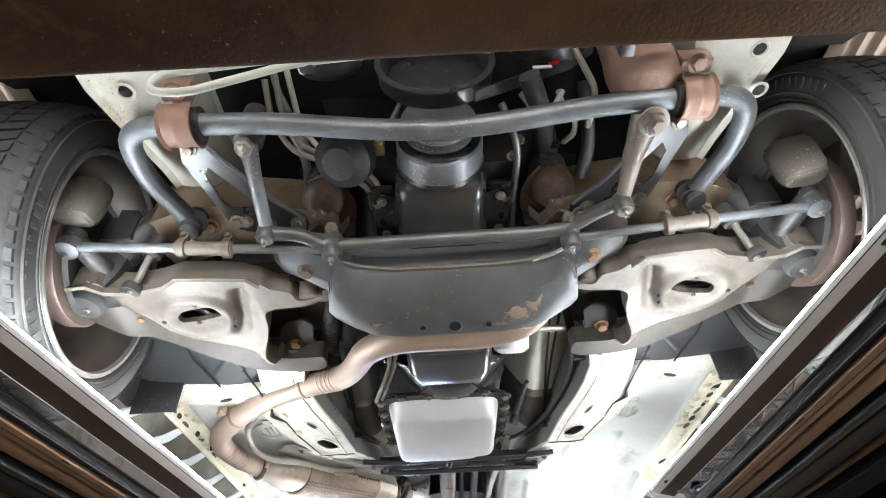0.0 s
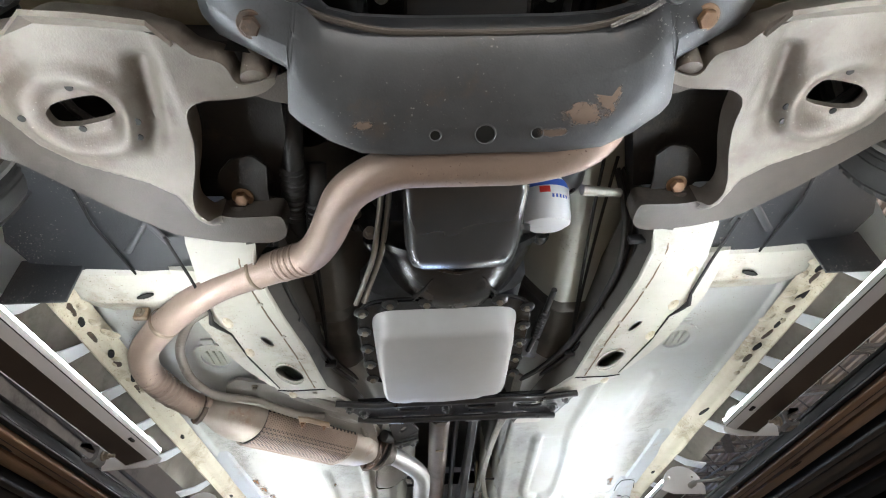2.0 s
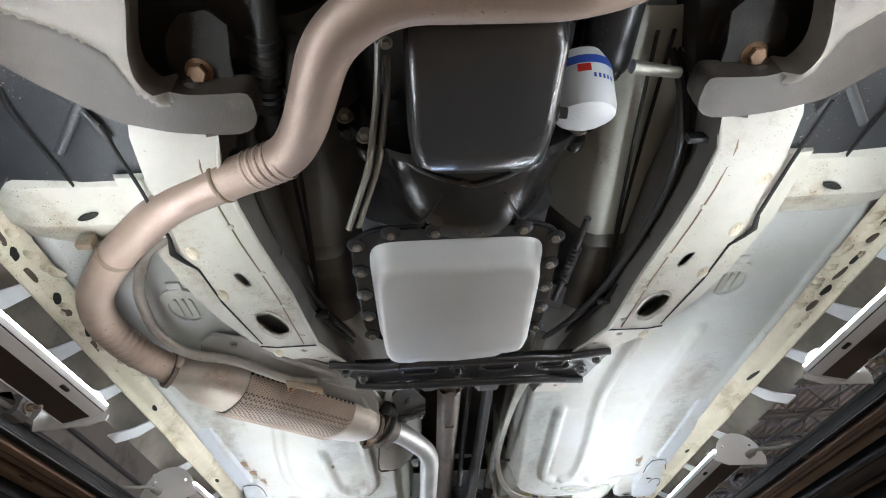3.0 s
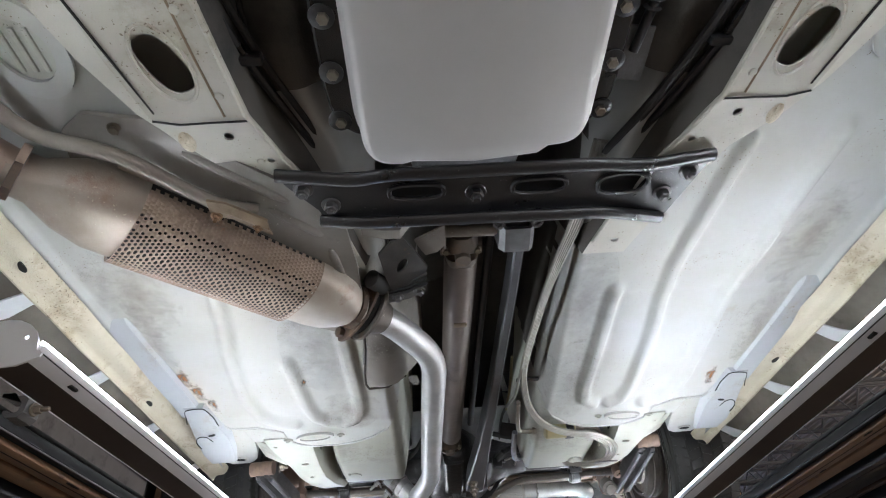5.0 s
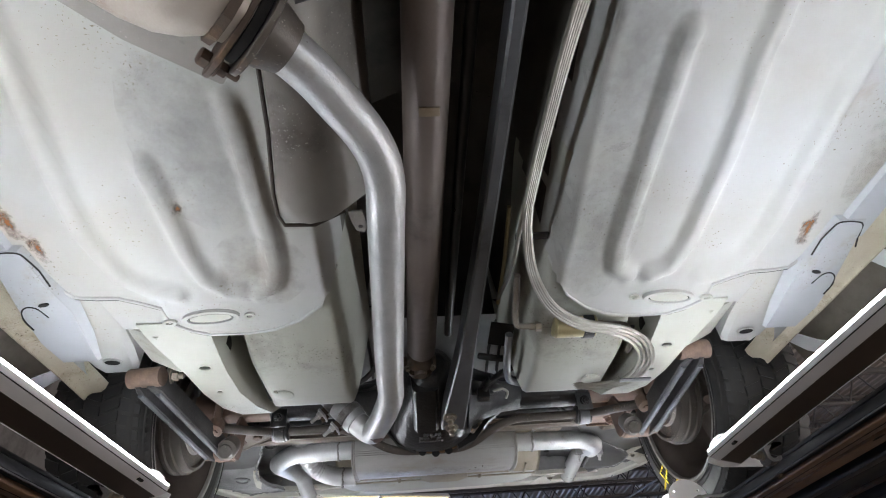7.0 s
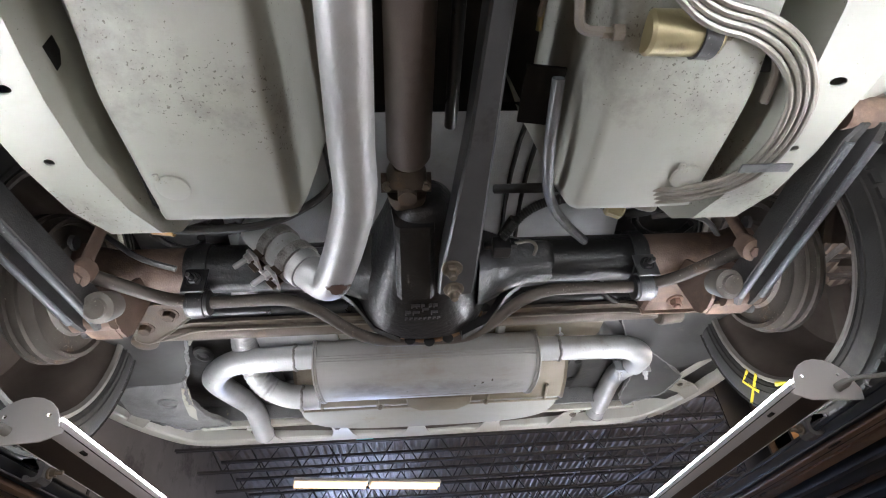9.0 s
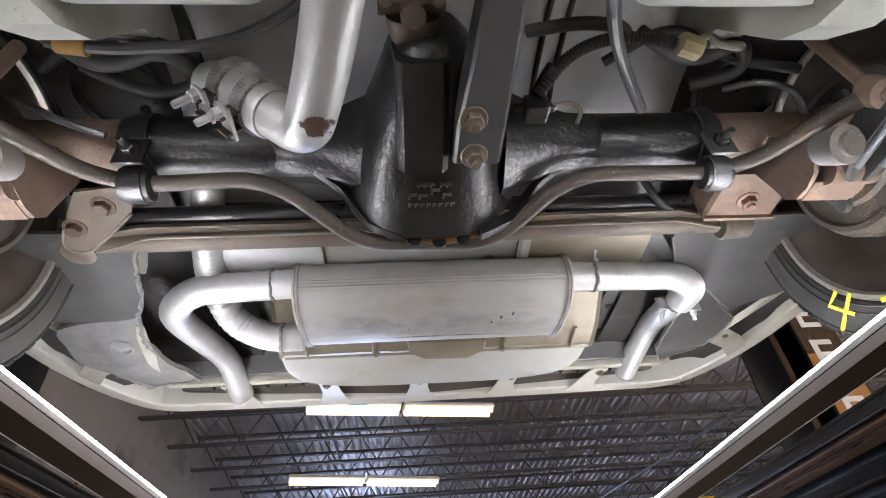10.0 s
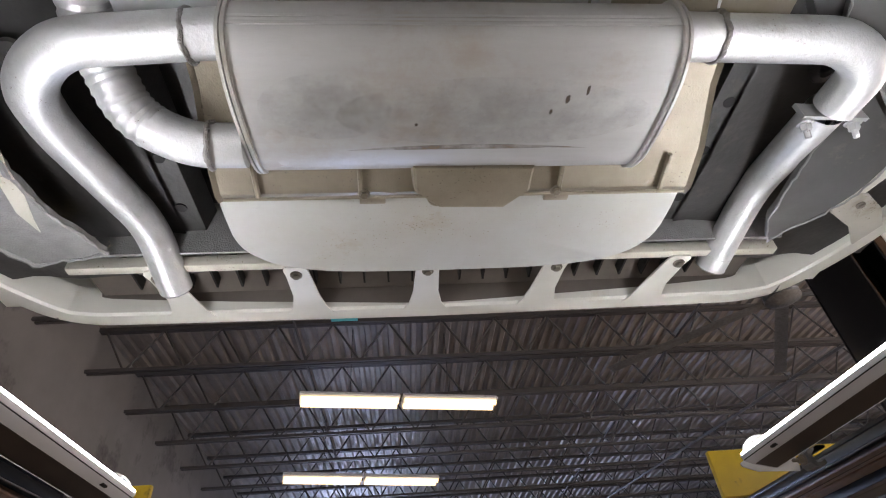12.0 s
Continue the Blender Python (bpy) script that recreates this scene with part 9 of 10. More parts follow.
        part("bushing_strap", lathe([(0.0255, -0.014), (0.0275, -0.013), (0.0275, 0.013), (0.0255, 0.014)], aim((x, 3.528, 1.938), (1, 0, 0)), 24, False), M_CASE if s > 0 else M_BLACK, cl_, "steel strap")
        part("clamp_tab", box(x - 0.021, x + 0.021, 3.484, 3.490, 1.935, 1.985, 0.002), M_CASE if s > 0 else M_BLACK, cl_, "clamp tab")
        bolt((x, 3.483, 1.960), cl_, (0, -1, -0.35), 0.0095, 0.010, M_BLACK, stud=0.02)
    rb = fillet([V(-0.548, 3.365, 1.893), V(-0.485, 3.495, 1.93), V(-0.429, 3.528, 1.938), V(-0.272, 3.520, 1.936), V(-0.222, 3.535, 1.925), V(-0.122, 3.625, 1.898), V(0.085, 3.628, 1.898), V(0.172, 3.540, 1.925), V(0.224, 3.522, 1.936), V(0.417, 3.526, 1.938), V(0.470, 3.49, 1.93), V(0.52, 3.345, 1.885)], [0, 0.03, 0.03, 0.03, 0.03, 0.05, 0.05, 0.03, 0.03, 0.03, 0.03, 0], 7)
    sb = cpart("rear_sway_bar", sweep(rb, 0.0115, 16), M_ARMRIM, "brown thin rear sway bar dipping under the axle", 40)
    for s in (1, -1):
        c = V(0.524, 3.346, 1.886) if s > 0 else V(-0.548, 3.364, 1.893)
        part("bar_eye", lathe([(0.009, -0.018), (0.019, -0.014), (0.020, 0.0), (0.019, 0.014), (0.009, 0.018)], aim(c, (0, -0.5, -1)), 18), M_RUST, sb, "rusty bar end eye")
        part("eye_bolt", lathe([(0.010, 0.014), (0.010, 0.022), (0.005, 0.024)], aim(c, (0, -0.5, -1)), 6), M_RUST, sb)
        part("eye_link", sweep([c + V(0, 0, 0.01), c + V(s * 0.01, 0.02, 0.16)], 0.010, 10), M_RUST, sb)
    # lower trailing arms
    for s in (1, -1):
        A, B = (V(0.546, 3.075, 1.885), V(0.553, 3.46, 1.868)) if s > 0 else (V(-0.600, 3.075, 1.885), V(-0.562, 3.46, 1.868))
        d = (B - A).normalized()
        side = d.cross(V(0, 0, 1)).normalized()
        upv = side.cross(d)
        secs = []
        for t in (0.0, 0.06, 0.94, 1.0):
            c = A.lerp(B, t)
            w = 0.026 if 0.03 < t < 0.97 else 0.018
            pr = [(-w, 0.020), (-w, -0.020), (-w + 0.004, -0.024), (-w * 0.4, -0.024), (-w * 0.3, -0.006), (w * 0.3, -0.006), (w * 0.4, -0.024), (w - 0.004, -0.024), (w, -0.020), (w, 0.020)]
            secs.append([c + side * a + upv * b for a, b in pr])
        la = cpart("lower_trailing_arm", loft(secs), M_LINK, "dark steel channel lower trailing arm", 25)
        for k in (-1, 1):
            part("arm_edge", sweep([A.lerp(B, f) + side * k * 0.0185 - upv * 0.0235 for f in (0.07, 0.5, 0.93)], 0.0062, 10), M_SWAY, la, "worn bright edge of the channel")
        for t in (0.25, 0.5, 0.75):
            c = A.lerp(B, t) - upv * 0.006 + side * 0.004
            part("arm_hole", lathe([(0.005, 0), (0.005, 0.0015)], aim(c, -upv), 10), M_RIMLIP, la)
        for P in (A, B):
            part("arm_bushing", sweep([P - side * 0.033, P + side * 0.033], 0.020, 18), M_RUST, la, "tan rubber bushing with its sleeve")
        E = V(s * 0.510 - 0.013, 3.402, 1.852)
        part("bushing_cap", lathe([(0.022, -0.03), (0.025, -0.006), (0.025, 0.008), (0.017, 0.012), (0.016, 0.018)], aim(E, (s * 0.06, -0.72, -0.62)), 22), M_SHEET, la, "round tan bushing cap")
        xi = 0.500 if s > 0 else 0.527
        prof = ((3.432, 1.90), (3.442, 1.878), (3.462, 1.862), (3.485, 1.857), (3.508, 1.860), (3.524, 1.875), (3.53, 1.90), (3.55, 1.97), (3.485, 1.97))
        mt = loft([[V(s * x, y, z) for y, z in prof] for x in (xi, xi + 0.007)])
        mk = cpart("axle_bracket", join(mt, loft([[V(s * x, y, z) for y, z in prof] for x in (0.578, 0.585)]), loft([[V(s * x, y, z) for x, z in ((xi + 0.0075, 1.857), (0.5775, 1.857), (0.5775, 1.862), (xi + 0.0075, 1.862))] for y in (3.472, 3.508)])), M_RUST, "brown welded axle bracket", 20)
        # drum brake behind the wheel
        M = Matrix.Translation((s * 0.675, AY, 1.985)) @ Matrix.Rotation(radians(90 * s), 4, "Y")
        dr = cpart("brake_drum", lathe([(0.03, -0.034), (0.048, -0.032), (0.052, -0.020), (0.085, -0.018), (0.090, -0.010), (0.118, -0.008), (0.122, -0.016), (0.130, -0.016), (0.134, -0.004), (0.134, 0.004), (0.140, 0.006), (0.140, 0.014), (0.134, 0.016), (0.134, 0.024), (0.140, 0.026), (0.140, 0.034), (0.13, 0.045)], M, 48), M_ARMRIM, "dusty brake backing plate and finned drum")
        for k in range(4):
            a = radians(90 * k + 40)
            part("plate_boss", lathe([(0.016, 0), (0.014, 0.008), (0.008, 0.01)], aim(M @ V(0.085 * math.cos(a), 0.085 * math.sin(a), -0.016), (-s, 0, 0)), 10), M_LINK, dr)
        # coil spring and shock
        sp = sweep([V(s * 0.50 + 0.055 * math.cos(k * 0.45), 3.50 + 0.055 * math.sin(k * 0.45), 2.075 + 0.005 * k) for k in range(50)], 0.008, 8)
        cpart("rear_spring", sp, M_BLACK, "black rear coil spring on the axle")
        cpart("shock_absorber", sweep([V(s * 0.455, 3.60, 2.02), V(s * 0.452, 3.61, 2.05), V(s * 0.44, 3.64, 2.24)], [0.014, 0.024, 0.027], 16), M_BLACK, "black shock absorber behind the axle")


axle()

# panhard rod with its axle bracket and frame plate, brace rod
def rod_section(x, y, w, z):
    return [V(x, y - 0.034 * w, z + 0.012), V(x, y - 0.034 * w, z + 0.004), V(x, y - 0.020 * w, z + 0.002), V(x, y - 0.017 * w, z - 0.006), V(x, y - 0.010 * w, z - 0.0125), V(x, y, z - 0.0145), V(x, y + 0.012 * w, z - 0.012), V(x, y + 0.020 * w, z - 0.002), V(x, y + 0.020 * w, z + 0.020)]


ph = part("panhard_rod", loft([rod_section(x, y, w, 1.987) for x, y, w in ((-0.60, 3.714, 0.7), (-0.545, 3.713, 0.75), (-0.50, 3.712, 1.0), (0.0, 3.709, 1.0), (0.44, 3.702, 1.0), (0.475, 3.704, 0.75), (0.56, 3.706, 0.7))]), M_ROD, car, "olive brown pressed channel panhard rod across the car", 35)
part("rod_flange", sweep(fillet([V(-0.58, 3.716, 1.971), V(-0.535, 3.706, 1.975), V(-0.492, 3.6925, 1.980), V(0.0, 3.6895, 1.980), V(0.44, 3.683, 1.980), V(0.478, 3.693, 1.980), V(0.54, 3.70, 1.972)], 0.02), 0.0028, 6), M_ARM, ph, "thin pale folded edge")
part("rod_bushing", lathe([(0.022, -0.022), (0.027, -0.018), (0.027, 0.018), (0.022, 0.022)], aim((-0.603, 3.714, 1.985), (0, 0, 1)), 22), M_ROD, ph, "brown rod bushing")
part("rod_bushing", lathe([(0.022, -0.028), (0.026, -0.024), (0.026, 0.024), (0.022, 0.028)], aim((0.548, 3.70, 1.982), (1, 0.0, 0.1)), 22), M_ARM, ph, "pale tan rod bushing")
po = [(-0.538, 3.56), (-0.568, 3.605), (-0.588, 3.64), (-0.604, 3.669), (-0.606, 3.683), (-0.599, 3.694), (-0.585, 3.699), (-0.566, 3.692), (-0.52, 3.652), (-0.475, 3.608), (-0.458, 3.57), (-0.48, 3.552)]
br = part("rod_plate", plate(po, [], 1.958, 0.006), M_ROD, car, "olive brown plate bolted under the panhard rod", 20)
part("plate_edge", sweep([V(x, y, 1.9585) for x, y in po[2:10]], 0.003, 6), M_ARM, br, "pale worn edge")
for p in ((-0.508, 3.589, 1.958), (-0.570, 3.636, 1.958)):
    bolt(p, br, (0, -0.1, -1), 0.0125, 0.011, M_MOUNT)
part("cross_brace", sweep([V(-0.60, 3.69, 2.035), V(-0.5, 3.687, 2.022), V(0.40, 3.682, 2.022), V(0.58, 3.684, 2.045)], 0.018, 16), M_BLACK, car, "black tubular cross brace")

rb = part("panhard_bracket", loft([[V(x, y, z) for x, z in ((0.458, 2.02), (0.458, 1.962), (0.464, 1.955), (0.578, 1.955), (0.585, 1.962), (0.585, 2.02))] for y in (3.548, 3.556, 3.640, 3.648)], True, True), M_RUST, car, "rusty red brown axle bracket", 20)
bolt((0.519, 3.606, 1.955), rb, (0, 0, -1), 0.0125, 0.012, M_CLAMP, stud=0.006)
bolt((0.586, 3.60, 1.985), rb, (1, -0.4, -0.6), 0.008, 0.012, M_LINE, stud=0.006)
part("bracket_lip", loft([[V(x, y, z) for y, z in ((3.644, 1.948), (3.650, 1.948), (3.650, 1.99), (3.644, 1.99))] for x in (0.458, 0.585)]), M_RUST, rb)

# brake lines, cables, fuel lines
for k, (pts, r, m, lab) in enumerate((
    ([V(-0.44, 3.305, 1.93), V(-0.38, 3.312, 1.925), V(-0.25, 3.31, 1.93), V(-0.16, 3.28, 1.97), V(-0.13, 3.22, 2.0)], 0.0065, M_RUBBER, "black brake cable across the axle"),
    ([V(0.15, 3.05, 1.93), V(0.150, 3.14, 1.905), V(0.163, 3.22, 1.908), V(0.195, 3.30, 1.939), V(0.245, 3.38, 1.968), V(0.295, 3.45, 1.996)], 0.0085, M_CASE, "grey parking brake cable"),
    ([V(0.13, 3.43, 1.99), V(0.135, 3.40, 1.985), V(0.148, 3.375, 1.99)], 0.009, M_RUBBER, "black brake hose on the axle"),
    ([V(0.13, 3.02, 1.99), V(0.132, 2.9, 2.0), V(0.128, 2.75, 2.02)], 0.004, M_GOLD, "thin brass coloured cable"),
    ([V(0.46, 3.47, 2.07), V(0.50, 3.44, 2.05), V(0.56, 3.45, 2.04), V(0.60, 3.5, 2.03)], 0.0055, M_CASE, "wound brake cable"),
    ([V(-0.60, 3.46, 2.05), V(-0.52, 3.45, 1.985), V(-0.46, 3.47, 1.975)], 0.0055, M_CASE, "wound brake cable"),
    ([V(0.36, 3.62, 2.06), V(0.40, 3.66, 2.0), V(0.45, 3.685, 1.995), V(0.56, 3.675, 2.0), V(0.66, 3.62, 2.01)], 0.0065, M_RUBBER, "black cable looped behind the axle"))):
    part("brake_cable", sweep(fillet(pts, 0.05), r, 9), m, car, lab)
CH = resample(fillet([V(0.130, 3.41, 1.975), V(0.165, 3.362, 1.995), V(0.222, 3.345, 2.010), V(0.285, 3.34, 1.996), V(0.306, 3.34, 1.982)], 0.05), 0.0016)
part("corrugated_hose", sweep(CH, [0.0082 + 0.0011 * math.sin(i * 2.1) for i in range(len(CH))], 12), M_RUBBER, car, "black corrugated brake hose above the axle")
part("hose_bracket", join(box(0.112, 0.146, 3.415, 3.445, 1.955, 1.985, 0.004), box(0.098, 0.160, 3.428, 3.440, 1.972, 1.984, 0.003)), M_BLACK, car, "black hose bracket on the axle", 20)
part("brake_pipe", sweep(fillet([V(0.155, 3.43, 1.978), V(0.185, 3.43, 1.985), V(0.20, 3.44, 1.978), V(0.192, 3.452, 1.965)], 0.01), 0.0035, 8), M_LINE, car, "thin bent brake pipe")
part("cable_joint", sweep([V(-0.430, 3.308, 1.930), V(-0.398, 3.311, 1.927)], 0.010, 10), M_AMBER, car, "amber cable sleeve")
part("cable_bracket", loft([[V(x, y, z) for x, z in ((0.115, 1.96), (0.165, 1.95), (0.165, 1.954), (0.115, 1.964))] for y in (3.05, 3.14)]), M_DARK, car, "black torn cable bracket", 20)
for k in range(5):
    o = 0.0095 * k
    pts = [V(0.215 - o * 0.6, 2.0, 1.985 + o * 0.2), V(0.197 - o * 0.5, 2.16, 1.968), V(0.175 - o * 0.4, 2.27, 1.963), V(0.158 - o * 0.3, 2.40, 1.957), V(0.148 - o * 0.3, 2.58, 1.952), V(0.142 - o * 0.3, 2.70, 1.938)]
    if k < 4:
        pts += [V(0.158 - o * 0.3, 2.79 + o * 0.3, 1.896), V(0.205 - o * 0.2, 2.876 + o * 0.6, 1.880), V(0.276 - o * 0.1, 2.925 + o * 0.9, 1.874), V(0.345 - o * 0.3, 2.938 + o * 0.9, 1.872), V(0.402 - o * 0.7, 2.972 + o * 0.7, 1.866), V(0.440 - o, 3.03 + o * 0.2, 1.8575), V(0.448 - o, 3.10, 1.857), V(0.426 - o * 0.9, 3.172 - o * 0.5, 1.859), V(0.36 - o * 0.5, 3.218 - o * 0.9, 1.872), V(0.27 - o * 0.3, 3.24 - o * 0.8, 1.90)]
    else:
        pts += [V(0.135, 2.84, 1.95), V(0.128, 3.0, 1.99)]
    part("fuel_line", sweep(fillet(pts, 0.045), 0.0042, 8), M_LINE, car, "thin pale steel fuel line")
part("line_clip", box(0.392, 0.462, 3.128, 3.142, 1.8495, 1.8525, 0.001), M_CASE, car, "steel clip over the fuel lines")
for y, x in ((2.13, 0.185), (2.76, 0.16)):
    part("line_clip", box(x - 0.03, x + 0.03, y - 0.008, y + 0.008, 1.953, 1.959, 0.002), M_BLACK, car, "black clip over the fuel lines")
ff = part("fuel_filter", lathe([(0.010, -0.044), (0.022, -0.043), (0.0255, -0.039), (0.0255, 0.040), (0.022, 0.044), (0.010, 0.046)], aim((0.266, 2.973, 1.90), (1, 0.03, 0.02)), 32), M_GOLD, car, "gold zinc plated fuel filter")
part("filter_strap", lathe([(0.0257, -0.011), (0.028, -0.010), (0.028, 0.010), (0.0257, 0.011)], aim((0.292, 2.974, 1.90), (1, 0.03, 0.02)), 30, False), M_BLACK, ff, "black strap")
part("strap_foot", box(0.262, 0.40, 2.993, 3.025, 1.900, 1.906, 0.002), M_BLACK, ff)
for x, d in ((0.20, -1), (0.312, 1)):
    part("fitting", lathe([(0.010, 0), (0.010, 0.012), (0.007, 0.013), (0.007, 0.024)], aim((x, 2.973, 1.90), (d, 0, 0)), 6), M_BOLT, ff)
for pts in ([V(0.178, 2.972, 1.90), V(0.150, 2.97, 1.90), V(0.143, 2.93, 1.905), V(0.14, 2.84, 1.93)], [V(0.336, 2.974, 1.90), V(0.375, 2.975, 1.898), V(0.395, 3.01, 1.885), V(0.392, 3.05, 1.876)]):
    part("filter_line", sweep(fillet(pts, 0.03), 0.006, 9), M_ARM, ff, "tan metal line")


# ---- rear body: spare well, shields, quarters, bumper ----
part("rear_floor", field(-0.62, 0.63, 3.25, 4.42, 0.03, 0.03, lambda x, y: 2.15 + 0.03 * math.sin(8 * y) * 0.3 + dent_noise(x, y, 6, 0.006)), M_TAR, car, "black undercoated trunk floor above the muffler", 60)
part("axle_hump", field(-0.42, 0.43, 3.22, 3.72, 0.03, 0.03, lambda x, y: 2.085 + 0.06 * math.sin((y - 3.2) * 6)), M_PANEL, car, "blue grey floor hump above the axle", 60)
# black strips put in for the shade of creases and gaps
for x0, x1 in ((0.165, 0.175), (0.197, 0.207), (-0.395, -0.36), (-0.19, -0.18)):
    part("hump_crease", loft([[V(x0, y, z), V(x0 + 0.003, y, z - 0.008), V(x1 - 0.003, y, z - 0.008), V(x1, y, z)] for y, z in ((3.23, 2.092), (3.30, 2.12), (3.40, 2.14), (3.50, 2.145), (3.60, 2.126))], False, False), M_TAR, car, "black strip for the dark of a hump crease", 40)
out = [(x * 0.378 + 0.018, 4.172 + y * 0.156) for x, y in loop_pts(0, 0, 1, 1, 56, 3.6)]
sw = part("spare_well", loft([[V(x, y, 2.15) for x, y in out], [V(x, y, 2.01) for x, y in out]] + [[V(0.018 + (x - 0.018) * f, 4.172 + (y - 4.172) * f, z) for x, y in out] for f, z in ((0.985, 1.997), (0.96, 1.990), (0.5, 1.989), (0.05, 1.989))]), M_FLOOR, car, "white smooth bottom of the spare wheel well", 50)
part("well_handle", sweep(fillet([V(-0.03, 4.108, 1.983), V(-0.026, 4.132, 1.975), V(0.07, 4.132, 1.975), V(0.075, 4.108, 1.983)], 0.012), 0.003, 8), M_SHIELD, sw)
hsx = [(-0.342, 0.0), (-0.335, 0.018), (-0.10, 0.018), (-0.085, 0.010), (-0.065, 0.018), (0.10, 0.018), (0.118, 0.010), (0.135, 0.018), (0.375, 0.018), (0.382, 0.0)]
ms = part("muffler_heat_shield", loft([[V(x, y, z + d * 0.3) for x, d in hsx] for y, z in ((3.74, 2.055), (3.80, 2.05), (3.95, 2.02), (4.03, 1.978), (4.095, 1.962), (4.113, 1.968), (4.116, 1.985))], False, False), M_SHIELD, car, "tan dusty heat shield above the muffler", 30)
part("shield_pocket", loft([[V(x, y, z) for x, y in ((-0.053 + o, 4.036), (-0.050 + o, 4.085), (-0.015 + o * 0.6, 4.117 - o * 0.5), (0.088 - o * 0.6, 4.120 - o * 0.5), (0.122 - o, 4.085), (0.122 - o, 4.040))] for z, o in ((1.975, -0.004), (1.957, 0.0), (1.953, 0.004))]), M_SHIELD, ms, "raised pocket pressed into the shield", 30)
part("shield_crease", sweep([V(-0.33, 4.098, 1.9605), V(0.37, 4.098, 1.9605)], 0.003, 6), M_SHIELD, ms)
for x in (-0.28, -0.13, 0.17, 0.33):
    part("shield_rib", sweep([V(x, 4.035, 1.975), V(x, 4.095, 1.962)], 0.004, 6), M_SHIELD, ms)
for x in (-0.125, 0.165):
    bolt((x, 4.092, 1.961), ms, (0, -0.2, -1), 0.006, 0.005)
    part("shield_tab", box(x - 0.01, x + 0.03, 4.114, 4.130, 1.976, 1.984, 0.002), M_SHIELD, ms)
for nm, x0, x1, m, lab, dz in (("shield_panel", -0.405, -0.213, M_SILVER, "bright dented shield panel", 0.0), ("brushed_shield", -0.209, 0.172, M_MUFF, "brushed shield panel above the muffler", 0.006), ("tan_shield", 0.190, 0.435, M_SHIELD, "tan dusty shield with a cut corner", 0.0)):
    part(nm, cut_sheet([(x0, 3.71), (x1 - 0.02, 3.71), (x1, 3.78), (x1, 3.87), (x0, 3.87)], [], 0.02, lambda x, y: 2.03 + dz + 0.008 * math.sin(9 * x + 5 * y) * smooth01((y - 3.68) / 0.1), 0.012), m, car, lab, 60)
part("shield_fold", loft([[V(x + o, y, z) for x, z in ((0.170, 2.036), (0.174, 2.022), (0.190, 2.022), (0.193, 2.034))] for y, o in ((3.712, 0.0), (3.86, 0.004))]), M_SILVER, car, "folded shield joint", 30)
part("pale_scuff", plate([(0.325, 3.81), (0.332, 3.812), (0.335, 3.835), (0.345, 3.845), (0.338, 3.862), (0.328, 3.858), (0.333, 3.84)], [], 2.0195, 0.001), M_WHITE, car, "white scuff on the shield", 0)

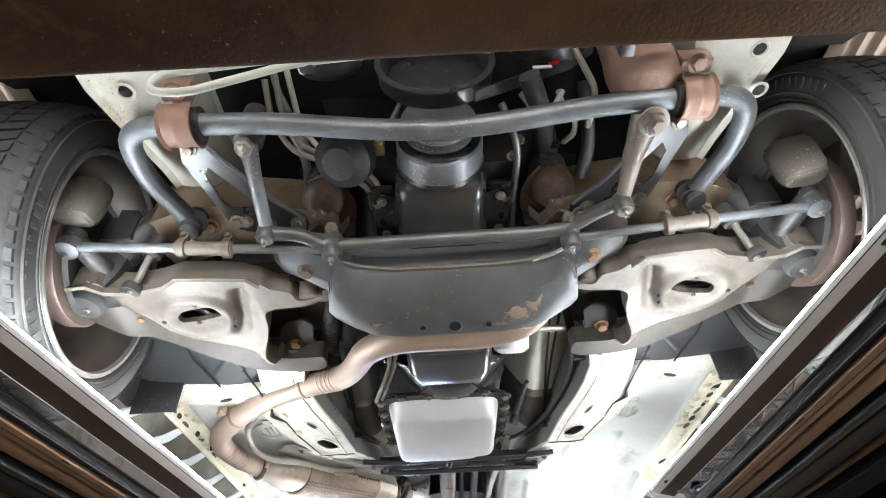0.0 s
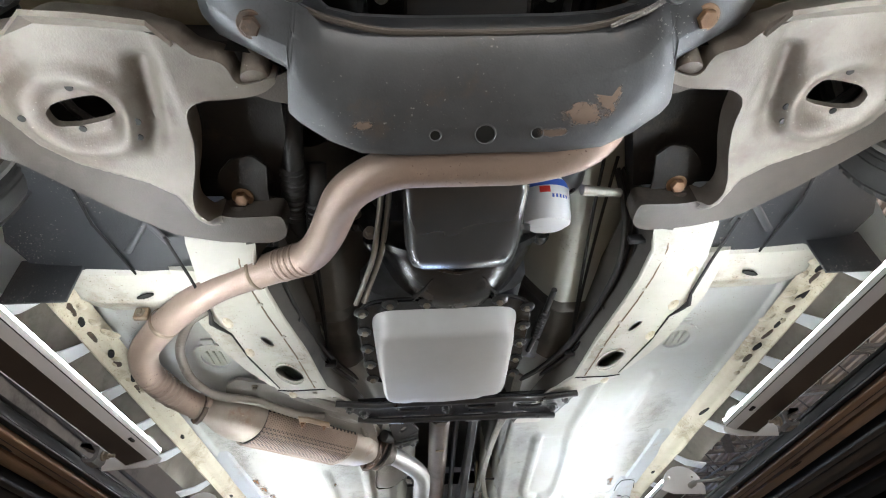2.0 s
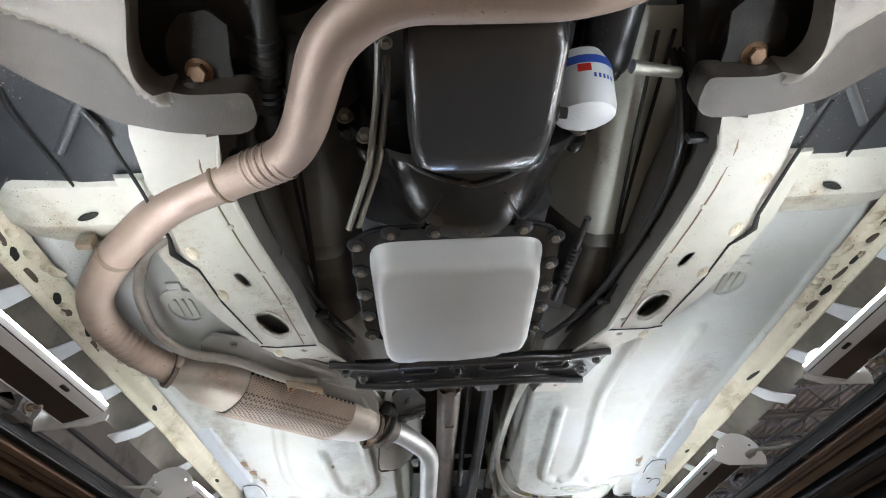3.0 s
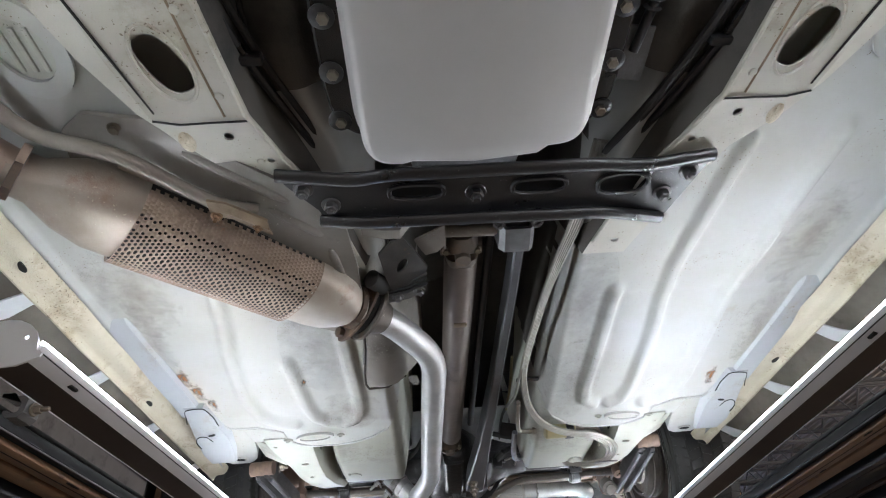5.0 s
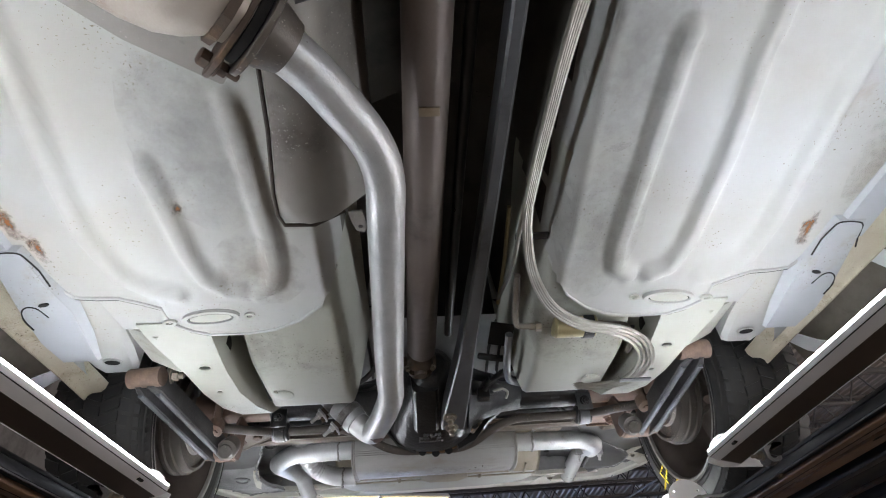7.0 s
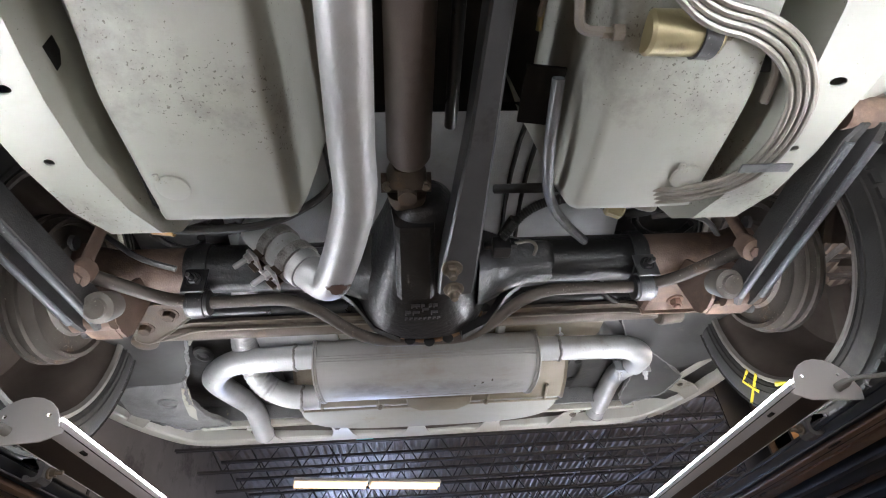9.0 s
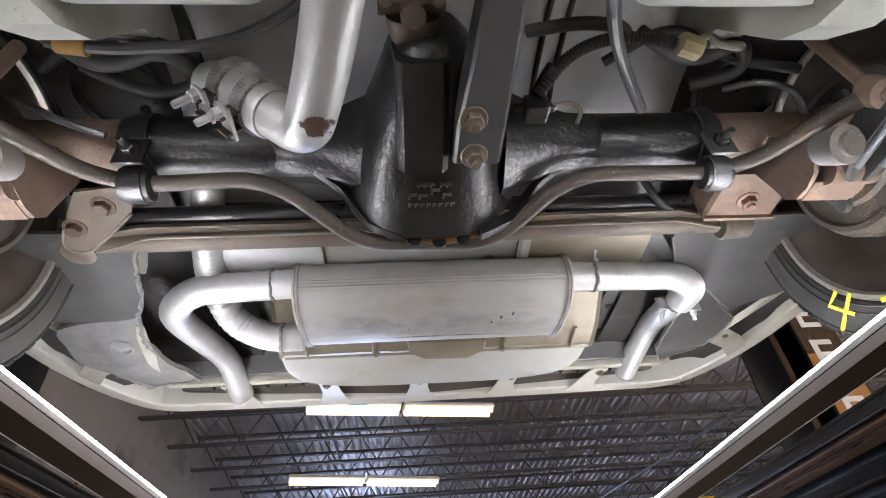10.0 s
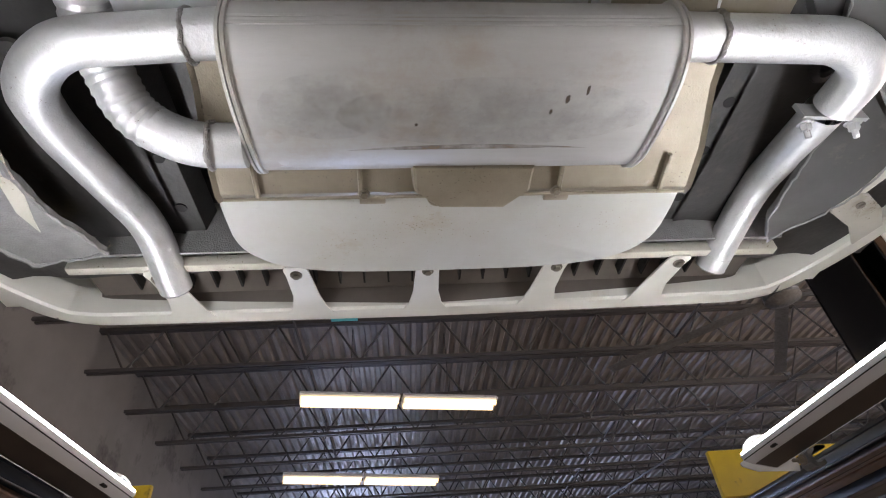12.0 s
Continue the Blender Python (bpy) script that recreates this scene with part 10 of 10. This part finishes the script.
for s in (1, -1):
    rail = loft([[V(s * x, y, z) for x, z in ((0.425, zz + 0.05), (0.435, zz), (0.485, zz), (0.495, zz + 0.05))] for y, zz in ((3.70, 2.10), (3.95, 2.08), (4.40, 2.085))])
    r = part("rear_side_rail", rail, M_TAR, car, "black rear side rail with holes", 25)
    for y in (4.02, 4.12, 4.235, 4.32):
        part("rail_hole", lathe([(0.010, 0), (0.010, 0.002)], aim((s * 0.46, y, rail and 2.0815), (0, 0, -1)), 14), M_DARK, r)
    # quarter pocket behind the wheel: two panels with torn edges before a black cavity
    cav = field(0.47, 0.95, 3.68, 4.42, 0.03, 0.03, lambda x, y: 2.075 + dent_noise(x, y, 12, 0.010))
    part("quarter_cavity", cav if s > 0 else mirror(cav), M_TAR, car, "black tarred cavity behind the wheel", 60)
    band = loft([[V(s * (x + e), y, 2.066 + 0.003 * math.sin(50 * y)) for e in (0, 0.028)] for x, y in ((0.535, 3.70), (0.545, 3.76), (0.556, 3.82), (0.572, 3.87), (0.59, 3.905))], False, False)
    part("bare_band", band, M_RAIL, car, "cream bare stripe in the cavity", 60)
    part("tar_lump", lathe([(0.030, 0), (0.028, 0.006), (0.018, 0.009), (0.014, 0.004), (0.006, 0.004)], aim((s * 0.565, 3.935, 2.06), (0, 0, -1)) @ Matrix.Diagonal((0.8, 1.2, 1, 1)), 18), M_TAR, car)

    def front_z(x, y):
        return 2.004 - 0.012 * smooth01((x - 0.55) / 0.1) + 0.012 * smooth01((3.80 - y) / 0.1) + dent_noise(x, y, 7, 0.003 if s > 0 else 0.006)

    def rear_z(x, y):
        return 1.992 + 0.016 * smooth01((4.02 - y) / 0.06) + 0.014 * smooth01((y - 4.16) / 0.1) - 0.012 * smooth01(1 - math.hypot((x - 0.69) / 0.10, (y - 4.09) / 0.16)) + dent_noise(x, y, 14, 0.002 if s > 0 else 0.005)

    jag = random.Random(21 + s)

    def ragged(pts, size):
        line = []
        for (xa, ya), (xb, yb) in zip(pts, pts[1:]):
            k = max(2, int(math.hypot(xb - xa, yb - ya) / 0.012))
            line += [(xa + (xb - xa) * i / k + jag.uniform(-size, size), ya + (yb - ya) * i / k + jag.uniform(-size, size)) for i in range(k)]
        return line + [pts[-1]]

    e1 = ragged([(0.532, 3.735), (0.556, 3.816), (0.578, 3.89), (0.606, 3.962)], 0.003) if s < 0 else ragged([(0.465, 3.76), (0.500, 3.845), (0.582, 3.912), (0.690, 4.012)], 0.0008)
    e2 = ragged([(0.612, 3.972), (0.622, 4.05), (0.612, 4.134), (0.592, 4.21), (0.578, 4.265), (0.62, 4.278), (0.705, 4.292), (0.755, 4.22)], 0.0035) if s < 0 else ragged([(0.588, 3.925), (0.572, 4.00), (0.574, 4.10), (0.581, 4.194), (0.630, 4.288), (0.668, 4.225), (0.698, 4.12), (0.712, 4.04)], 0.0010)
    qf = cut_sheet(e1 + ([(0.70, 3.968), (0.83, 3.95), (0.83, 3.76), (0.70, 3.70), (0.58, 3.70)] if s < 0 else [(0.78, 3.95), (0.83, 3.86), (0.83, 3.76), (0.70, 3.70), (0.50, 3.70)]), [], 0.016, front_z, 0.008)
    q = part("quarter_front_panel", qf if s > 0 else mirror(qf), M_QUARTER, car, "dark undercoated panel behind the wheel", 60)
    qr = cut_sheet(e2 + ([(0.80, 4.13), (0.79, 4.0), (0.70, 3.977)] if s < 0 else [(0.690, 4.022)]), [], 0.014, rear_z, 0.010)
    q2 = part("quarter_pocket", qr if s > 0 else mirror(qr), M_QUARTER if s > 0 else M_UNDER, car, "undercoated quarter panel pocket with torn edges", 60)
    for own, line, fz in ((q, e1, front_z), (q2, e2, rear_z)):
        lip = [V(s * x, y, fz(x, y) - 0.001 + jag.uniform(-0.004, 0.002)) for x, y in line]
        part("torn_edge", sweep(lip, [jag.uniform(0.0022, 0.006) if s < 0 else 0.0018 for _ in lip], 6), M_UNDER, own, "ragged torn edge")
    zq = rear_z(0.675, 4.055)
    if s < 0:
        part("pocket_plug", lathe([(0.027, 0), (0.027, 0.003), (0.022, 0.006), (0.019, 0.001), (0.012, 0.002), (0.004, 0.004)], aim((s * 0.675, 4.055, zq + 0.001), (0, 0, -1)), 22), M_UNDER, q2, "round grommet")
    if s > 0:
        part("quarter_brace", loft([[V(x, y, z + 0.03), V(x, y, z), V(x + 0.030, y - 0.012, z - 0.004), V(x + 0.036, y - 0.014, z + 0.03)] for x, y, z in ((0.418, 3.775, 2.03), (0.478, 3.855, 2.015), (0.56, 3.93, 2.005))]), M_QUARTER, car, "grey black diagonal quarter brace", 25)
    if s < 0:
        strip = [(0.606, 3.995), (0.624, 3.992), (0.632, 4.03), (0.640, 4.08), (0.648, 4.14), (0.642, 4.192), (0.634, 4.16), (0.622, 4.11), (0.615, 4.05)]
        part("pocket_stripe", plate([(-x, y) for x, y in strip], [], 0, 0.0015, fn=lambda x, y: rear_z(-x, y) - 0.0035), M_RAIL, q2, "cream bare stripe")
    rimp = [V(s * x, y, 2.046) for x, y in ((0.765, 4.235), (0.79, 4.17), (0.83, 4.07), (0.87, 3.95))]
    part("liner_lip", sweep(rimp, 0.016, 8, flat=0.3), M_RAIL, car, "cream liner lip")
    # inner wheel house
    wh = loft([[V(s * (0.60 + 0.0 * k), AY + 0.40 * math.cos(a), 1.96 + 0.40 * math.sin(a)) if k == 0 else V(s * 0.93, AY + 0.40 * math.cos(a), 1.96 + 0.40 * math.sin(a)) for k in range(2)] for a in (radians(10 + 16 * j) for j in range(11))], False, False)
    part("wheel_house", wh, M_TAR, car, "black undercoated rear wheel house", 60)
    whs = loft([[V(s * 0.60, AY + 0.40 * math.cos(a), 1.96 + 0.40 * math.sin(a)), V(s * 0.60, AY + 0.1 * math.cos(a), 2.14 + 0.1 * math.sin(a))] for a in (radians(10 + 16 * j) for j in range(11))], False, False)
    part("wheel_house_side", whs, M_TAR, car, "dark wheel house side", 60)
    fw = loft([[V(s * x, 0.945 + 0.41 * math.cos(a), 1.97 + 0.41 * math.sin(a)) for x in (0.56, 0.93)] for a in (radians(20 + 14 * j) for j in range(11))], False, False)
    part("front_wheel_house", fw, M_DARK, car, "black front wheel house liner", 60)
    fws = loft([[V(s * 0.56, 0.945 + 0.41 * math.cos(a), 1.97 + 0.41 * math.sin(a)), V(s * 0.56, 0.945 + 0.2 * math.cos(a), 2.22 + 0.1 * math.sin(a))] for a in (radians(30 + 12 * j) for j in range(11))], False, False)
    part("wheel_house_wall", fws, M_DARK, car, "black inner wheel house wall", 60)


# hoses and wires above the axle
for k, pts in enumerate(([V(-0.52, 3.36, 2.05), V(-0.45, 3.40, 2.02), V(-0.36, 3.37, 2.03), V(-0.33, 3.44, 2.05), V(-0.42, 3.47, 2.06), V(-0.50, 3.42, 2.07)], [V(-0.55, 3.42, 2.06), V(-0.44, 3.35, 2.05), V(-0.34, 3.41, 2.07)], [V(0.28, 3.36, 2.05), V(0.36, 3.40, 2.03), V(0.44, 3.37, 2.05), V(0.47, 3.43, 2.06), V(0.40, 3.46, 2.07)], [V(0.25, 3.42, 2.07), V(0.33, 3.35, 2.06), V(0.43, 3.41, 2.06), V(0.55, 3.42, 2.05)], [V(0.12, 3.36, 2.05), V(0.18, 3.33, 2.02), V(0.24, 3.34, 2.03), V(0.26, 3.36, 2.05)], [V(0.318, 3.335, 1.975), V(0.345, 3.33, 1.99), V(0.353, 3.335, 1.975), V(0.378, 3.335, 1.965), V(0.392, 3.34, 1.98), V(0.375, 3.345, 1.992), V(0.350, 3.345, 1.990)])):
    part("rear_hose", sweep(fillet(pts, 0.05), (0.011, 0.009, 0.011, 0.008, 0.009, 0.005)[k], 10), (M_RUBBER, M_BLACK, M_RUBBER, M_BLACK, M_RUBBER, M_LINE)[k], car, "black hose above the axle" if k < 5 else "bent bare steel brake line")
bj = part("brake_junction", lathe([(0.012, -0.016), (0.016, -0.012), (0.016, 0.012), (0.012, 0.016)], aim((0.316, 3.338, 1.974), (1, 0.2, -0.3)), 8), M_GOLD, car, "brass brake line junction", 20)

# bumper skin: a curved lower lip with slots and tabs
def bumper():
    line = [(-0.99, 4.10), (-0.955, 4.28), (-0.90, 4.42), (-0.82, 4.535), (-0.74, 4.573), (-0.5, 4.578), (0, 4.585), (0.5, 4.578), (0.735, 4.573), (0.82, 4.535), (0.90, 4.42), (0.955, 4.28), (0.99, 4.10)]
    pts = fillet([V(x, y, 0) for x, y in line], 0.08, 5)
    secs = []
    for p in pts:
        inw = V(-p.x, 4.0 - p.y, 0).normalized() if abs(p.x) > 0.8 else V(0, -1, 0)
        secs.append([p + V(0, 0, 2.30) - inw * 0.05, p + V(0, 0, 2.10) - inw * 0.012, p + V(0, 0, 2.062), p + V(0, 0, 2.053) + inw * 0.008, p + V(0, 0, 2.052) + inw * 0.045, p + V(0, 0, 2.057) + inw * 0.05, p + V(0, 0, 2.12) + inw * 0.05])
    ob = cpart("rear_bumper", loft(secs, False, False), M_BUMPER, "white rear bumper cover with slotted lower lip", 40)
    for x in (-0.525, -0.272, -0.022, 0.232, 0.482, 0.70, -0.70):
        if abs(x) > 0.6:
            continue
        tab = loft([[V(x - w, y, z), V(x + w, y, z), V(x + w, y, z + 0.004), V(x - w, y, z + 0.004)] for y, w, z in ((4.545, 0.050, 2.051), (4.52, 0.036, 2.050), (4.47, 0.027, 2.045), (4.375, 0.023, 2.025), (4.345, 0.023, 2.016), (4.335, 0.018, 2.015))])
        part("bumper_tab", tab, M_BUMPER, ob, "white tapering tab", 25)
        bolt((x, 4.355, 2.014), ob, (0, 0, -1), 0.008, 0.005, M_ARM, name="push_rivet")
    # slot insides get a brown darker than the bumper
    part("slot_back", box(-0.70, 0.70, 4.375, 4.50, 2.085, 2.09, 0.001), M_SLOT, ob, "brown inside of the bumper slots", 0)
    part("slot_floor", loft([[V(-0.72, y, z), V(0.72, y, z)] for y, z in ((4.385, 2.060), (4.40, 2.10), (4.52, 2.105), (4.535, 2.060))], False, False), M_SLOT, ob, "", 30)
    for s in (-1, 1):
        part("corner_tab", plate([(s * x, y) for x, y in ((0.752, 4.19), (0.80, 4.198), (0.85, 4.235), (0.888, 4.285), (0.862, 4.345), (0.82, 4.29), (0.752, 4.245))], [], 2.040, 0.005), M_RAIL, ob, "yellowed corner bracket", 25)
        bolt((s * 0.80, 4.225, 2.040), ob, (0, 0, -1), 0.006, 0.003, M_ARM, name="push_rivet")
        side = loft([[V(s * x, y, z) for x, z in ((0.80, 2.10), (0.83, 2.16), (0.90, 2.18), (0.95, 2.12))] for y in (3.95, 4.3)], False, False)
        part("side_liner", side, M_ROCKER, ob, "yellowed inside of the quarter panel", 60)
    bar = cpart("impact_bar", box(-0.68, 0.68, 4.325, 4.345, 2.02, 2.045, 0.003), M_RAIL, "cream lower bumper beam")
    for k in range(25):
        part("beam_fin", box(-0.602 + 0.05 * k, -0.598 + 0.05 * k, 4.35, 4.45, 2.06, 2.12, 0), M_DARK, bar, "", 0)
    part("back_panel", box(-0.68, 0.68, 4.30, 4.306, 2.03, 2.20, 0.001), M_UNDER, bar, "grey back panel", 0)
    part("tape", box(-0.235, -0.175, 4.577, 4.5915, 2.056, 2.066, 0.001), M_TEAL, ob, "scrap of teal tape")
    return ob


bumper()

# upper skin that closes the car above and at its sides
def skin():
    prof = [(0.90, 1.93), (0.93, 2.05), (0.94, 2.25), (0.90, 2.45), (0.70, 2.75), (0.0, 2.82)]
    full = [(-x, z) for x, z in prof] + [(x, z) for x, z in prof[::-1][1:]]
    hood = [(x, min(z, 2.50)) for x, z in full]
    nose = [(x * 0.92, min(z, 2.40)) for x, z in full]
    secs = [[V(x, y, z) for x, z in pr] for y, pr in ((1.42, hood), (1.75, hood), (2.3, full), (3.1, full))]
    b = cpart("body_shell", loft(secs, False, False), M_BUMPER, "white painted body shell", 40)
    for y0, y1 in ((0.0, 0.55), (3.95, 4.55)):
        sec = [[V(x, y, max(z, 2.10)) for x, z in (nose if y < 2 else hood)] for y in (y0, y1)]
        part("body_end", loft(sec, False, False), M_BUMPER, b, "", 40)
    for y0, y1 in ((0.55, 1.42), (3.1, 3.95)):
        sec = [[V(x, y, max(z, 2.33)) for x, z in hood] for y in (y0, y1)]
        part("fender", loft(sec, False, False), M_BUMPER, b, "", 40)
    # black panel in place of the engine bay's deep shade
    part("hood_pan", box(-0.55, 0.55, 0.05, 1.4, 2.46, 2.48, 0), M_DARK, b, "inside of the hood, blackened for the bay's shade", 0)
    part("nose_panel", box(-0.85, 0.85, 0.0, 0.02, 2.02, 2.40, 0.004), M_DARK, b, "dark front fascia back", 0)


skin()

# chalk marks on the tyre, rust bloom on the floor
def stroke(pts, own, r=0.0045):
    part("crayon_mark", sweep([V(*p) for p in pts], r, 6, flat=0.4, up=(1, 0, 0)), M_CHALK, own, "yellow crayon mark")


wr = WHEELS["r", 1]
xw = 0.785 + MID - 0.105 - 0.002
c0, z0 = 3.535, 1.982


def on_tyre(r, a):
    return (xw, c0 + r * math.cos(radians(a)), z0 + r * math.sin(radians(a)))


stroke([on_tyre(0.232, -38), on_tyre(0.262, -36), on_tyre(0.262, -48)], wr)
stroke([on_tyre(0.228, -45), on_tyre(0.295, -43)], wr)
stroke([on_tyre(0.236, -60), on_tyre(0.236, -72), on_tyre(0.272, -71)], wr)
RUST_FILM = stain("orange_rust_film", (0.33, 0.16, 0.05), (0.22, 0.09, 0.03), 1.0)
GRIME_FILM = stain("yellow_brown_grime_film", (0.30, 0.23, 0.13), (0.20, 0.14, 0.075), 4.0, 0.50, 0.92, 0.42)
SOOT_FILM = stain("grey_soot_film", (0.10, 0.092, 0.08), (0.06, 0.056, 0.05), 7.0, 0.45, 0.95, 0.38)
STAINS = [(-0.662, 2.595, 0.024, 0.055, RUST_FILM), (-0.645, 2.650, 0.022, 0.055, RUST_FILM), (-0.625, 2.70, 0.016, 0.045, RUST_FILM), (-0.395, 2.63, 0.010, 0.022, RUST_FILM),
          (-0.66, 2.30, 0.08, 0.15, GRIME_FILM), (-0.685, 2.47, 0.035, 0.16, GRIME_FILM), (0.622, 2.72, 0.018, 0.075, RUST_FILM), (0.675, 2.52, 0.045, 0.18, GRIME_FILM),
          (0.66, 2.24, 0.06, 0.16, GRIME_FILM), (0.250, 2.40, 0.06, 0.16, SOOT_FILM), (0.26, 2.70, 0.07, 0.16, SOOT_FILM), (-0.34, 2.52, 0.09, 0.16, SOOT_FILM), (-0.30, 2.76, 0.08, 0.08, GRIME_FILM)]
for cx, cy, a, b, film in STAINS:
    bm = cut_sheet(loop_pts(cx, cy, a, b, 20), [], 0.009, lambda x, y: floor_z(x, y) - 0.0016)
    part("floor_stain", bm, film, car, "", 60)
